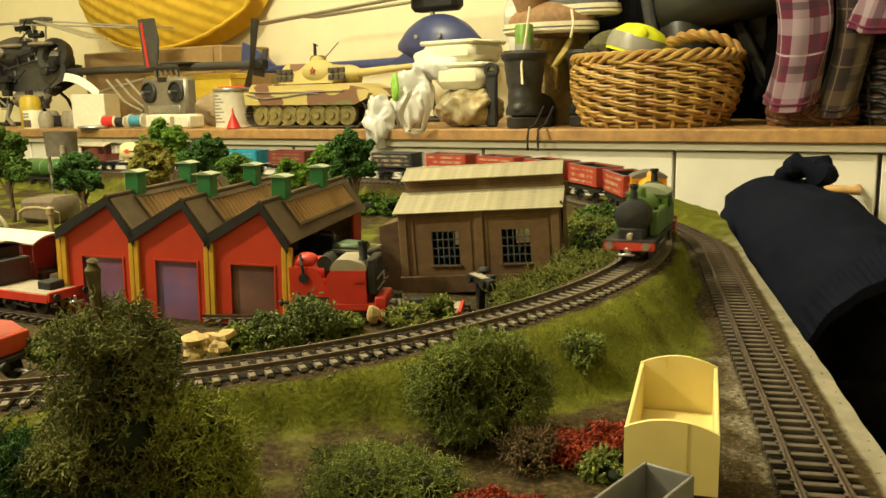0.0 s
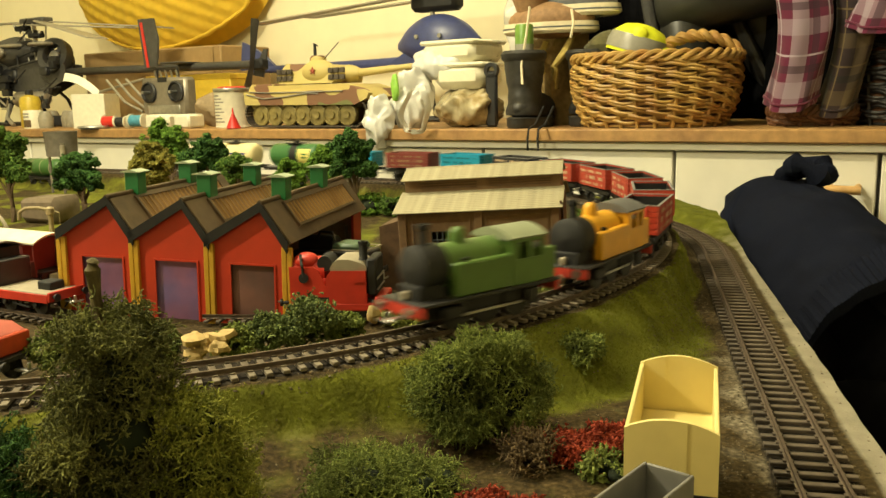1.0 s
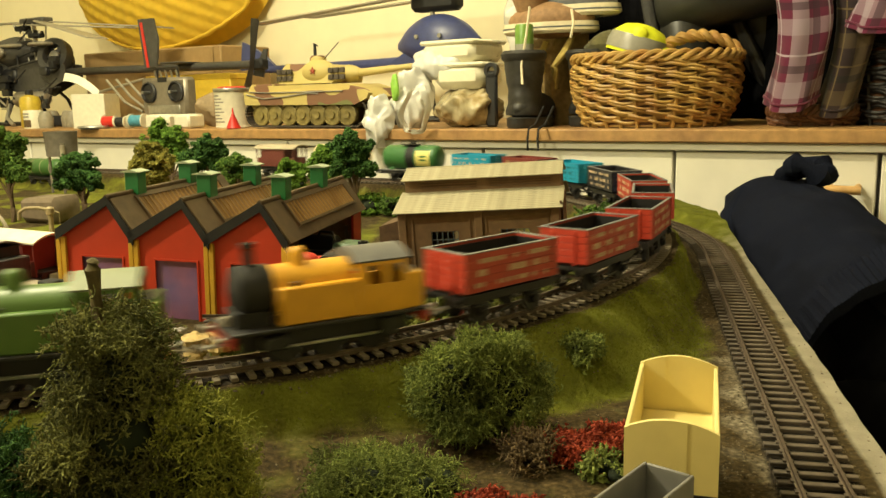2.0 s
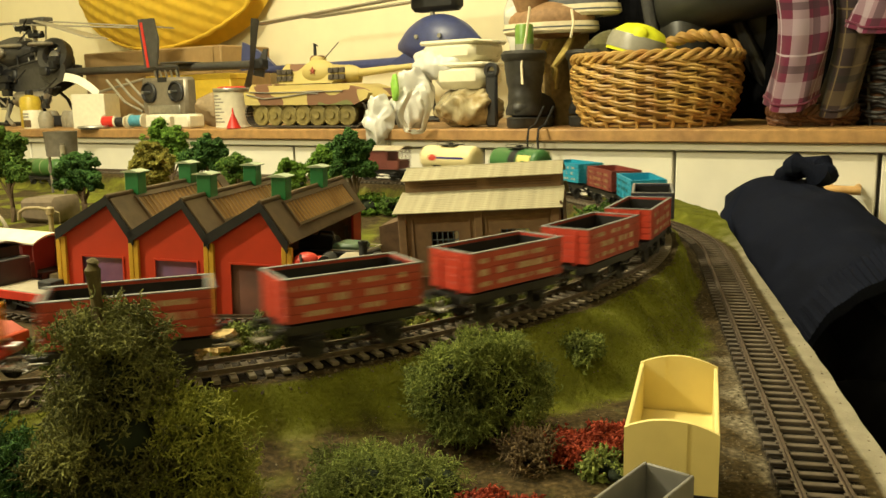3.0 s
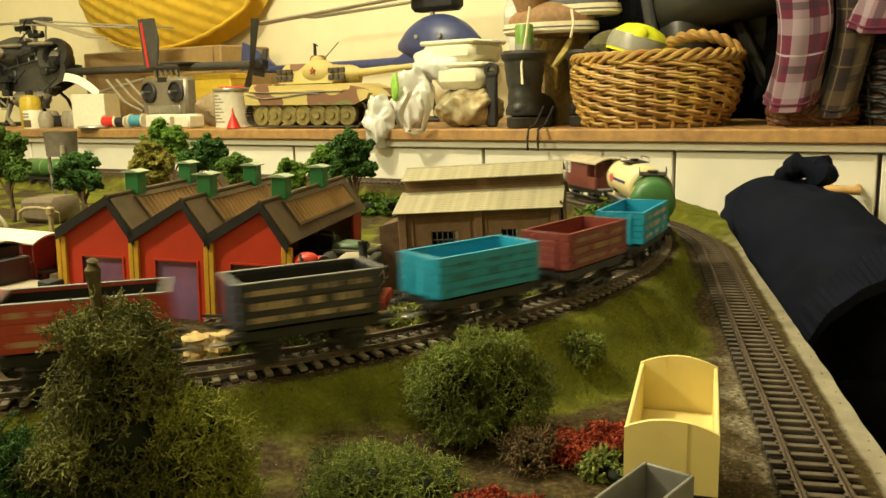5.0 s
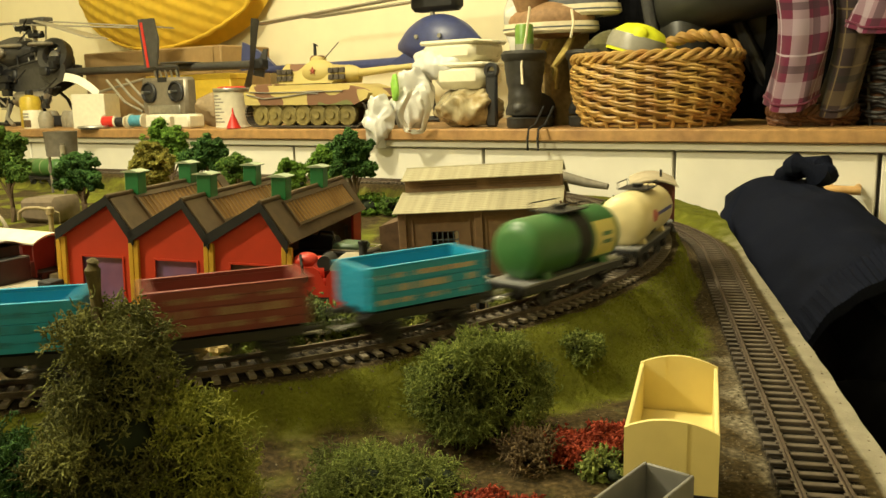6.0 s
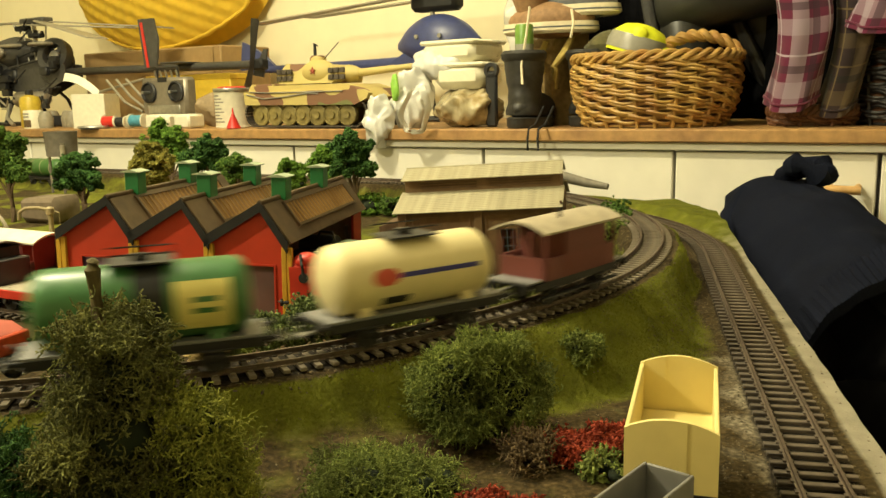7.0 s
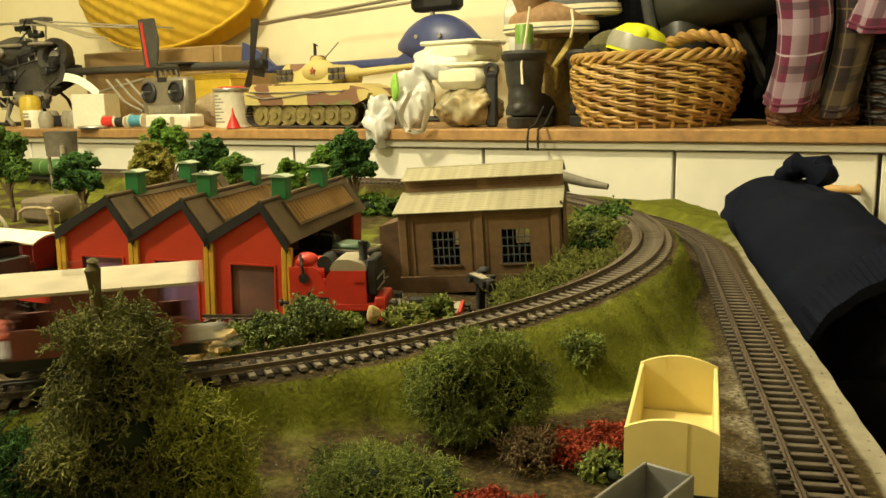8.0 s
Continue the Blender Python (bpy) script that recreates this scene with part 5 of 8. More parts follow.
siding((-0.16, 0.552), (0.02, 0.533), "dark siding track beside the engine shed")
siding((-0.155, 0.648), (-0.055, 0.609), "dark siding track behind the engine shed")
siding((0.0655, 0.232), (0.0925, 0.32), "short siding under the parked wagons")
siding((-0.62, 0.80), (-0.262, 0.60), "dark siding track on the depot's side")
siding((-0.60, 0.735), (-0.255, 0.555), "siding track in front of the parked locomotive")


def red_engine():
    t = thing("red_locomotive", yard_point(-0.067, 0.5405, -6), "bright red shunting locomotive with a pale cab roof and black chimney", "locomotive")
    part("running_plate", Mesh().box((0, 0, 0.0070), (0.062, 0.0285, 0.0050), 0.0006), M_LRED, t)
    part("body", Mesh().box((-0.0185, 0, 0.0165), (0.023, 0.0225, 0.017), 0.0012), M_LRED, t)
    plate = [(-0.031, 0.005), (-0.007, 0.005), (-0.007, 0.0205), (-0.0082, 0.0215), (-0.0098, 0.0265), (-0.0122, 0.0312), (-0.0150, 0.0333), (-0.031, 0.0333)]
    for y in (-0.0137, 0.0122):
        part("side_plate", Mesh().prism(plate, y, y + 0.0015), M_LRED, t)
    part("cab", Mesh().prism([(-0.0072, 0.005), (0.019, 0.005), (0.019, 0.0309), (-0.0036, 0.0309), (-0.0062, 0.0280), (-0.0072, 0.0245)], -0.0140, 0.0140), M_LRED, t)
    part("cab_step", Mesh().prism([(0.0105, 0.0235), (0.0188, 0.0235), (0.0188, 0.0310), (0.0125, 0.0310)], -0.0149, -0.0140), M_LRED, t)
    roof = [(-0.0042, 0.0309), (0.0195, 0.0309), (0.0195, 0.0335), (0.0150, 0.0362), (0.0080, 0.0382), (0.0010, 0.0380), (-0.0022, 0.0360), (-0.0042, 0.0325)]
    part("cab_roof", Mesh().prism(roof, -0.0135, 0.0135), M_PALE, t, "pale grey curved roof", 60)
    part("dome", Mesh().ball((-0.022, -0.003, 0.0355), 0.0075, 18, None, (1.15, 1, 0.75)), M_LRED, t)
    part("boiler", Mesh().cyl((-0.030, 0, 0.029), (-0.009, 0, 0.029), 0.009, n=22), M_LRED, t)
    part("port_hole", Mesh().cyl((-0.0215, -0.0148, 0.0262), (-0.0215, -0.0136, 0.0262), 0.0032, n=18), M_DARK, t, "round black opening")
    part("pipe", Mesh().tube([(-0.0215, -0.0142, 0.0270), (-0.0222, -0.0142, 0.0345), (-0.0240, -0.010, 0.0405)], 0.0010, 8), M_DARK, t)
    part("wheel_arch", Mesh().cyl((-0.0088, -0.0085, 0.0345), (-0.0088, 0.0085, 0.0345), 0.0050, n=18), M_DARK, t)
    part("slot", Mesh().box((-0.0095, -0.0139, 0.0125), (0.008, 0.0006, 0.0022)), M_DARK, t)
    part("chimney", Mesh().lathe([(0.0036, 0), (0.0028, 0.0012), (0.0027, 0.0098), (0.0033, 0.0104), (0.0033, 0.0120), (0.0022, 0.0120), (0.0022, 0.009)], 18, pose(0.0160, -0.004, 0.0365)), M_DARK, t, "black chimney")
    part("cab_back", Mesh().box((0.0225, 0, 0.0265), (0.0066, 0.0255, 0.0240), 0.0012), M_DARK, t, "black open cab back")
    for z in (0.0185, 0.0255):
        part("handrail", Mesh().tube([(0.0262, -0.0125, z), (0.0268, 0.0, z + 0.001), (0.0262, 0.0125, z)], 0.0006, 6), M_STEEL, t)
    part("buffer_beam", Mesh().box((0.0275, 0, 0.0095), (0.0070, 0.0285, 0.0085), 0.0008), M_LRED, t)
    wheels(t, (-0.018, 0.016), WHEEL, 0.0063)
    buffers(t, 0.066, 0.0095)


red_engine()


def flat_wagon(x, y, turn, L, deck, beam, label, box=None, z=0.0):
    t = thing("flat_wagon", yard_point(x, y, turn, z), label, "wagon", "yard wagons")
    part("deck", Mesh().box((0, 0, 0.0150), (L, 0.029, 0.0018), 0.0003), deck, t)
    for sg in (-1, 1):
        part("end_beam", Mesh().box((sg * (L / 2), 0, 0.0135), (0.0022, 0.030, 0.0065), 0.0004), beam, t)
        part("side_beam", Mesh().box((0, sg * 0.0142, 0.0122), (L - 0.003, 0.0016, 0.006), 0.0003), beam, t)
    if box:
        part("load", Mesh().box(box[:3], box[3:], 0.0008), M_DARK, t, "black box on the deck")
    if z == 0.0:
        underframe(t, L - 0.004, L * 0.5, 0.0105)
    buffers(t, L)


# this one lies on the yard ground without its wheels
flat_wagon(-0.014, 0.5300, -6, 0.050, M_PALE, M_BEAM, "low grey wagon chassis with red end beams lying in the yard", (-0.004, 0.004, 0.018, 0.010, 0.008, 0.006), -0.0105)
flat_wagon(-0.283, 0.5715, -27, 0.062, M_PALE, M_LRED, "red flat wagon with a black box beside the shed", (0.016, 0, 0.0185, 0.013, 0.012, 0.006))


def dark_tender():
    t = thing("green_truck", yard_point(-0.079, 0.6185, -21), "dark truck with a green cover parked behind the red engine", "truck")
    part("body", Mesh().box((0, 0, 0.022), (0.06, 0.027, 0.014), 0.001), M_BLACK, t)
    part("cover", Mesh().box((0.012, 0, 0.0315), (0.022, 0.022, 0.006), 0.002), mat("cover_green", (0.1, 0.17, 0.1), 0.5), t, "grey-green cover")
    part("boiler", Mesh().cyl((-0.028, 0, 0.031), (0.0, 0, 0.031), 0.008, n=18), M_BLACK, t)
    part("rim", Mesh().tube([(0.002, -0.0135, 0.0305), (0.030, -0.0135, 0.0305), (0.030, 0.0135, 0.0305), (0.002, 0.0135, 0.0305)], 0.0006, 6), M_PALE, t)
    part("arch", Mesh().tube([(-0.012, -0.006, 0.038), (-0.010, -0.006, 0.0425), (0.0, -0.006, 0.0425), (0.002, -0.006, 0.036)], 0.0009, 6), M_BLACK, t)
    wheels(t, (-0.018, 0.018), WHEEL, 0.0063)
    buffers(t, 0.06)


dark_tender()


def buffer_stop():
    t = thing("buffer_stop", yard_point(0.028, 0.551, 25, -0.004), "black buffer stop with a pale worn top beam", "buffer stop")
    for y in (-0.0075, 0.0075):
        part("post", Mesh().box((0, y, 0.013), (0.005, 0.005, 0.026), 0.0005), M_DARK, t)
        part("brace", Mesh().cyl((0.002, y, 0.020), (0.024, y, 0.001), 0.0012, n=8), M_PALE, t)
    part("beam", Mesh().box((-0.003, 0, 0.0215), (0.006, 0.03, 0.0055), 0.0006), M_DARK, t)
    part("plate", Mesh().box((-0.004, 0.0, 0.0246), (0.006, 0.020, 0.0008)), M_PALE, t)
    for y in (-0.009, 0.009):
        part("pad", Mesh().cyl((-0.006, y, 0.0215), (-0.0085, y, 0.0215), 0.003, n=14), M_DARK, t)
    part("cap", Mesh().ball((0.003, 0.0075, 0.0265), 0.0042, 12, None, (1, 1, 0.6)), M_DARK, t)


buffer_stop()

# figure-like ornament kept plain
piece("ornament", Mesh().ball((0, 0, 0.006), 0.0052, 12, None, (0.8, 0.8, 1.1), 0.3, 200), M_SAND, "small sandy yellow ornament beside the siding", "ornament", m=pose(-0.0425, 0.487, 0.006))


def post_fence():
    t = thing("post_fence", pose(-0.185, 0.452, 0.006, 0, 0, -14), "thin brown post and rail fence before the shed", "fence")
    pm = data_of("post", Mesh().box((0, 0, 0.005), (0.0009, 0.0009, 0.012)), M_TRUNK)
    for i in range(12):
        part("post", pm, None, t, m=pose(i * 0.0105, 0, 0))
    for z in (0.004, 0.0085):
        part("fence_rail", Mesh().box((0.0577, -0.0007, z), (0.118, 0.0006, 0.0009)), M_TRUNK, t)


post_fence()

# ---- depot side: coach, black locomotive, wagon, water crane ----
def coach():
    t = thing("coach", yard_point(-0.345, 0.6545, -29), "maroon brake coach with a cream roof", "coach")
    part("body", Mesh().box((-0.008, 0, 0.026), (0.098, 0.030, 0.026), 0.0006), M_MAROON, t)
    for y in (-0.0143, 0.0143):
        for x in (0.043, 0.0555):
            part("end_post", Mesh().box((x, y, 0.026), (0.0014, 0.0014, 0.026)), M_MAROON, t)
        part("end_side", Mesh().box((0.048, y, 0.019), (0.015, 0.0012, 0.012)), M_MAROON, t)

    def roof(u, v):
        a = 2 * v - 1
        return (-0.060 + 0.120 * u, a * 0.0172, 0.0445 - 0.0052 * a * a)
    b = Mesh().surf(roof, 2, 10)
    b.surf(lambda u, v: (roof(u, 1 - v)[0], roof(u, 1 - v)[1], roof(u, 1 - v)[2] - 0.0012), 2, 10)
    b.surf(lambda k, v: (0.06, roof(0, v)[1], roof(0, v)[2] - 0.0012 * k), 1, 10)
    b.surf(lambda u, k: (roof(u, 0)[0], roof(u, 0)[1], roof(u, 0)[2] - 0.0012 * k), 1, 1)
    part("roof", b, mat("coach_roof", (0.72, 0.66, 0.5), 0.6, vary=0.12), t, "cream roof")
    for x in (-0.035, -0.015, 0.005, 0.025):
        part("panel_strip", Mesh().box((x, -0.0152, 0.026), (0.001, 0.0006, 0.025)), M_MAROON, t)
    underframe(t, 0.112, 0.06)
    buffers(t, 0.112)


coach()


def black_engine():
    t = thing("black_locomotive", yard_point(-0.334, 0.5990, -27), "black tank locomotive with a grey cab roof", "locomotive")
    part("tank", Mesh().box((0.0, 0, 0.0245), (0.07, 0.028, 0.018), 0.0008), M_BLACK, t)
    part("cab", Mesh().box((0.012, 0, 0.036), (0.028, 0.026, 0.010), 0.0006), M_DARK, t)

    def roof(u, v):
        a = 2 * v - 1
        return (-0.006 + 0.034 * u, a * 0.0155, 0.0455 - 0.0048 * a * a)
    b = Mesh().surf(roof, 1, 10)
    b.surf(lambda u, v: (roof(u, 1 - v)[0], roof(u, 1 - v)[1], roof(u, 1 - v)[2] - 0.001), 1, 10)
    b.surf(lambda k, v: (0.028, roof(0, v)[1], roof(0, v)[2] - 0.001 * k), 1, 10)
    b.surf(lambda u, k: (roof(u, 0)[0], roof(u, 0)[1], roof(u, 0)[2] - 0.001 * k), 1, 1)
    part("cab_roof", b, mat("grey_roof", (0.3, 0.3, 0.28), 0.5), t, "grey curved roof")
    f = Mesh()
    for dz in (-0.0045, 0.0045):
        f.box((0.008, -0.0142, 0.025 + dz), (0.006, 0.0004, 0.0005))
    for dx in (-0.003, 0.003):
        f.box((0.008 + dx, -0.0142, 0.025), (0.0005, 0.0004, 0.0095))
    part("lining", f, M_PALE, t, "thin pale lining")
    part("running_plate", Mesh().box((0, 0, 0.0150), (0.08, 0.031, 0.0016)), M_BLACK, t)
    wheels(t, (-0.02, 0.0, 0.02), WHEEL_L, 0.0088)
    buffers(t, 0.08)


black_engine()


def orange_wagon():
    t = thing("tarped_wagon", yard_point(-0.247, 0.4200, -20), "orange-red covered wagon with a pale sheet on top", "wagon")
    part("body", Mesh().box((0, 0, 0.021), (0.060, 0.026, 0.010), 0.0008), mat("orange_red", (0.5, 0.06, 0.02), 0.5), t)
    b = Mesh().prism([(-0.028, 0.0262), (0.028, 0.0262), (0.020, 0.030), (-0.020, 0.030)], -0.0115, 0.0115)
    part("sheet", b, mat("pink_sheet", (0.38, 0.07, 0.04), 0.6), t, "pale red sheet")
    underframe(t, 0.066, 0.038)
    buffers(t, 0.066)


orange_wagon()


def water_crane():
    t = thing("water_crane", pose(-0.405, 0.865, -0.005, 0, 0, 8), "tan water crane with a swan-neck arm", "water crane")
    col = mat("crane_tan", (0.34, 0.27, 0.14), 0.6)
    part("column", Mesh().lathe([(0.005, 0), (0.005, 0.002), (0.0028, 0.003), (0.0024, 0.032), (0.0042, 0.033), (0.0042, 0.039), (0.0015, 0.041)], 14), col, t)
    part("arm", Mesh().tube([(0, 0, 0.037), (-0.012, 0, 0.040), (-0.024, 0, 0.040), (-0.030, 0, 0.036), (-0.031, 0, 0.028)], 0.0017, 8), col, t)
    part("chain", Mesh().tube([(0.009, 0, 0.034), (0.0085, 0, 0.015)], 0.0004, 5), col, t)
    part("lever", Mesh().tube([(0, 0, 0.037), (0.009, 0, 0.034)], 0.0008, 6), col, t)


water_crane()
b = Mesh()
for x in (0, 0.012):
    b.lathe([(0.022, -0.0015), (0.024, -0.0015), (0.024, 0.0015), (0.022, 0.0015), (0.022, -0.0015)], 30, pose(x, 0, 0.02, 0, 80, 0))
piece("cable_drum", b, M_PALE, "pair of grey wheel rims standing in the depot", "wheel rims", m=pose(-0.445, 0.81, -0.004, 0, 0, 55))
b = Mesh()
for k in range(4):
    b.box((0, k * 0.008, 0.0), (0.24, 0.0055, 0.004), 0.0006)
piece("red_planks", b, mat("brick_red", (0.42, 0.12, 0.06), 0.7), "row of long brick-red strips on the depot ground", "planks", m=pose(-0.42, 0.90, -0.003, 0, 0, -20))
# water tank on a stand
t = thing("water_tank", pose(-0.625, 1.40, -0.005, 0, 0, -25), "grey round water tank on a post stand", "water tank")
tm = mat("tank_grey", (0.16, 0.14, 0.11), 0.7, vary=0.2)
part("tub", Mesh().lathe([(0, 0.060), (0.024, 0.060), (0.026, 0.098), (0.027, 0.1), (0.024, 0.1), (0.024, 0.09), (0, 0.09)], 26), tm, t)
for x, y in ((-0.014, -0.014), (0.014, -0.014), (-0.014, 0.014), (0.014, 0.014)):
    part("leg", Mesh().cyl((x, y, 0), (x, y, 0.061), 0.0022, n=8), tm, t)
part("spout", Mesh().tube([(0.022, -0.018, 0.05), (0.024, -0.02, 0.078), (0.024, -0.02, 0.082)], 0.0038, 8), M_PALE, t)


def parked_tank():
    t = thing("parked_tank_wagon", pose(-0.69, 1.475, 0.0, 0, 0, -30.4), "dark green tank wagon parked on the back track", "tank wagon")
    part("barrel", Mesh().lathe([(0, -0.045), (0.012, -0.0445), (0.0155, -0.040), (0.0155, 0.040), (0.012, 0.0445), (0, 0.045)], 26, pose(0, 0, 0.031, 0, 90, 0)), mat("old_green", (0.05, 0.14, 0.03), 0.4), t)
    for x in (-0.02, 0.005, 0.03):
        part("strap", Mesh().cyl((x - 0.0007, 0, 0.031), (x + 0.0007, 0, 0.031), 0.0158, n=26), M_PALE, t)
    part("deck", Mesh().box((0, 0, 0.0142), (0.095, 0.026, 0.0016)), M_BLACK, t)
    underframe(t, 0.09, 0.05)
    buffers(t, 0.09)


parked_tank()

# parked wagons on the near siding
def yellow_wagon():
    t = thing("yellow_wagon", Matrix.Translation((0.0790, 0.2765, 0)) @ Matrix.Rotation(radians(72.5), 4, "Z"), "cream-yellow open wagon with arched plank ends", "wagon")
    m = mat("cream_yellow", (0.72, 0.6, 0.24), 0.5, vary=0.08, grain=60)
    L, W, z0, z1, th = 0.0655, 0.0285, 0.0165, 0.0365, 0.0015
    for sg in (-1, 1):
        part("side_panel", Mesh().box((0, sg * (W / 2 - th / 2), (z0 + z1) / 2), (L, th, z1 - z0), 0.0003), m, t)
        # arched end of three boards
        for k in range(3):
            ya, yb = -W / 2 + W * k / 3 - 0.00002, -W / 2 + W * (k + 1) / 3 + 0.00002
            arch = [(ya + (yb - ya) * i / 6) for i in range(7)]
            poly = [(ya, z0), (yb, z0)] + [(y, z1 + 0.0036 * (1 - (2 * y / W) ** 2)) for y in arch[::-1]]
            part("end_board", Mesh().prism(poly, -th / 2, th / 2, pose(sg * (L / 2 + 0.0002 + 0.0003 * (k % 2)), 0, 0, 0, 0, 90)), m, t)
    part("wagon_floor", Mesh().box((0, 0, z0 + 0.001), (L - 0.003, W - 0.003, 0.002)), m, t)
    underframe(t, L, 0.038)
    buffers(t, L)


yellow_wagon()


def grey_box():
    t = thing("grey_box", Matrix.Translation((0.0440, 0.1985, -0.004)) @ Matrix.Rotation(radians(49), 4, "Z"), "plain grey open plastic box beside the yellow wagon", "box")
    m = mat("box_grey", (0.2, 0.195, 0.18), 0.6, vary=0.15)
    L, W, h, th = 0.052, 0.0150, 0.041, 0.0011
    for sg in (-1, 1):
        part("side_panel", Mesh().box((0, sg * (W / 2 - th / 2), h / 2), (L, th, h), 0.0003), m, t)
        part("end_panel", Mesh().box((sg * (L / 2 - th / 2), 0, h / 2), (th, W - 2 * th, h), 0.0003), m, t)
    part("box_floor", Mesh().box((0, 0, 0.022), (L - 0.003, W - 0.003, 0.002)), M_KBLACK, t)


grey_box()


# ---- things on the workbench ----
def on_bench(name, a, d, label, category, z=BT, turn=0.0, group=""):
    """A thing whose x runs along the bench to the near end and whose y runs back to the wall."""
    v = bench(a, d, z)
    return thing(name, Matrix.Translation(v) @ pose(0, 0, 0, 0, 0, BENCH_TURN + turn), label, category, group)


# wicker darkened to near-black: the shadow over the hamper is in the colour
M_WICKER_SHADED = mat("wicker_shaded", (0.008, 0.006, 0.005), 0.6, vary=0.3, grain=60)
M_WICKER = mat("wicker", (0.5, 0.31, 0.085), 0.5, vary=0.35, grain=60, patch=30, second=(0.3, 0.14, 0.035))
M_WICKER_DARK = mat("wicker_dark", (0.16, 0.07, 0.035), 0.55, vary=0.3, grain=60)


def wicker_basket(name, a, d, rx, ry, h, label, material, rows=12, stakes=26, flare=1.2, handle=True, z=BT):
    t = on_bench(name, a, d, label, "basket", z)
    rnd = random.Random(len(name) + rows)

    def ring(k):
        return 1 + (flare - 1) * math.sin(min(k, 1.0) * 2.15) ** 0.8 if k > 0 else 1.0
    n = stakes * 6
    for r in range(rows):
        k = (r + 0.5) / rows
        z = 0.004 + k * (h - 0.012)
        for half in (0, 1):
            ph = math.pi * (r + half)
            pts = []
            for i in range(n + 1):
                th = 2 * math.pi * i / n
                w = 0.0032 * math.sin(stakes / 2 * th + ph)
                g = ring(k)
                dz = 0.0022 * math.cos(stakes / 2 * th + ph) + 0.0012 * math.sin(3 * th + r)
                pts.append(((rx * g + w) * math.cos(th), (ry * g + w) * math.sin(th), z + dz + half * h / rows * 0.45))
            part("weaver", Mesh().tube(pts, 0.0024 + rnd.uniform(-0.0003, 0.0003), 6), material, t)
    for i in range(stakes):
        th = 2 * math.pi * (i + 0.5) / stakes
        pts = [(rx * ring(k) * math.cos(th), ry * ring(k) * math.sin(th), h * k) for k in (0.0, 0.3, 0.65, 1.0)]
        part("stake", Mesh().tube(pts, 0.0026, 6), material, t)
    for q in range(3):
        pts = []
        m = 150
        for i in range(m + 1):
            th = 2 * math.pi * i / m
            tw = th * 13 + q * 2.094
            g = ring(1.0)
            pts.append(((rx * g + 0.004 * math.cos(tw)) * math.cos(th), (ry * g + 0.004 * math.cos(tw)) * math.sin(th), h - 0.003 + 0.0055 * math.sin(tw)))
        part("rim_strand", Mesh().tube(pts, 0.0038, 7), material, t)
    part("base", Mesh().lathe([(0, 0.001), (rx * 0.98, 0.001), (rx * 0.98, 0.004), (0, 0.004)], 32, Matrix.Diagonal((1, ry / rx, 1, 1))), material, t)
    # smooth liner; its dark brown stands in for shade behind the weave
    part("lining", Mesh().lathe([(rx * 0.96, 0.004), (rx * ring(0.5) * 0.955, h * 0.5), (rx * ring(1) * 0.96, h * 0.97)], 40, Matrix.Diagonal((1, ry / rx, 1, 1))), M_WICKER_DARK, t, "plain inner wall whose dark brown stands for shade")
    if handle:
        for q in range(2):
            pts = []
            for i in range(61):
                u = i / 60
                tw = u * 26 + q * math.pi
                ax = 0.004 + 0.110 * u
                az = h - 0.006 + 0.031 * math.sin(math.pi * u) ** 0.6
                pts.append((ax, -0.02 + 0.05 * u + 0.0042 * math.cos(tw), az + 0.0042 * math.sin(tw)))
            part("handle_strand", Mesh().tube(pts, 0.0052, 7), material, t)
    return t


wicker_basket("wicker_basket", 0.352, 0.095, 0.097, 0.072, 0.097, "honey-brown oval wicker basket with a twisted handle", M_WICKER)
wicker_basket("wicker_hamper", 0.0, 0.15, 0.100, 0.085, 0.12, "wicker hamper under the shirts, its shade painted near-black", M_WICKER_SHADED, 12, 22, 1.08, False)
wicker_basket("wicker_tray", 0.145, 0.115, 0.050, 0.045, 0.022, "low reddish-brown wicker tray under the shirt cuffs", M_WICKER_DARK, 4, 16, 1.05, False)

M_OLIVE = mat("olive_cloth", (0.10, 0.09, 0.03), 0.9, vary=0.3, grain=200, sheen=0.2)
M_HIVIS = mat("hi_vis_yellow", (0.75, 0.8, 0.02), 0.6, vary=0.1, grain=150)
M_REFLECT = mat("reflective_grey", (0.3, 0.29, 0.24), 0.35, vary=0.1)
M_RUBBER = mat("rubber_black", (0.025, 0.025, 0.022), 0.38, vary=0.3, grain=40)
M_COAT = mat("coat_black", (0.005, 0.005, 0.006), 0.9, vary=0.4, grain=120, gloss=0.05)
M_LEATHER = mat("boot_leather", (0.03, 0.028, 0.025), 0.5, vary=0.35, grain=120, bump=0.4)
M_SOLE = mat("boot_sole", (0.04, 0.038, 0.034), 0.6, vary=0.3)

piece("olive_cloth", Mesh().ball((0, 0, 0), 0.05, 24, None, (0.9, 0.8, 0.55), 0.35, 22), M_OLIVE, "crumpled olive cloth heaped in the basket", "cloth",
      m=Matrix.Translation(bench(0.415, 0.12, BT + 0.108)))
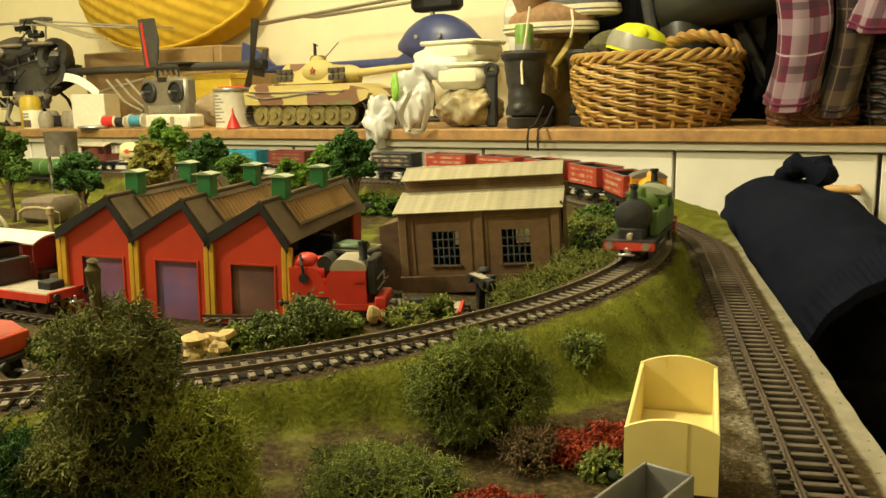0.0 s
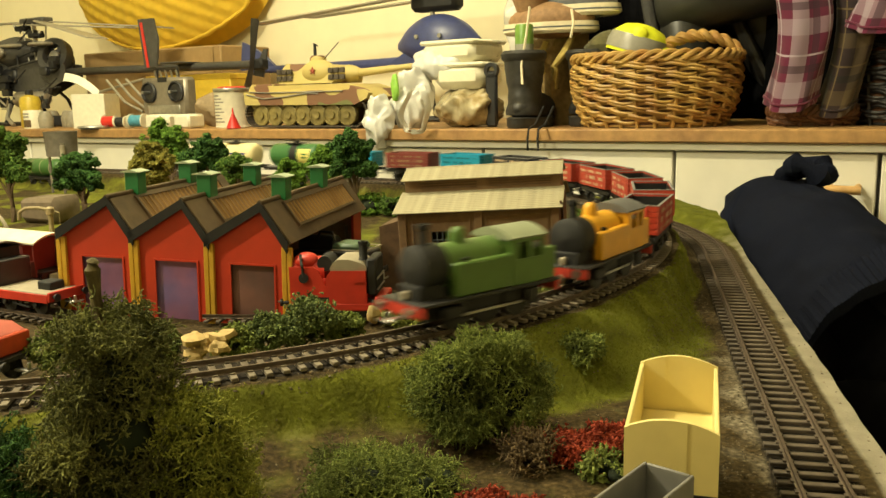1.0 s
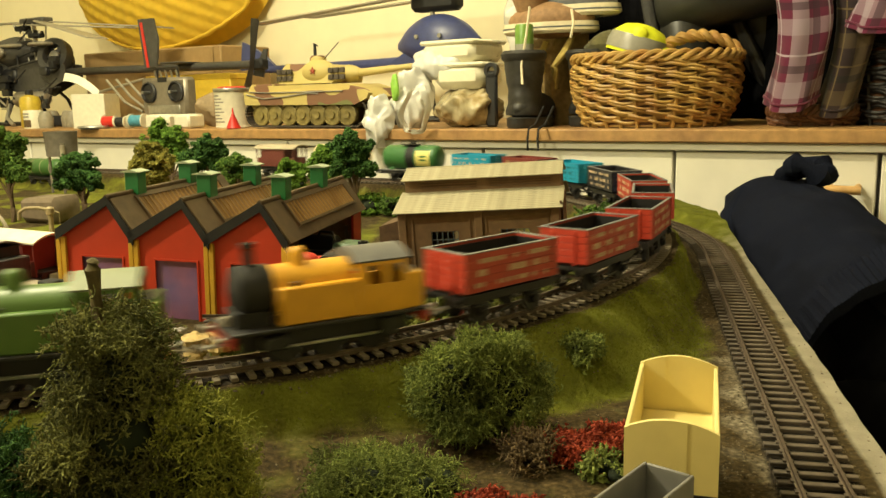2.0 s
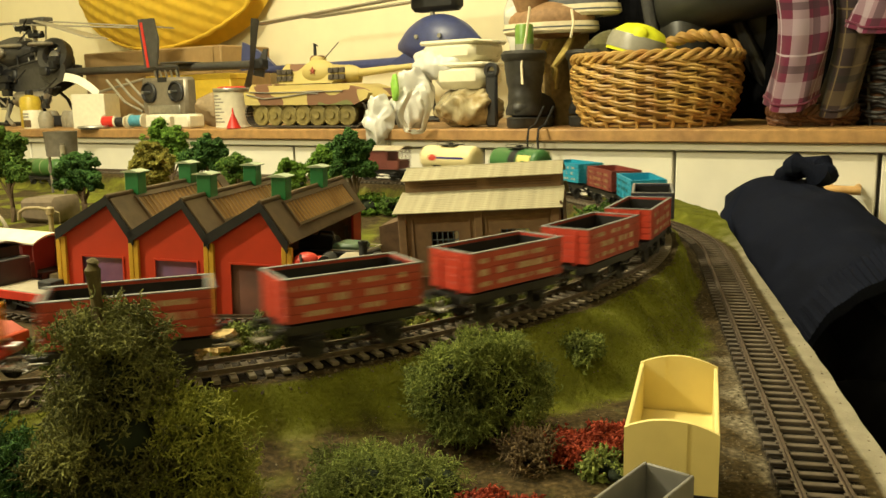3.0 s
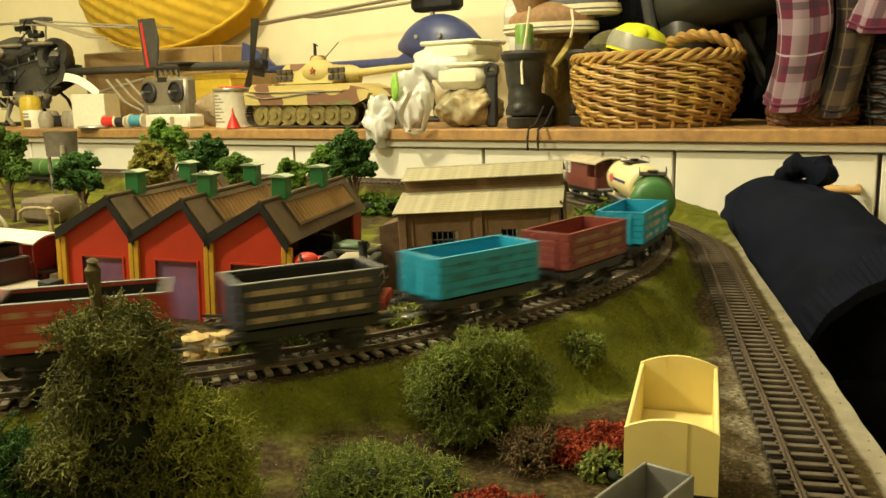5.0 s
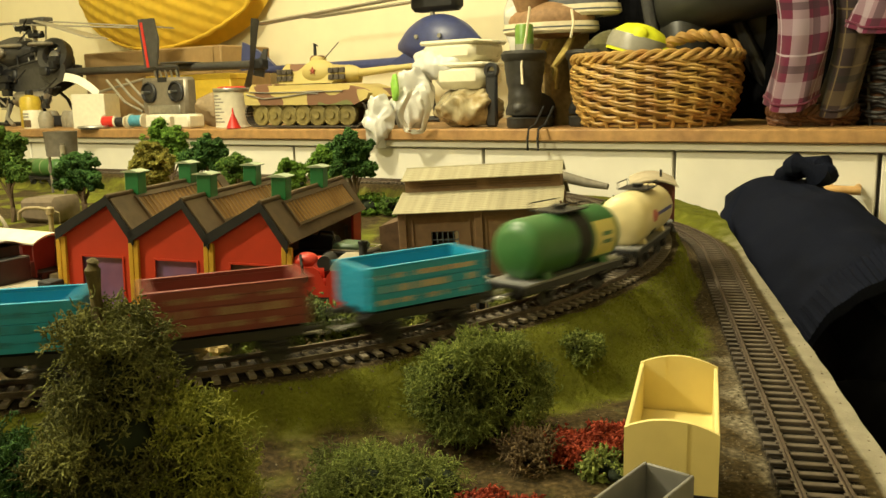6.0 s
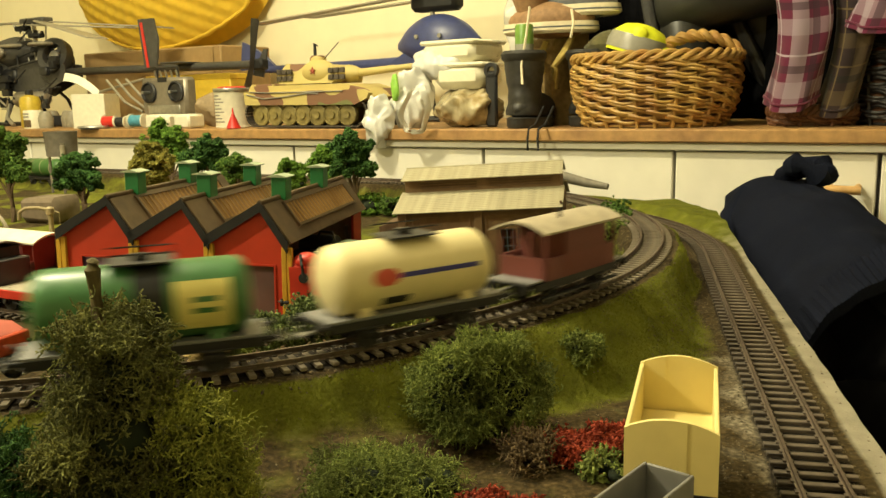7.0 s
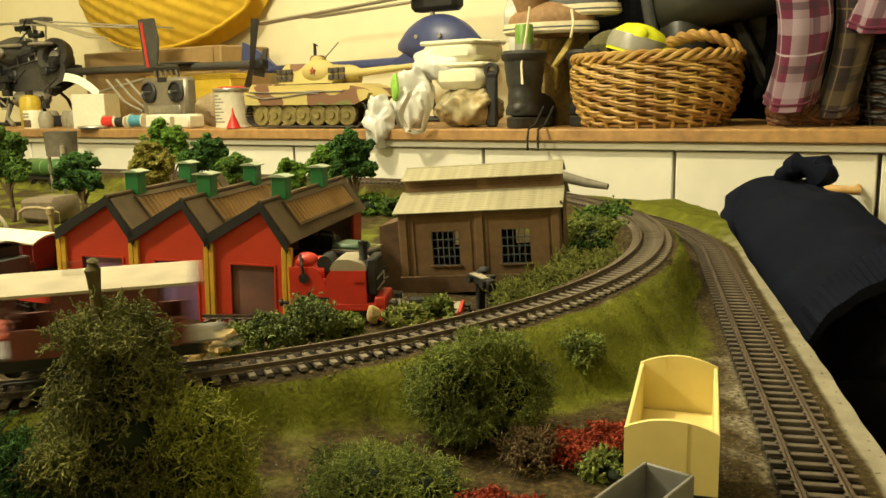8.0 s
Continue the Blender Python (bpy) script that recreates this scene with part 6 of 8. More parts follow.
# hi-vis cap with a reflective band
t = on_bench("cap", 0.372, 0.085, "bright hi-vis yellow cap with a grey reflective band", "cap", BT + 0.098, 12)
part("crown", Mesh().lathe([(0.043, 0), (0.044, 0.012), (0.040, 0.026), (0.028, 0.038), (0.012, 0.043), (0, 0.044)], 28, pose(-0.004, 0, 0, 0, 18, 0)), M_HIVIS, t)
part("band", Mesh().lathe([(0.0445, 0.004), (0.0446, 0.014), (0.0415, 0.026)], 28, pose(-0.004, 0, 0, 0, 18, 0)), M_REFLECT, t, "grey reflective band")
part("peak", Mesh().surf(lambda u, v: (0.018 + 0.045 * v * math.sin(math.pi * u) ** 0.5 + 0.01, -0.03 + 0.06 * u, 0.012 - 0.02 * v + 0.006 * math.sin(math.pi * u)), 12, 6), M_HIVIS, t)
part("badge", Mesh().ball((0.004, -0.036, 0.026), 0.0125, 12, None, (1, 0.5, 1)), M_HIVIS, t)


def welly(a, d, z, turn, tilt, label):
    """A rubber boot lying on its side."""
    t = thing("rubber_boot", Matrix.Translation(bench(a, d, z)) @ pose(0, 0, 0, 0, tilt, BENCH_TURN + turn), label, "boot", "rubber boots")
    prof = [(0.0, 0.0), (0.040, 0.0), (0.046, 0.01), (0.044, 0.06), (0.05, 0.16), (0.054, 0.2), (0.052, 0.2), (0.046, 0.16), (0.040, 0.06)]
    part("shaft", Mesh().lathe(prof, 24), M_RUBBER, t)
    part("foot", Mesh().ball((0.06, 0, 0.022), 0.05, 20, None, (1.6, 0.85, 0.75)), M_RUBBER, t)
    part("sole", Mesh().box((0.05, 0, -0.014), (0.2, 0.075, 0.018), 0.006), M_SOLE, t)
    return t


welly(0.36, 0.18, BT + 0.165, -10, 78, "black rubber boot lying over the basket")
welly(0.28, 0.22, BT + 0.19, 20, 62, "black rubber boot leaning behind the basket")


def ankle_boot(a, d, turn, label, bottle=False):
    t = on_bench("work_boot", a, d, label, "boot", BT, turn, "work boots")

    def shaft(u, v):
        th = 2 * math.pi * u
        z = 0.022 + 0.10 * v
        rx = 0.0265 - 0.004 * math.sin(math.pi * min(v * 1.3, 1)) + 0.003 * v
        ry = 0.029 - 0.004 * math.sin(math.pi * v) + 0.006 * v
        w = 1 + 0.05 * math.sin(z * 260) * (1 - v) + 0.04 * noise.noise(Vector((math.cos(th), math.sin(th), z * 30)))
        return (rx * w * math.cos(th), ry * w * math.sin(th) + 0.004 * v, z)
    part("shaft", Mesh().surf(shaft, 28, 14, None, True), M_LEATHER, t)
    part("collar", Mesh().lathe([(0.028, 0.112), (0.0325, 0.117), (0.0335, 0.126), (0.030, 0.131), (0.026, 0.126), (0.024, 0.112)], 28), M_LEATHER, t)
    part("foot", Mesh().ball((0.0, 0.035, 0.034), 0.028, 22, None, (1.0, 2.4, 1.0), 0.06, 40), M_LEATHER, t)
    part("welt", Mesh().ball((0.0, 0.030, 0.0165), 0.0305, 26, None, (1.0, 2.2, 0.14)), M_SOLE, t)
    part("sole", Mesh().lathe([(0, 0), (0.0285, 0), (0.030, 0.004), (0.030, 0.016), (0, 0.016)], 28, pose(0, 0.028, 0) @ Matrix.Diagonal((1, 2.1, 1, 1))), M_SOLE, t)
    t.scale = (1, 1, 0.84)
    part("inner", Mesh().lathe([(0.0, 0.06), (0.022, 0.06), (0.024, 0.12)], 20), M_DARK, t)
    return t


ankle_boot(0.527, 0.04, 4, "worn black leather work boot standing on the bench")
ankle_boot(0.452, 0.10, -14, "black leather work boot in the shade of the basket")
t = on_bench("bottle", 0.532, 0.052, "clear bottle with a green top standing in the boot", "bottle", BT + 0.062)
part("body", Mesh().lathe([(0, 0), (0.013, 0), (0.0135, 0.058), (0.0135, 0.06)], 20), mat("bottle_grey", (0.3, 0.3, 0.26), 0.25, vary=0.1), t)
part("cap", Mesh().lathe([(0.0136, 0.058), (0.0136, 0.083), (0.012, 0.086), (0, 0.086)], 20), mat("bottle_green", (0.16, 0.3, 0.05), 0.35, vary=0.1), t, "green bottle top")
# laces over the edge
for k, a in enumerate((0.492, 0.477)):
    pts = [bench(a, 0.03, BT + 0.03), bench(a, 0.0, BT + 0.006), bench(a - 0.001, -0.024, BT + 0.001), bench(a, -0.0255, BT - 0.012), bench(a - 0.0012 * k, -0.0255, BT - 0.0285)]
    piece("boot_lace", Mesh().tube(pts, 0.0016, 6), M_DARK, "black boot lace hanging over the bench's edge", "lace", "boot laces")

# canvas bag under the shoes
M_KHAKI = mat("khaki_bag", (0.4, 0.28, 0.11), 0.85, vary=0.3, grain=120, patch=25, second=(0.26, 0.18, 0.08))
t = thing("canvas_bag", Matrix.Translation(bench(0.525, 0.17, BT + 0.075)), "crumpled tan bag with yellow straps behind the boots", "bag")
part("body", Mesh().ball((0, 0, 0), 0.08, 40, None, (0.75, 0.7, 1.05), 0.5, 26), M_KHAKI, t)
M_STRAP = mat("strap_yellow", (0.5, 0.38, 0.1), 0.7, vary=0.2)
part("strap", Mesh().tube([(0.012, -0.066, 0.062), (-0.004, -0.078, 0.034), (-0.020, -0.079, 0.012), (-0.014, -0.074, -0.02)], [0.004, 0.006, 0.006, 0.004], 8), M_STRAP, t, "folded yellow strap")
part("strap", Mesh().tube([(-0.030, -0.062, 0.050), (-0.040, -0.066, 0.024), (-0.034, -0.068, 0.002)], [0.004, 0.007, 0.004], 8), M_STRAP, t, "folded yellow strap")
M_SHOE = mat("shoe_tan", (0.3, 0.17, 0.08), 0.7, vary=0.25, grain=140)
M_SHOE_GREY = mat("shoe_grey", (0.12, 0.13, 0.14), 0.7, vary=0.2, grain=140)
M_RIM = mat("shoe_sole_white", (0.72, 0.64, 0.45), 0.6, vary=0.12)


def shoe(a, d, z, turn, upper_mat, label):
    t = on_bench("shoe", a, d, label, "shoe", z, turn, "pair of shoes")
    part("sole", Mesh().lathe([(0, 0), (0.034, 0), (0.037, 0.004), (0.036, 0.016), (0, 0.016)], 30, Matrix.Diagonal((2.0, 1, 1, 1))), M_RIM, t, "pale rubber sole")
    part("stripe", Mesh().lathe([(0.0372, 0.0075), (0.0372, 0.0095)], 30, Matrix.Diagonal((2.0, 1, 1, 1))), M_SHOE_GREY, t)
    part("upper", Mesh().ball((0.002, 0, 0.020), 0.036, 24, None, (1.85, 0.9, 0.75), 0.05, 40), upper_mat, t)
    part("collar", Mesh().lathe([(0.02, 0.03), (0.028, 0.05), (0.031, 0.062), (0.028, 0.064), (0.024, 0.05)], 22, pose(-0.03, 0, 0)), upper_mat, t)
    return t


shoe(0.515, 0.11, BT + 0.136, 8, M_SHOE, "tan canvas shoe with a pale rubber sole")
shoe(0.485, 0.13, BT + 0.160, -4, M_SHOE_GREY, "grey canvas shoe with a pale rubber sole")
pts = [bench(0.513, 0.03, BT + 0.17), bench(0.515, 0.022, BT + 0.13), bench(0.518, 0.012, BT + 0.09), bench(0.514, 0.006, BT + 0.062)]
piece("shoe_lace", Mesh().tube(pts, 0.0019, 6), M_RIM, "white shoe lace hanging down", "lace")
pts = [bench(0.462, 0.06, BT + 0.165), bench(0.455, 0.05, BT + 0.145), bench(0.457, 0.045, BT + 0.125)]
piece("shoe_lace", Mesh().tube(pts, 0.0019, 6), M_RIM, "white shoe lace hanging down", "lace")

# plastic bag with tubs
M_TUB = mat("tub_white", (0.82, 0.78, 0.6), 0.3, vary=0.05)
M_FILM = mat("bag_film", (0.9, 0.9, 0.86), 0.22, vary=0.06, grain=40, patch=22, bump=0.5, depth=0.003, through_light=0.3)


def tub(a, d, z, w, dp, h, turn, label):
    t = on_bench("plastic_tub", a, d, label, "tub", z, turn, "white tubs")
    part("body", Mesh().box((0, 0, h / 2), (w, dp, h), h * 0.3), M_TUB, t)
    part("lid", Mesh().box((0, 0, h - 0.003), (w * 1.03, dp * 1.03, 0.007), 0.003), M_TUB, t)


tub(0.645, 0.09, BT + 0.058, 0.085, 0.085, 0.040, 3, "milky white plastic tub in the bag")
tub(0.660, 0.10, BT + 0.0985, 0.100, 0.095, 0.034, -6, "white plastic tub stacked on another")


def crumple(name, a, d, z, r, sq, lump, grain, material, label, n=90):
    b = Mesh().ball((0, 0, 0), r, n, None, sq)
    vs = []
    for p in b.v:
        q = Vector(p)
        k = 1.0
        for o, w in ((1.0, 0.8), (1.9, 0.4)):
            k += lump * w * (0.42 - 1.5 * abs(noise.noise(q * grain * o + Vector((o, 0, 0)))))
        vs.append((q.x * k, q.y * k, max(q.z * k, -r * sq[2])))
    b.v = vs
    return piece(name, b, material, label, "plastic bag", m=Matrix.Translation(bench(a, d, z)) @ pose(0, 0, 0, 0, 0, BENCH_TURN), smooth=70)


M_CLEAR = mat("clear_bag", (0.5, 0.43, 0.26), 0.12, vary=0.4, grain=30, patch=40, second=(0.28, 0.2, 0.08), coat=0.8, bump=0.25, depth=0.002)
crumple("clear_bag", 0.638, 0.075, BT + 0.030, 0.052, (1.0, 0.9, 0.58), 0.35, 30, M_CLEAR, "clear plastic bag of small parts under the tubs")
crumple("carrier_bag", 0.722, 0.045, BT + 0.040, 0.048, (0.62, 0.7, 1.0), 0.5, 28, M_FILM, "crumpled white and green carrier bag")
crumple("carrier_bag", 0.757, 0.0, BT + 0.010, 0.032, (0.72, 0.7, 1.25), 0.5, 34, M_FILM, "crumpled bag corner hanging over the bench")
crumple("carrier_bag", 0.690, 0.07, BT + 0.098, 0.034, (1.3, 0.8, 0.75), 0.4, 30, M_FILM, "white carrier bag pulled over the tubs")
def loop(u, v):
    a = 2 * math.pi * u
    r = 1 + 0.10 * noise.noise(Vector((math.cos(a) * 2, math.sin(a) * 2, v)))
    return (0.023 * r * math.cos(a) * (1 - 0.25 * math.sin(a)), -0.004 + 0.012 * v + 0.003 * math.sin(5 * a), 0.034 * r * math.sin(a) * (1 + 0.1 * v))


b = Mesh().surf(loop, 48, 3, None, True)
b.surf(lambda u, v: tuple(k * 0.9 if i != 1 else k for i, k in enumerate(loop(1 - u, v))), 48, 3, None, True)
piece("bag_handle", b, M_FILM, "white carrier bag handle loop hanging open", "bag handle", m=Matrix.Translation(bench(0.680, -0.018, BT + 0.029)) @ pose(0, 0, 0, 0, 14, BENCH_TURN))
crumple("green_print", 0.728, 0.004, BT + 0.062, 0.013, (0.6, 0.3, 1.5), 0.5, 60, mat("print_green", (0.3, 0.6, 0.08), 0.4), "bright green printed patch of the carrier bag", 20)
crumple("hanging_bag", 0.585, 0.2, BT + 0.175, 0.055, (0.75, 0.6, 1.3), 0.5, 24, M_FILM, "crumpled clear white bag hanging behind")
t = on_bench("spanner", 0.590, 0.06, "black plastic tool with a hole standing upright", "tool")
part("blade", Mesh().box((0, 0, 0.042), (0.020, 0.008, 0.084), 0.004), M_BLACK, t)
part("head", Mesh().lathe([(0.006, -0.004), (0.0115, -0.004), (0.0115, 0.004), (0.006, 0.004), (0.006, -0.004)], 20, pose(0, 0, 0.085, 90)), M_BLACK, t)


# ---- model tank ----
def camo():
    m = mat("camouflage", (0.52, 0.40, 0.15), 0.6, vary=0.15, grain=80, patch=15)
    nt = m.node_tree
    n, li = nt.nodes, nt.links
    co, tx = n.new("ShaderNodeTexCoord"), n.new("ShaderNodeTexNoise")
    tx.inputs["Scale"].default_value, tx.inputs["Detail"].default_value = 17, 0
    li.new(co.outputs["Object"], tx.inputs["Vector"])
    rp = n.new("ShaderNodeValToRGB")
    rp.color_ramp.interpolation = "CONSTANT"
    e = rp.color_ramp.elements
    e[0].position, e[0].color = 0, (0.5, 0.4, 0.14, 1)
    e[1].position, e[1].color = 0.56, (0.2, 0.10, 0.055, 1)
    x = e.new(0.70)
    x.color = (0.16, 0.17, 0.06, 1)
    li.new(tx.outputs["Fac"], rp.inputs[0])
    li.new(rp.outputs[0], n["Principled BSDF"].inputs["Base Color"])
    return m


M_CAMO = camo()
M_TRACK = mat("tank_track", (0.07, 0.055, 0.04), 0.7, vary=0.3, grain=90)
M_ROADW = mat("road_wheel", (0.24, 0.19, 0.06), 0.6, vary=0.3)


def model_tank():
    t = on_bench("model_tank", 0.912, 0.07, "large model tank in sand, brown and green camouflage", "model tank")
    L = 0.272
    hull = [(-L / 2, 0.052), (-L / 2 + 0.012, 0.034), (L / 2 - 0.04, 0.034), (L / 2 - 0.004, 0.050), (L / 2 - 0.02, 0.060), (L / 2 - 0.06, 0.072), (-L / 2 + 0.008, 0.072)]
    part("hull", Mesh().prism(hull, -0.05, 0.05), M_CAMO, t)
    for sg in (-1, 1):
        sk = [(-L / 2 + 0.004, 0.040), (L / 2 - 0.034, 0.038), (L / 2 - 0.01, 0.048), (L / 2 - 0.006, 0.056), (L / 2 - 0.02, 0.062), (-L / 2 + 0.002, 0.062)]
        part("skirt", Mesh().prism(sk, sg * 0.055 - 0.006, sg * 0.055 + 0.006), M_CAMO, t)
        tr = Mesh()
        path = []
        for i in range(61):
            u = i / 60
            path.append((-0.118 + 0.222 * u, 0.0035))
        for i in range(1, 12):
            a = -math.pi / 2 + math.pi * i / 12
            path.append((0.104 + 0.018 * math.cos(a), 0.026 + 0.02 * math.sin(a)))
        path += [(0.104 - 0.222 * i / 30, 0.045) for i in range(31)]
        for i in range(1, 12):
            a = math.pi / 2 + math.pi * i / 12
            path.append((-0.118 + 0.016 * math.cos(a), 0.0245 + 0.02 * math.sin(a)))
        for i in range(0, len(path), 1):
            x, z = path[i]
            x1, z1 = path[(i + 1) % len(path)]
            tr.box((0, 0, 0), (0.0042, 0.024, 0.003), 0, pose(x, sg * 0.046, z, 0, -math.degrees(math.atan2(z1 - z, x1 - x)), 0))
        part("track", tr, M_TRACK, t, "dark linked track")
        for i in range(7):
            b = Mesh().lathe([(0, -0.004), (0.006, -0.005), (0.006, -0.002), (0.0155, -0.0015), (0.0165, -0.004), (0.018, -0.003), (0.018, 0.004), (0, 0.004)], 22, pose(-0.100 + i * 0.0305, sg * 0.054, 0.0225, 90 * sg))
            w = part("road_wheel", b, M_ROADW, t)
    part("deck_plate", Mesh().box((-0.11, 0, 0.073), (0.05, 0.08, 0.004), 0.001), M_CAMO, t)
    tur = [(-0.07, 0.074), (0.045, 0.074), (0.052, 0.090), (0.036, 0.104), (-0.06, 0.108), (-0.074, 0.092)]
    b = Mesh()
    vs = [(x, -0.042 + 0.012 * (z - 0.074) / 0.034, z) for x, z in tur] + [(x, 0.042 - 0.012 * (z - 0.074) / 0.034, z) for x, z in tur]
    n = len(tur)
    b.add(vs, [tuple(range(n)), tuple(range(n, 2 * n))[::-1]] + [((i + 1) % n, i, n + i, n + (i + 1) % n) for i in range(n)])
    tu = part("turret", b, M_CAMO, t)
    for x in (-0.056, 0.054):
        for k in range(2):
            for j in range(3):
                part("spare_link", Mesh().box((x + (j - 1) * 0.0115, -0.0415, 0.083 + k * 0.011), (0.010, 0.005, 0.0085), 0.001), M_TRACK, t)
    part("cupola", Mesh().lathe([(0.014, 0), (0.014, 0.010), (0.011, 0.014), (0, 0.014)], 20, pose(-0.006, -0.012, 0.106)), M_CAMO, t)
    part("turret_bulge", Mesh().ball((0.006, -0.026, 0.092), 0.027, 20, None, (1.25, 0.72, 0.78)), M_CAMO, t)
    star = [((0.0068 if i % 2 == 0 else 0.0028) * math.sin(math.pi * i / 5), (0.0068 if i % 2 == 0 else 0.0028) * math.cos(math.pi * i / 5)) for i in range(10)][::-1]
    part("star_mark", Mesh().prism([(0.008 + x, 0.094 + z) for x, z in star], -0.0472, -0.0450), mat("star_red", (0.32, 0.07, 0.04), 0.6), t, "faded red star mark")
    part("hatch_gun", Mesh().tube([(-0.010, -0.014, 0.119), (-0.010, -0.014, 0.140), (-0.004, -0.014, 0.136)], [0.003, 0.003, 0.0015], 8), M_BLACK, t)
    part("antenna", Mesh().tube([(0.006, -0.014, 0.112), (0.040, -0.014, 0.140)], 0.0008, 5), M_BLACK, t)
    part("gun_mantlet", Mesh().lathe([(0.015, 0), (0.013, 0.012), (0.009, 0.022), (0.0075, 0.024)], 18, pose(0.048, 0, 0.089, 0, 90, 0)), M_CAMO, t)
    part("gun_barrel", Mesh().lathe([(0.0065, 0), (0.0058, 0.07), (0.0048, 0.072), (0.0042, 0.14), (0.0062, 0.142), (0.0062, 0.158), (0.003, 0.158)], 14, pose(0.070, 0, 0.0895, 0, 86, 0)), M_CAMO, t)
    b = Mesh()
    b.tube([(-0.126, -0.062, 0.058), (-0.09, -0.062, 0.050), (-0.05, -0.062, 0.052), (0.01, -0.062, 0.058), (0.03, -0.062, 0.057)], 0.0013, 6)
    b.tube([(-0.12, -0.062, 0.062), (-0.08, -0.062, 0.060), (0.08, -0.062, 0.060)], 0.0011, 6)
    part("tow_cable", b, M_STEEL, t, "thin silver tow cable")


model_tank()

# ---- small things ----
M_TIN = mat("tin_white", (0.74, 0.7, 0.56), 0.35, vary=0.08)
M_REDP = mat("red_plastic", (0.6, 0.03, 0.02), 0.4, vary=0.1)
M_INK = mat("print_grey", (0.25, 0.23, 0.2), 0.6)
t = on_bench("paint_tin", 1.118, 0.055, "white paint tin with printed label and red lid", "paint tin")
part("body", Mesh().lathe([(0, 0), (0.0315, 0), (0.0325, 0.002), (0.0315, 0.003), (0.0315, 0.066), (0.0325, 0.068), (0.031, 0.070), (0.026, 0.068), (0, 0.068)], 30), M_TIN, t)
part("lid", Mesh().lathe([(0, 0.068), (0.024, 0.068), (0.026, 0.072), (0.022, 0.074), (0, 0.074)], 26), M_REDP, t, "red lid")
part("rim", Mesh().lathe([(0.0325, 0.064), (0.0335, 0.067), (0.0325, 0.071)], 30), M_STEEL, t)
for k in range(9):
    z = 0.010 + k * 0.0058
    part("print_bar", Mesh().surf(lambda u, v: (0.0318 * math.cos(radians(-150 + (75 - 9 * (k % 3)) * u)), 0.0318 * math.sin(radians(-150 + (75 - 9 * (k % 3)) * u)), z + 0.0022 * v), 10, 1), M_INK, t)
part("print_patch", Mesh().surf(lambda u, v: (0.0319 * math.cos(radians(-168 + 16 * u)), 0.0319 * math.sin(radians(-168 + 16 * u)), 0.010 + 0.018 * v), 4, 1), M_REDP, t, "small red printed patch")
piece("funnel", Mesh().lathe([(0.0125, 0), (0.013, 0.001), (0.002, 0.026), (0.001, 0.036), (0.0006, 0.026), (0.0118, 0.0015)], 20), M_REDP, "small red cone-shaped plastic funnel", "funnel", m=Matrix.Translation(bench(1.077, 0.012, BT)))
M_YBOT = mat("bottle_yellow", (0.55, 0.4, 0.04), 0.4, vary=0.12)
t = on_bench("glue_bottle", 1.705, 0.05, "yellow plastic bottle with a dark cap", "bottle")
part("body", Mesh().lathe([(0, 0), (0.020, 0), (0.0215, 0.003), (0.0215, 0.058), (0.018, 0.066), (0.008, 0.070)], 24), M_YBOT, t)
part("cap", Mesh().lathe([(0.0085, 0.069), (0.0085, 0.080), (0, 0.081)], 16), M_BLACK, t)
t = on_bench("small_tin", 1.655, 0.02, "small white tin with a dark printed label", "tin")
part("body", Mesh().lathe([(0, 0), (0.019, 0), (0.019, 0.036), (0.018, 0.038), (0, 0.038)], 24), M_TIN, t)
part("label", Mesh().surf(lambda u, v: (0.0193 * math.cos(radians(-140 + 90 * u)), 0.0193 * math.sin(radians(-140 + 90 * u)), 0.003 + 0.015 * v), 10, 1), mat("label_dark", (0.16, 0.1, 0.05), 0.5), t)
for k in range(2):
    part("print_bar", Mesh().surf(lambda u, v: (0.0194 * math.cos(radians(-130 + 70 * u)), 0.0194 * math.sin(radians(-130 + 70 * u)), 0.023 + 0.006 * k + 0.003 * v), 8, 1), M_INK, t)
t = on_bench("white_carton", 1.495, 0.055, "white open carton with a card leaning in it", "carton", BT, 24)
for x, y, sx, sy in ((0, -0.032, 0.068, 0.0015), (0, 0.032, 0.068, 0.0015), (-0.034, 0, 0.0015, 0.063), (0.034, 0, 0.0015, 0.063)):
    part("side", Mesh().box((x, y, 0.034), (sx, sy, 0.068)), M_TIN, t)
part("bottom", Mesh().box((0, 0, 0.001), (0.066, 0.062, 0.002)), M_TIN, t)
part("card", Mesh().surf(lambda u, v: (-0.055 + 0.07 * u, -0.02 + 0.01 * v, 0.095 - 0.036 * u ** 2 + 0.016 * v), 10, 3), M_TIN, t, "pale curled card")
for a, d, r, l, m, lab in ((1.425, 0.03, 0.013, 0.03, M_REDP, "red thread spool lying on the bench"), (1.385, 0.025, 0.012, 0.022, M_DARK, "dark spool lying on the bench"), (1.345, 0.03, 0.014, 0.03, mat("blue_plastic", (0.08, 0.3, 0.42), 0.4), "blue plastic spool on the bench")):
    t = on_bench("spool", a, d, lab, "spool", BT, 14, "spools")
    part("reel", Mesh().cyl((-l / 2, 0, r), (l / 2, 0, r), r * 0.8, n=18), m, t)
    for x in (-l / 2, l / 2):
        part("flange", Mesh().cyl((x - 0.001, 0, r), (x + 0.001, 0, r), r, n=18), M_TIN, t)
for a, w in ((1.27, 0.058), (1.205, 0.038)):
    b = Mesh().box((0, 0, 0.013), (w, 0.045, 0.026), 0.004)
    piece("foam_block", b, M_TIN, "pale cream foam block", "foam block", "foam blocks", m=Matrix.Translation(bench(a, 0.03, BT)) @ pose(0, 0, 0, 0, 0, BENCH_TURN + 6))


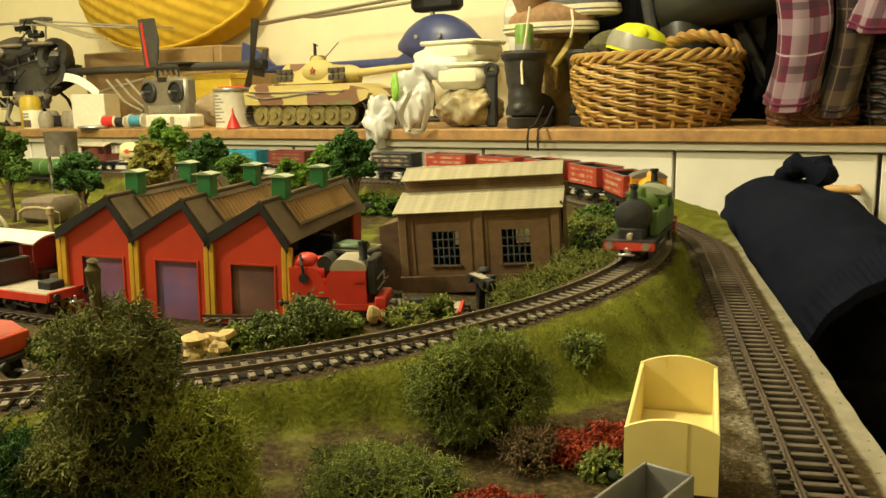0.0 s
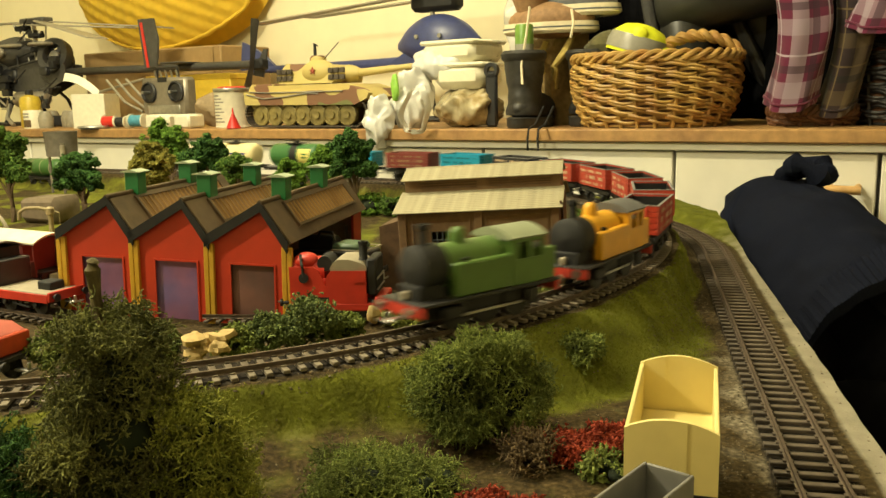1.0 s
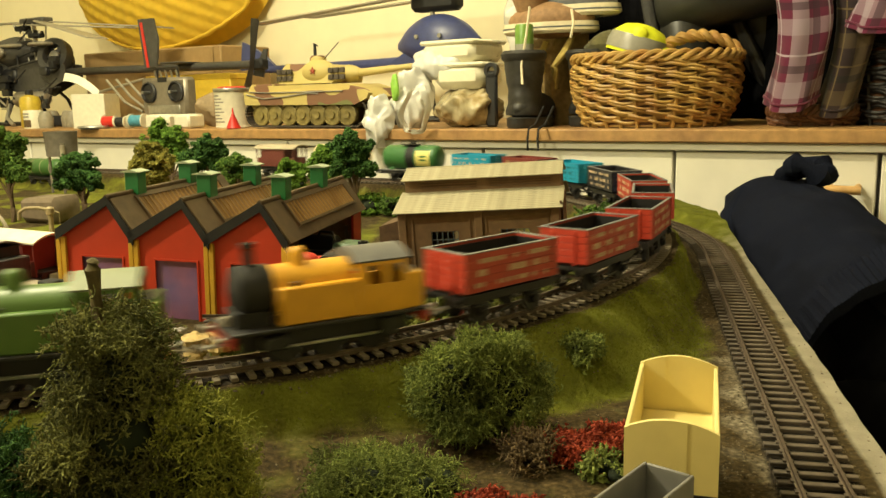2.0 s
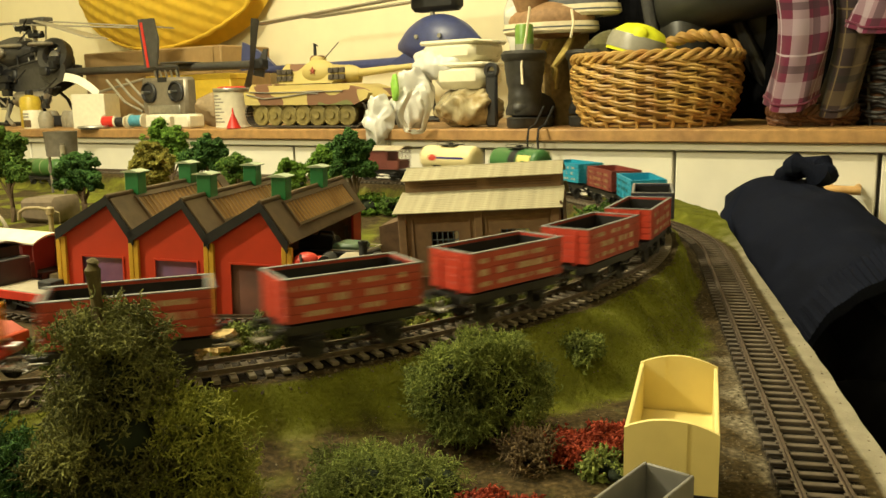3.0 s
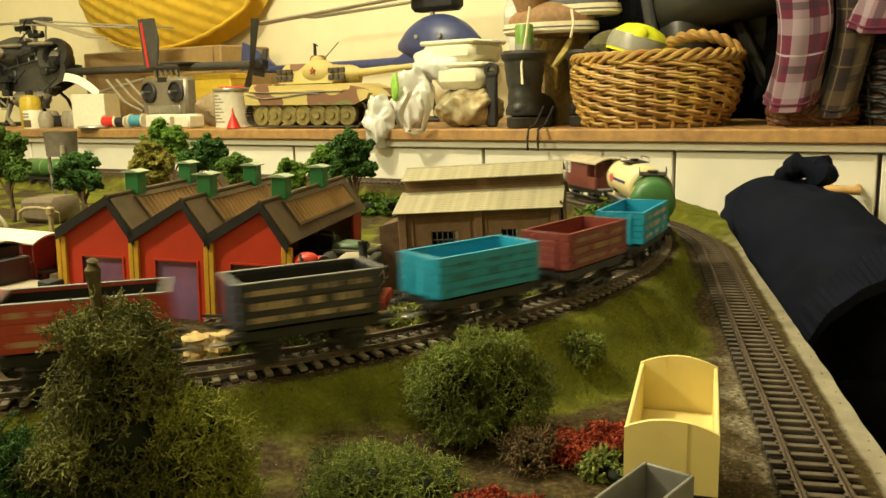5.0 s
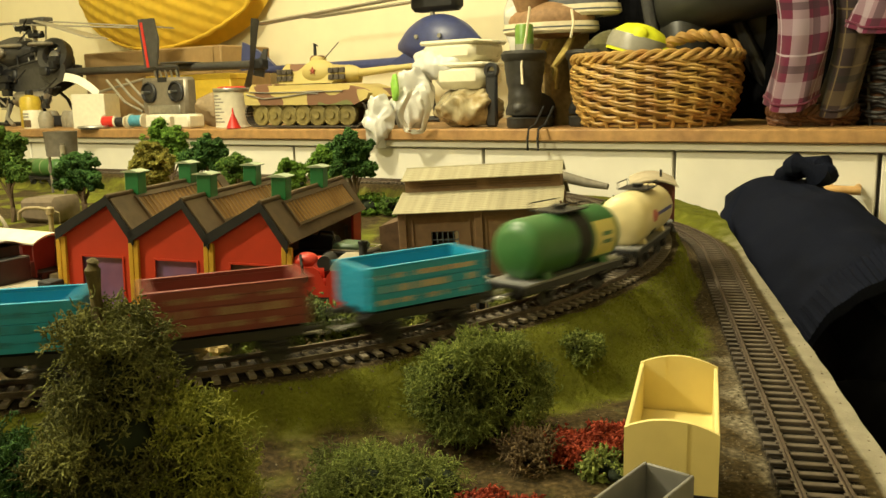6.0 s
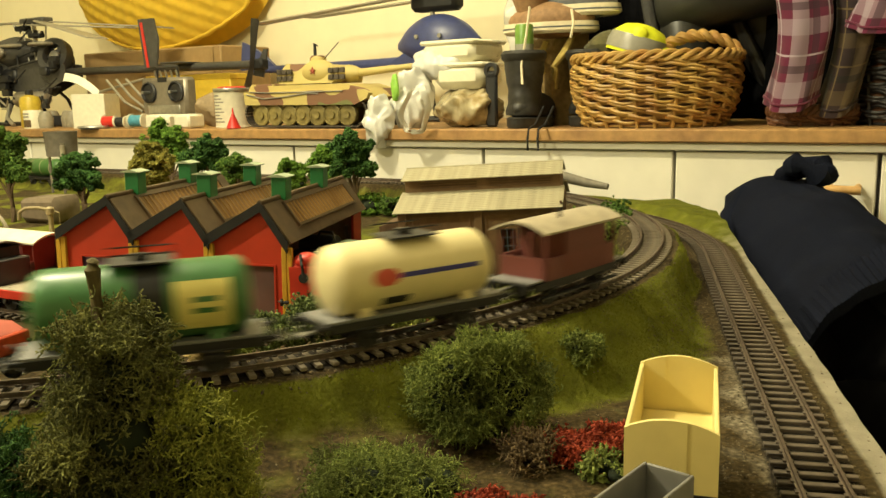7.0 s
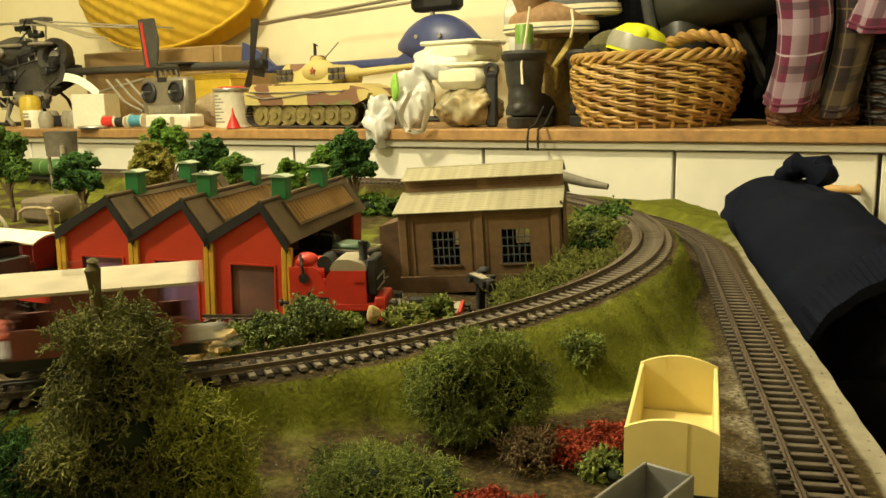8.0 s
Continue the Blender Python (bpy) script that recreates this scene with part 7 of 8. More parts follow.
def transmitter():
    t = on_bench("radio_transmitter", 1.33, 0.10, "silver-grey radio control transmitter with two sticks", "transmitter", BT + 0.004)
    body = mat("transmitter_grey", (0.24, 0.21, 0.16), 0.35, metal=0.3, vary=0.15)
    part("body", Mesh().box((0, 0, 0.05), (0.128, 0.03, 0.085), 0.006), body, t)
    for x in (-0.038, 0.038):
        g = part("gimbal", Mesh().lathe([(0.012, 0), (0.020, 0), (0.021, 0.004), (0.018, 0.006), (0.016, 0.002), (0, 0.0015)], 24, pose(x, -0.015, 0.064, 90)), M_BLACK, t, "black round stick gimbal")
        part("stick", Mesh().cyl((x, -0.014, 0.064), (x, -0.034, 0.064), 0.003, n=10), M_STEEL, g)
    part("face_plate", Mesh().box((0, -0.0155, 0.03), (0.09, 0.002, 0.018), 0.001), M_STEEL, t)
    for k in range(5):
        part("switch", Mesh().cyl((-0.03 + k * 0.015, -0.002, 0.092), (-0.03 + k * 0.015, -0.006, 0.106), 0.002, n=8), M_STEEL, t)
    part("display", Mesh().box((0, -0.0157, 0.088), (0.024, 0.002, 0.009)), M_DARK, t)
    part("handle", Mesh().tube([(-0.03, 0, 0.09), (-0.028, 0, 0.112), (0.028, 0, 0.112), (0.03, 0, 0.09)], 0.003, 8), M_BLACK, t)


transmitter()

# ---- helicopters ----
M_BLADE = mat("rotor_blade", (0.3, 0.27, 0.2), 0.45, vary=0.2)
M_CARBON = mat("carbon_grey", (0.06, 0.058, 0.055), 0.45, vary=0.25)
M_HBLUE = mat("body_blue", (0.05, 0.065, 0.19), 0.4, vary=0.15, coat=0.15)
M_SILVER = mat("silencer", (0.4, 0.37, 0.32), 0.35, metal=0.7, vary=0.2)


def blade(t, p0, p1, chord, name="rotor_blade", material=None):
    p0, p1 = Vector(p0), Vector(p1)
    d = (p1 - p0).normalized()
    s = Vector((-d.y, d.x, 0)).normalized() * chord / 2
    up = Vector((0, 0, 0.0016))
    b = Mesh().add([p0 - s * 0.5 - up, p0 + s * 0.5 - up, p1 + s - up, p1 - s - up, p0 - s * 0.4 + up, p0 + s * 0.4 + up, p1 + s * 0.7 + up, p1 - s * 0.9 + up],
                   [(3, 2, 1, 0), (4, 5, 6, 7), (0, 1, 5, 4), (1, 2, 6, 5), (2, 3, 7, 6), (3, 0, 4, 7)])
    part(name, b, material or M_BLADE, t)


def black_heli():
    t = on_bench("black_helicopter", 1.88, 0.2, "black model helicopter with grey rotor blades and a red-striped fin", "model helicopter")
    H = 0.118      # boom height
    part("tail_boom", Mesh().cyl((0.10, 0, H + 0.005), (0.71, 0, H), 0.0085, n=16), M_CARBON, t)
    for sg in (-1, 1):
        part("side_frame", Mesh().prism([(-0.11, H - 0.03), (0.02, H - 0.05), (0.13, H - 0.012), (0.13, H + 0.02), (0.02, H + 0.035), (-0.10, H + 0.02)], sg * 0.022 - 0.0015, sg * 0.022 + 0.0015), M_CARBON, t)
        part("skid", Mesh().tube([(-0.12, sg * 0.06, 0.012), (-0.1, sg * 0.06, 0.005), (0.1, sg * 0.06, 0.005), (0.12, sg * 0.06, 0.012)], 0.0045, 8), M_BLACK, t)
        for x in (-0.06, 0.05):
            part("skid_leg", Mesh().tube([(x, sg * 0.06, 0.006), (x, sg * 0.035, 0.06), (x, sg * 0.015, H - 0.04)], 0.004, 8), M_BLACK, t)
    part("canopy", Mesh().ball((-0.17, 0, H + 0.02), 0.07, 20, None, (1.4, 0.6, 0.7)), M_CARBON, t)
    part("fuel_pod", Mesh().ball((-0.10, -0.05, H + 0.055), 0.03, 16, None, (1.5, 0.7, 0.6)), M_BLADE, t)
    part("engine", Mesh().box((0.0, 0, H - 0.01), (0.07, 0.045, 0.05), 0.006), M_DARK, t)
    part("battery", Mesh().box((-0.09, -0.01, H), (0.08, 0.04, 0.035), 0.005), M_BLACK, t)
    part("silencer", Mesh().lathe([(0, -0.06), (0.012, -0.058), (0.018, -0.05), (0.018, 0.045), (0.012, 0.056), (0, 0.058)], 20, pose(0.03, -0.045, 0.062, 0, 90, 0)), M_SILVER, t, "silver exhaust silencer")
    part("gear", Mesh().lathe([(0, -0.003), (0.045, -0.003), (0.045, 0.003), (0, 0.003)], 30, pose(0.07, 0.0, H + 0.02, 60, 0, 20)), M_CARBON, t)
    part("mast", Mesh().cyl((0.0, 0, H), (0.0, 0, H + 0.13), 0.005, n=12), M_STEEL, t)
    rnd = random.Random(77)
    for k in range(16):
        x, z = rnd.uniform(-0.13, 0.12), H + rnd.uniform(-0.07, 0.03)
        part("servo", Mesh().box((x, -0.03 - rnd.uniform(0, 0.02), z), (rnd.uniform(0.015, 0.035), 0.012, rnd.uniform(0.012, 0.025)), 0.002), rnd.choice((M_DARK, M_BLACK, M_GREY, M_CARBON)), t)
    for k in range(12):
        x, z = rnd.uniform(-0.12, 0.10), H + rnd.uniform(-0.08, 0.02)
        part("linkage", Mesh().cyl((x, -0.05, z), (x + rnd.uniform(-0.06, 0.06), -0.05 + rnd.uniform(-0.02, 0.02), z + rnd.uniform(-0.04, 0.04)), 0.0018, n=6), rnd.choice((M_STEEL, M_BLADE, M_BLACK)), t)
    for k in range(4):
        part("rotor_hub", Mesh().box((0, 0, H + 0.05 + k * 0.025), (0.03 + 0.012 * (k % 2), 0.03, 0.009), 0.002), M_CARBON, t)
    part("head_plate", Mesh().box((0.01, 0, H + 0.126), (0.09, 0.03, 0.014), 0.003), M_CARBON, t)
    for sx, sy in ((-1, 1), (1, 1), (-1, -1), (1, -1)):
        part("link_rod", Mesh().cyl((sx * 0.012, sy * 0.014, H + 0.03), (sx * 0.02, sy * 0.018, H + 0.12), 0.0016, n=6), M_STEEL, t)
    blade(t, (0.03, -0.01, H + 0.125), (0.39, -0.13, H + 0.062), 0.045)
    blade(t, (0.03, 0.01, H + 0.125), (0.43, 0.02, H + 0.088), 0.04)
    blade(t, (-0.04, -0.02, H + 0.12), (0.36, -0.02, H + 0.09), 0.035)
    blade(t, (-0.03, 0.0, H + 0.125), (-0.36, 0.06, H + 0.14), 0.045)
    part("engine_cover", Mesh().ball((-0.075, 0.0, H + 0.055), 0.062, 22, None, (1.3, 0.62, 0.62), 0.12, 30), M_CARBON, t, "dark bulged engine cover")
    part("cooling_fan", Mesh().lathe([(0.026, -0.012), (0.040, -0.012), (0.042, 0.0), (0.040, 0.012), (0.026, 0.012), (0.024, 0.0), (0.026, -0.012)], 28, pose(0.085, -0.012, H + 0.042, 74, 0, 16)), M_CARBON, t)
    part("fan_hub", Mesh().lathe([(0, -0.004), (0.012, -0.004), (0.012, 0.004), (0, 0.006)], 16, pose(0.085, -0.014, H + 0.042, 74, 0, 16)), M_STEEL, t)
    for k in range(6):
        part("fan_blade", Mesh().box((0.019, 0, 0), (0.018, 0.008, 0.0012), 0, pose(0.085, -0.013, H + 0.042, 74, 0, 16) @ pose(0, 0, 0, 30, 0, k * 60)), M_BLACK, t)
    for k, (x, z) in enumerate(((-0.02, 0.075), (0.022, 0.092), (-0.026, 0.11), (0.026, 0.06))):
        part("blade_grip", Mesh().box((x, -0.012, H + z), (0.044, 0.018, 0.012), 0.003), M_DARK, t)
        part("ball_link", Mesh().ball((x * 1.9, -0.016, H + z + 0.006), 0.0045, 10), M_STEEL, t)
    for k in range(5):
        part("fly_bar", Mesh().cyl((-0.06 + 0.012 * k, -0.03, H + 0.018 + 0.02 * k), (0.05 - 0.006 * k, -0.035, H + 0.032 + 0.024 * k), 0.0017, n=6), M_DARK, t)
    for k in range(7):
        x = -0.13 + 0.032 * k
        part("hose", Mesh().tube([(x, -0.055, 0.05 + 0.006 * (k % 3)), (x + 0.02, -0.062, 0.066), (x + 0.042, -0.056, 0.052 - 0.006 * (k % 2)), (x + 0.06, -0.06, 0.068)], 0.0026, 7), (M_BLACK, M_BLADE, M_DARK)[k % 3], t)
    for x in (-0.05, 0.06):
        part("paddle", Mesh().box((x, -0.03, H + 0.07), (0.06, 0.03, 0.008), 0.003), M_BLADE, t)
    # tail fin
    fin = [(0.395, H + 0.005), (0.432, H + 0.005), (0.442, H + 0.06), (0.432, H + 0.105), (0.385, H + 0.105)]
    part("tail_fin", Mesh().prism(fin, -0.022, -0.017), M_CARBON, t, "grey tail fin")
    part("fin_stripe", Mesh().prism([(0.404, H + 0.004), (0.411, H + 0.004), (0.399, H + 0.098), (0.392, H + 0.098)], -0.0235, -0.0221), M_REDP, t, "red stripe")
    part("tail_gear", Mesh().box((0.70, 0, H), (0.035, 0.024, 0.022), 0.004), M_DARK, t)
    blade(t, (0.70, -0.02, H), (0.715, -0.02, H + 0.085), 0.024, "tail_blade", M_CARBON)
    blade(t, (0.70, -0.02, H), (0.682, -0.02, H - 0.05), 0.024, "tail_blade", M_CARBON)
    part("tail_vane", Mesh().prism([(0.672, H - 0.02), (0.705, H + 0.03), (0.715, H + 0.03), (0.70, H - 0.025)], 0.01, 0.014), M_CARBON, t)
    part("stabiliser", Mesh().box((0.50, 0, H + 0.01), (0.05, 0.10, 0.004), 0.001), M_CARBON, t)
    part("push_rod", Mesh().cyl((0.17, -0.04, 0.058), (0.40, -0.03, 0.098), 0.003, n=8), M_BLADE, t)


black_heli()


def blue_heli():
    t = on_bench("blue_helicopter", 0.83, 0.31, "dark blue model helicopter with long grey rotor blades", "model helicopter")
    H = 0.112

    def shell(u, v):
        th, k = 2 * math.pi * u, v
        x = -0.085 + 0.175 * k
        r = math.sin(math.pi * min(max(k, 0.02), 0.98)) ** 0.6
        return (x, 0.045 * r * math.cos(th), H + 0.03 + 0.058 * r * math.sin(th) * (1 if math.sin(th) > 0 else 0.6))
    part("canopy", Mesh().surf(shell, 24, 16, None, True), M_HBLUE, t, "dark blue rounded canopy")
    for x in (-0.02, 0.03):
        part("rivet", Mesh().cyl((x, -0.047, H + 0.045), (x, -0.043, H + 0.045), 0.004, n=10), M_STEEL, t)
    part("tail_boom", Mesh().lathe([(0.014, 0), (0.011, 0.12), (0.007, 0.42), (0.006, 0.44)], 16, pose(-0.03, 0, H, 0, -90, 0)), M_HBLUE, t)
    fin = [(-0.50, H + 0.0), (-0.40, H + 0.005), (-0.43, H + 0.03), (-0.455, H + 0.045), (-0.49, H + 0.06)]
    part("tail_fin", Mesh().prism(fin, -0.004, 0.004), M_HBLUE, t)
    part("fairing", Mesh().prism([(-0.12, H - 0.01), (0.0, H - 0.01), (0.0, H + 0.06), (-0.04, H + 0.03)], -0.02, 0.02), M_HBLUE, t)
    part("mast", Mesh().cyl((-0.01, 0, H + 0.06), (-0.01, 0, H + 0.14), 0.005, n=10), M_STEEL, t)
    part("rotor_hub", Mesh().box((0.0, 0, H + 0.115), (0.10, 0.04, 0.045), 0.008), M_DARK, t)
    blade(t, (-0.02, -0.03, H + 0.122), (-0.36, -0.10, H + 0.085), 0.045)
    blade(t, (-0.02, 0.02, H + 0.118), (-0.34, 0.04, H + 0.105), 0.04)
    blade(t, (0.02, 0, H + 0.13), (0.34, 0.06, H + 0.15), 0.045)
    for sg in (-1, 1):
        part("skid", Mesh().tube([(-0.09, sg * 0.055, 0.010), (-0.07, sg * 0.055, 0.005), (0.1, sg * 0.055, 0.005)], 0.004, 8), M_BLACK, t)
        for x in (-0.04, 0.05):
            part("skid_leg", Mesh().tube([(x, sg * 0.055, 0.006), (x, sg * 0.03, 0.09), (x, sg * 0.01, H)], 0.004, 8), M_BLACK, t)


blue_heli()

# ---- yellow quilted bag, boxes ----
M_QUILT = mat("quilt_yellow", (0.75, 0.5, 0.04), 0.8, vary=0.12, grain=30)


def quilt():
    def fn(u, v):
        th = math.pi * u
        x = -0.36 + 0.60 * u
        prof = math.sin(math.pi * min(max(u, 0.02), 0.98)) ** 0.35
        z = 0.172 + 0.12 * (1 - math.sin(math.pi * u) ** 0.6) * (1 - v) + 0.30 * v
        dim = 0.0045 * (math.sin(x * 130 + z * 60) * math.sin(z * 130 - x * 50))
        y = 0.05 - 0.13 * prof * math.sin(math.pi * min(0.08 + v * 0.7, 1)) ** 0.7 + dim
        return (x, y, z)
    t = on_bench("quilted_bag", 1.62, 0.39, "bright yellow quilted bag stuffed against the wall", "quilted bag")
    b = Mesh().surf(fn, 90, 46)
    b.surf(lambda u, v: (fn(1 - u, v)[0], 0.09, fn(1 - u, v)[2]), 12, 6)
    part("cover", b, M_QUILT, t)
    part("seam", Mesh().tube([fn(i / 40, 0.02) for i in range(41)], 0.004, 8), M_QUILT, t, "stitched yellow seam")


quilt()
M_CARD = mat("cardboard", (0.34, 0.22, 0.09), 0.8, vary=0.15, grain=50, patch=8)
M_YBOX = mat("yellow_card", (0.72, 0.5, 0.04), 0.5, vary=0.08)
t = on_bench("cardboard_box", 1.60, 0.37, "large brown cardboard box behind the helicopter", "cardboard box")
part("carton", Mesh().box((0, 0, 0.085), (0.46, 0.16, 0.168), 0.003), M_CARD, t)
part("flap", Mesh().box((0.1, -0.083, 0.12), (0.22, 0.002, 0.09), 0.0006), M_CARD, t)
t = on_bench("yellow_box", 1.40, 0.24, "flat yellow cardboard box", "box")
part("carton", Mesh().box((0, 0, 0.05), (0.25, 0.05, 0.10), 0.002), M_YBOX, t)
part("lid", Mesh().box((0, 0, 0.099), (0.254, 0.054, 0.012), 0.002), M_YBOX, t)
# clutter left of the carton
rnd = random.Random(12)
for i in range(14):
    a, d = rnd.uniform(1.56, 2.05), rnd.uniform(0.03, 0.16)
    k = i % 3
    b = Mesh()
    if k == 0:
        b.tube([(-0.03, 0, 0.004), (0, 0.01, 0.02), (0.03, 0, 0.05)], 0.005, 8)
        m, lab = M_STEEL, "bent metal rod among the clutter"
    elif k == 1:
        b.lathe([(0, 0), (0.014, 0), (0.016, 0.02), (0.01, 0.035), (0, 0.035)], 14)
        m, lab = M_BLADE, "small grey canister among the clutter"
    else:
        b.box((0, 0, 0.012), (0.045, 0.03, 0.024), 0.004)
        m, lab = M_BLACK, "small black box among the clutter"
    piece(("metal_rod", "canister", "small_box")[k], b, m, lab, "clutter", m=Matrix.Translation(bench(a, d, BT)) @ pose(0, 0, 0, 0, 0, rnd.uniform(0, 180)))
for k in range(3):
    pts = [(-0.04 - 0.01 * k, 0, 0.004), (-0.01, 0, 0.03 + 0.01 * k), (0.03, 0.01, 0.07)]
    piece("tool_handle", Mesh().tube([bench(1.40 + 0.02 * k - p[0], 0.09 + p[1], BT + 0.10 - p[2]) for p in pts], 0.0028, 8), M_BLADE, "grey tool handle leaning on the clutter", "tool", "leaning tools")
M_TAN = mat("tan_strap", (0.3, 0.22, 0.12), 0.7, vary=0.25)
piece("tan_pouch", Mesh().ball((0, 0, 0), 0.035, 20, None, (1.2, 0.6, 0.9), 0.5, 40), M_TAN, "crumpled tan pouch beside the tin", "pouch", m=Matrix.Translation(bench(1.195, 0.1, BT + 0.03)))
for x in (0, 1):
    piece("metal_disc", Mesh().lathe([(0, 0), (0.03, 0), (0.031, 0.003), (0.029, 0.006), (0, 0.005)], 24), M_STEEL, "flat metal disc lying on the bench", "disc", "discs", m=Matrix.Translation(bench(1.45 - 0.18 * x, 0.01 + 0.02 * x, BT)))


# ---- clothes ----
def plaid(name, base, pale, dark, sx=26.0):
    m = bpy.data.materials.new(name)
    m.use_nodes = True
    nt = m.node_tree
    n, li = nt.nodes, nt.links
    bs = n["Principled BSDF"]
    uv = n.new("ShaderNodeAttribute")
    uv.attribute_name = "weave"
    sp = n.new("ShaderNodeSeparateXYZ")
    li.new(uv.outputs["Vector"], sp.inputs[0])

    def band(axis, scale, pos, width):
        mu = n.new("ShaderNodeMath")
        mu.operation = "MULTIPLY"
        mu.inputs[1].default_value = scale
        li.new(sp.outputs[axis], mu.inputs[0])
        fr = n.new("ShaderNodeMath")
        fr.operation = "FRACT"
        li.new(mu.outputs[0], fr.inputs[0])
        cm = n.new("ShaderNodeMath")
        cm.operation = "COMPARE"
        cm.inputs[1].default_value, cm.inputs[2].default_value = pos, width
        li.new(fr.outputs[0], cm.inputs[0])
        return cm.outputs[0]
    c = None
    for axis, scale, pos, width, col, fac in (("X", sx, 0.3, 0.16, pale, 0.5), ("Y", sx * 0.72, 0.35, 0.13, pale, 0.42), ("X", sx, 0.62, 0.07, dark, 0.65), ("Y", sx * 0.72, 0.68, 0.06, dark, 0.65),
                                              ("X", sx, 0.86, 0.016, pale, 0.9), ("Y", sx * 0.72, 0.9, 0.016, pale, 0.9)):
        mx = n.new("ShaderNodeMix")
        mx.data_type = "RGBA"
        if c is None:
            mx.inputs["A"].default_value = (*base, 1)
        else:
            li.new(c, mx.inputs["A"])
        mx.inputs["B"].default_value = (*col, 1)
        mu = n.new("ShaderNodeMath")
        mu.operation = "MULTIPLY"
        mu.inputs[1].default_value = fac
        li.new(band(axis, scale, pos, width), mu.inputs[0])
        li.new(mu.outputs[0], mx.inputs["Factor"])
        c = mx.outputs["Result"]
    li.new(c, bs.inputs["Base Color"])
    bs.inputs["Roughness"].default_value = 0.9
    bs.inputs["Sheen Weight"].default_value = 0.2
    tx, co = n.new("ShaderNodeTexNoise"), n.new("ShaderNodeTexCoord")
    tx.inputs["Scale"].default_value = 700
    li.new(co.outputs["Object"], tx.inputs["Vector"])
    bp = n.new("ShaderNodeBump")
    bp.inputs["Strength"].default_value, bp.inputs["Distance"].default_value = 0.3, 0.0006
    li.new(tx.outputs["Fac"], bp.inputs["Height"])
    li.new(bp.outputs[0], bs.inputs["Normal"])
    return m


M_PLAID = plaid("plaid_maroon", (0.10, 0.004, 0.032), (0.36, 0.3, 0.36), (0.03, 0.008, 0.02), 19.0)
M_PLAID2 = plaid("plaid_dark", (0.018, 0.007, 0.009), (0.11, 0.075, 0.03), (0.005, 0.005, 0.005), 21.0)


def sleeve(name, a, d, z0, z1, rx, ry, lean, material, label):
    """A hanging shirt sleeve, open at the cuff."""
    def fn(u, v, k=1.0):
        th = 2 * math.pi * u
        f = 1 + 0.10 * math.sin(3 * th + v * 5) + 0.06 * math.sin(5 * th - v * 9) + 0.08 * noise.noise(Vector((math.cos(th), math.sin(th), v * 4)))
        return (rx * f * k * math.cos(th) + lean * v + 0.012 * math.sin(v * 5), ry * f * k * math.sin(th), z0 + (z1 - z0) * v + 0.01 * math.sin(th) * (1 - v))
    b = Mesh().surf(fn, 48, 30, None, True)
    n1 = len(b.v)
    b.surf(lambda u, v: fn(1 - u, v, 0.94), 48, 30, None, True)
    w = 48
    for i in range(w):
        b.f.append((i, n1 + (w - i) % w, n1 + (w - i - 1) % w, (i + 1) % w))
    me = data_of(name, b, material, 80)
    at = me.attributes.new("weave", "FLOAT_VECTOR", "POINT")
    vals = []
    for j in range(31):
        for i in range(48):
            vals += [2 * (rx + ry) * 1.55 * i / 48, (z1 - z0) * j / 30, 0]
    for j in range(31):
        for i in range(48):
            vals += [2 * (rx + ry) * 1.55 * ((48 - i) % 48) / 48, (z1 - z0) * j / 30, 0]
    at.data.foreach_set("vector", vals)
    t = on_bench(name, a, d, label, "shirt", 0.0, 0, "hanging shirts")
    part("cloth", me, None, t)
    ring = [fn(i / 40, 0.03, 1.03) for i in range(41)]
    part("cuff_seam", Mesh().tube(ring, 0.0016, 6), material, t)


sleeve("shirt_sleeve", 0.166, 0.05, 0.118, 0.40, 0.0295, 0.022, 0.0, M_PLAID, "maroon and white plaid shirt sleeve hanging down")
sleeve("shirt_sleeve", 0.117, 0.075, 0.110, 0.40, 0.0215, 0.020, 0.02, M_PLAID2, "dark plaid shirt sleeve hanging down")
sleeve("shirt_tail", 0.062, 0.05, 0.208, 0.42, 0.042, 0.022, 0.02, M_PLAID, "maroon plaid shirt tail hanging above the hamper")


def coats():
    def fn(u, v):
        x = -0.50 + 1.05 * u
        y = 0.23 + 0.028 * math.sin(x * 38) + 0.018 * math.sin(x * 71 + v * 2) - 0.02 * v
        return (x, y, BT + 0.004 + 0.62 * v)
    t = on_bench("black_coats", 0.0, 0.0, "row of black coats hanging at the bench's end", "coats", 0.0)
    b = Mesh().surf(fn, 90, 8)
    b.surf(lambda u, v: (fn(1 - u, v)[0], fn(1 - u, v)[1] + 0.03, fn(1 - u, v)[2]), 90, 8)
    part("cloth", b, M_COAT, t)


coats()

M_NAVY = mat("navy_knit", (0.007, 0.009, 0.019), 0.95, vary=0.3, grain=500, bump=0.6, depth=0.0008, gloss=0.08)


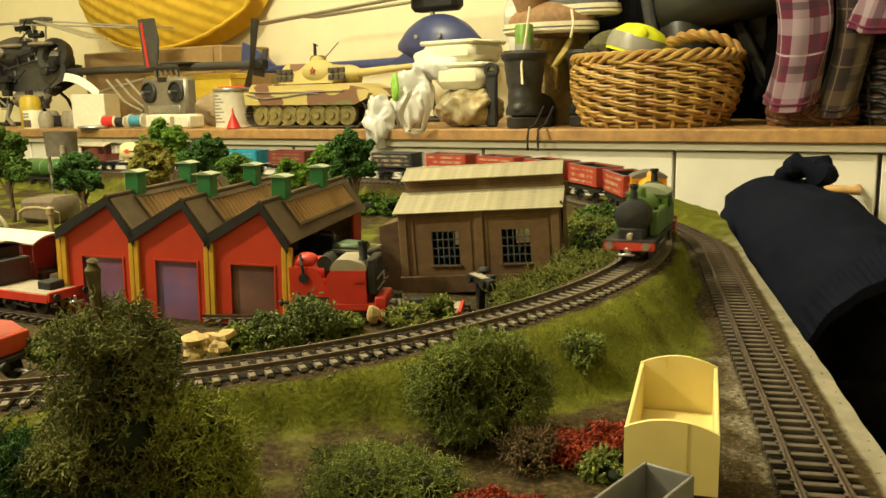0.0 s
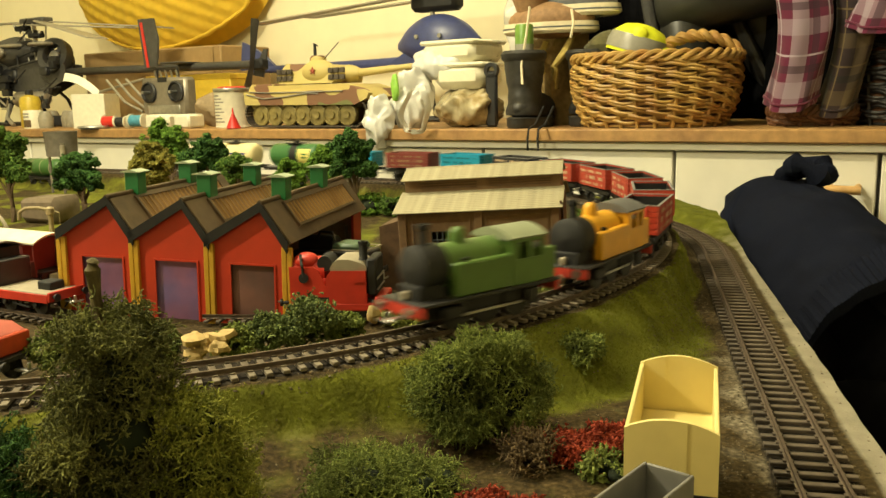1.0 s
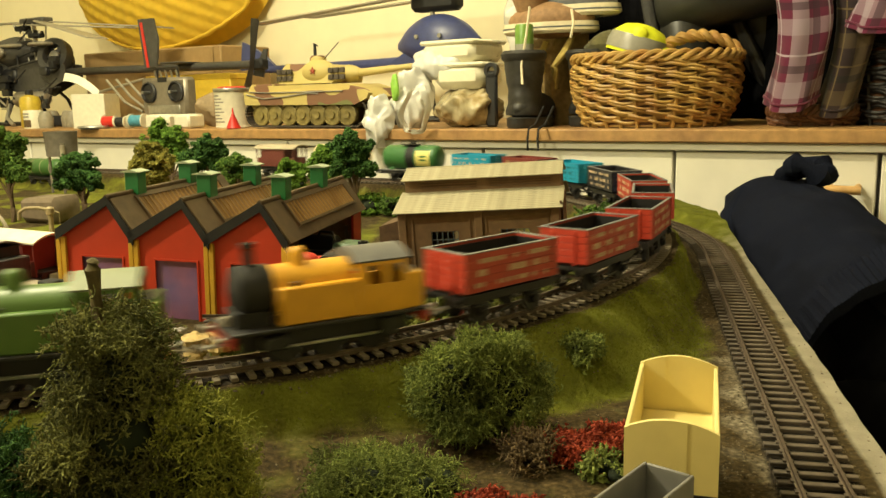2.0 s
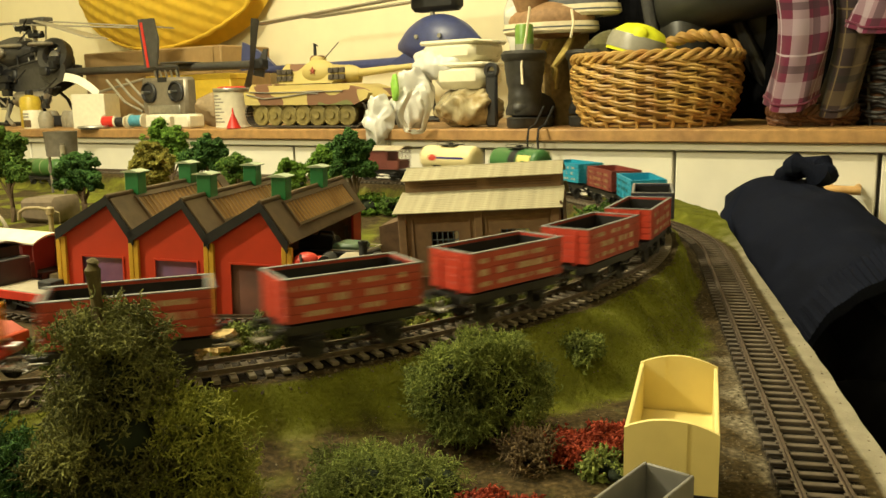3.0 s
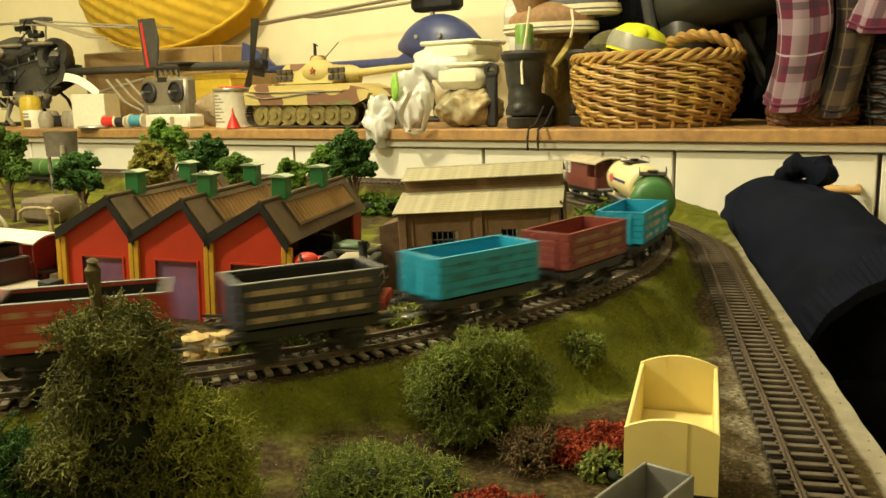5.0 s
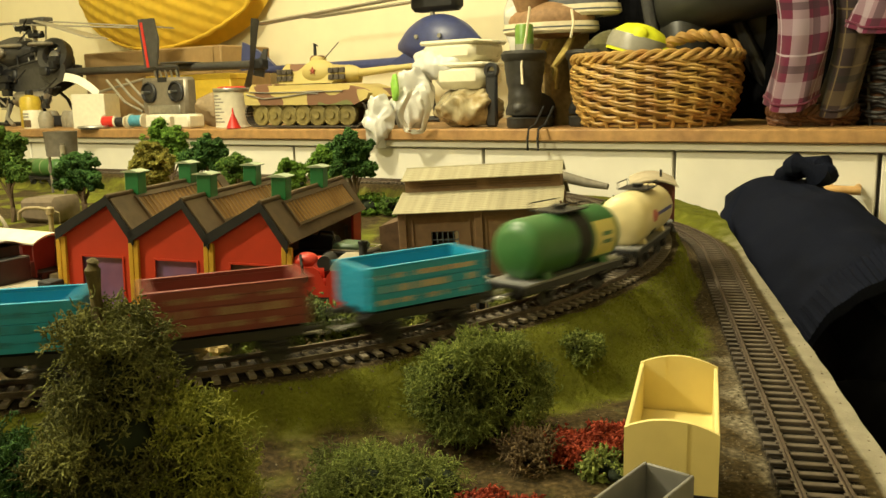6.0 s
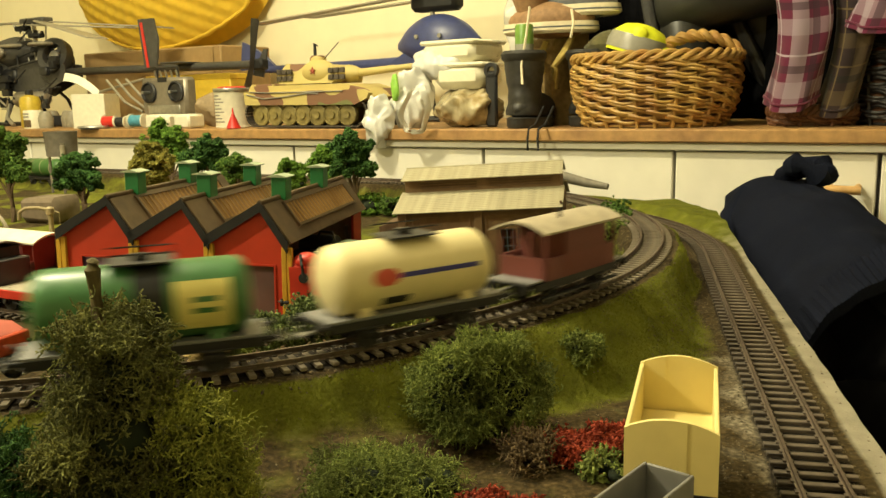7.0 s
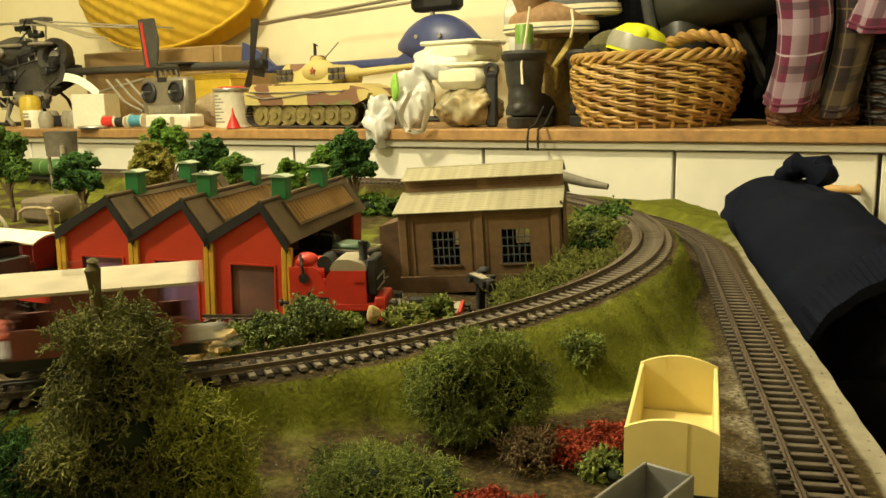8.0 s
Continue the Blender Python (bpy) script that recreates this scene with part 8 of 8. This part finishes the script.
def jumper():
    """A knitted jumper thrown over a chair back."""
    t = thing("jumper", Matrix(), "dark navy knitted jumper thrown over a chair", "jumper")

    def fn(u, v, drop=0.0):
        # u: from the collar to the hem; v: up from behind the board's edge, over the broad front, down behind the ridge
        c = math.sin(math.pi * u)
        left = Vector((0.326 - 0.070 * u, 0.965 - 0.375 * u, 0.020 - 0.075 * u - 0.020 * c))
        ridge = Vector((0.405 - 0.028 * u, 0.940 - 0.280 * u, 0.036 - 0.038 * u + 0.013 * c))
        if v < 0.15:
            p = left + Vector((0.012, 0.0, -0.12)) * (1 - v / 0.15)
        elif v < 0.82:
            w = (v - 0.15) / 0.67
            p = left.lerp(ridge, w) + Vector((-0.006, -0.012, 0.016)) * math.sin(math.pi * w) ** 0.8
        else:
            w = (v - 0.82) / 0.18
            p = ridge + Vector((0.07 * w, 0.02 * w, -0.14 * w * w))
        p.z += 0.007 * noise.noise(Vector((p.x * 19, p.y * 13, 1))) + 0.004 * noise.noise(Vector((p.x * 45, p.y * 26, 5)))
        if u > 0.86:
            p.z += 0.0011 * math.sin(v * 330)
        return (p.x, p.y, p.z - drop)
    b = Mesh().surf(fn, 70, 130)
    b.surf(lambda u, v: fn(1 - u, v, 0.010), 40, 60)
    for u in (0, 1):
        b.surf(lambda k, v: fn(u, v, 0.010 * k), 1, 130)
    part("body", b, M_NAVY, t)
    part("collar", Mesh().tube([(0.392 + 0.020 * math.cos(a), 0.905 + 0.02 * math.sin(a), 0.050 + 0.008 * math.sin(a * 2)) for a in [i * 0.35 for i in range(19)]], [0.010 + 0.004 * math.sin(i * 1.9) for i in range(19)], 10), M_NAVY, t, "ribbed dark collar")
    part("sleeve", Mesh().tube([(0.350, 0.940, 0.018), (0.330, 0.93, -0.004), (0.318, 0.90, -0.04), (0.316, 0.86, -0.11)], [0.020, 0.020, 0.020, 0.02], 14), M_NAVY, t)
    c = thing("chair", pose(0.47, 0.70, FLOOR, 0, 0, -14), "dark chair standing beside the railway board", "chair")
    part("seat", Mesh().box((0.05, 0.0, 0.44), (0.40, 0.40, 0.05), 0.01), M_COAT, c)
    part("backrest", Mesh().box((-0.09, 0.03, 0.60), (0.09, 0.34, 0.36), 0.03), M_COAT, c)
    for x in (-0.12, 0.22):
        for y in (-0.17, 0.17):
            part("leg", Mesh().cyl((x, y, 0), (x, y, 0.42), 0.016, n=10), M_COAT, c)
    part("blanket", Mesh().surf(lambda u, v: (-0.17 + 0.40 * u, -0.16 + 0.015 * math.sin(u * 20) - 0.04 * v, 0.30 + 0.46 * v), 40, 4), M_COAT, c, "black cloth over the seat")


jumper()
# grey hose lying behind the raised curve
piece("hose", Mesh().tube([(0.06, 1.13, 0.02), (0.10, 1.13, 0.03), (0.15, 1.12, 0.032), (0.19, 1.10, 0.022), (0.215, 1.085, 0.018)], [0.007, 0.008, 0.008, 0.006, 0.004], 12), mat("hose_grey", (0.2, 0.18, 0.14), 0.6), "grey bundled cable behind the raised curve", "cable")


# ---- movement of the train ----
# way of the train's front along the raised line, every half second
WAY = (0.2263, 0.3299, 0.432, 0.5316, 0.6299, 0.7210, 0.8085, 0.8902, 0.9867, 1.085, 1.1845, 1.2885, 1.3985, 1.5190, 1.6273, 1.7456, 1.8732)


def gone(t):
    u = min(max(t / 0.5, 0), 15.999)
    i = int(u)
    u -= i
    p = [WAY[min(max(i + k, 0), 16)] for k in (-1, 0, 1, 2)]
    if i == 0:
        p[0] = 2 * p[1] - p[2]
    if i == 15:
        p[3] = 2 * p[2] - p[1]
    return p[1] + 0.5 * u * (p[2] - p[0] + u * (2 * p[0] - 5 * p[1] + 4 * p[2] - p[3] + u * (3 * (p[1] - p[2]) + p[3] - p[0])))


def motions():
    for ob, back, length in TRAIN:
        rows = []
        for i in range(81):
            s = gone(i / 10) - back - length / 2
            a, _ = upper(s - 0.02)
            b, _ = upper(s + 0.02)
            d, c = b - a, (a + b) / 2
            rows.append((i / 10, Matrix.Translation((c.x, c.y, ZU)) @ Matrix.Rotation(math.atan2(d.y, d.x), 4, "Z")))
        walk(ob, rows)
    for ax, x, r, parent in WHEELS:
        if parent not in [v[0] for v in TRAIN]:
            continue
        walk(ax, [(i / 30, Matrix.Translation((x, 0, r)) @ Matrix.Rotation((gone(i / 30) - WAY[0]) / r, 4, "Y")) for i in range(241)])


motions()
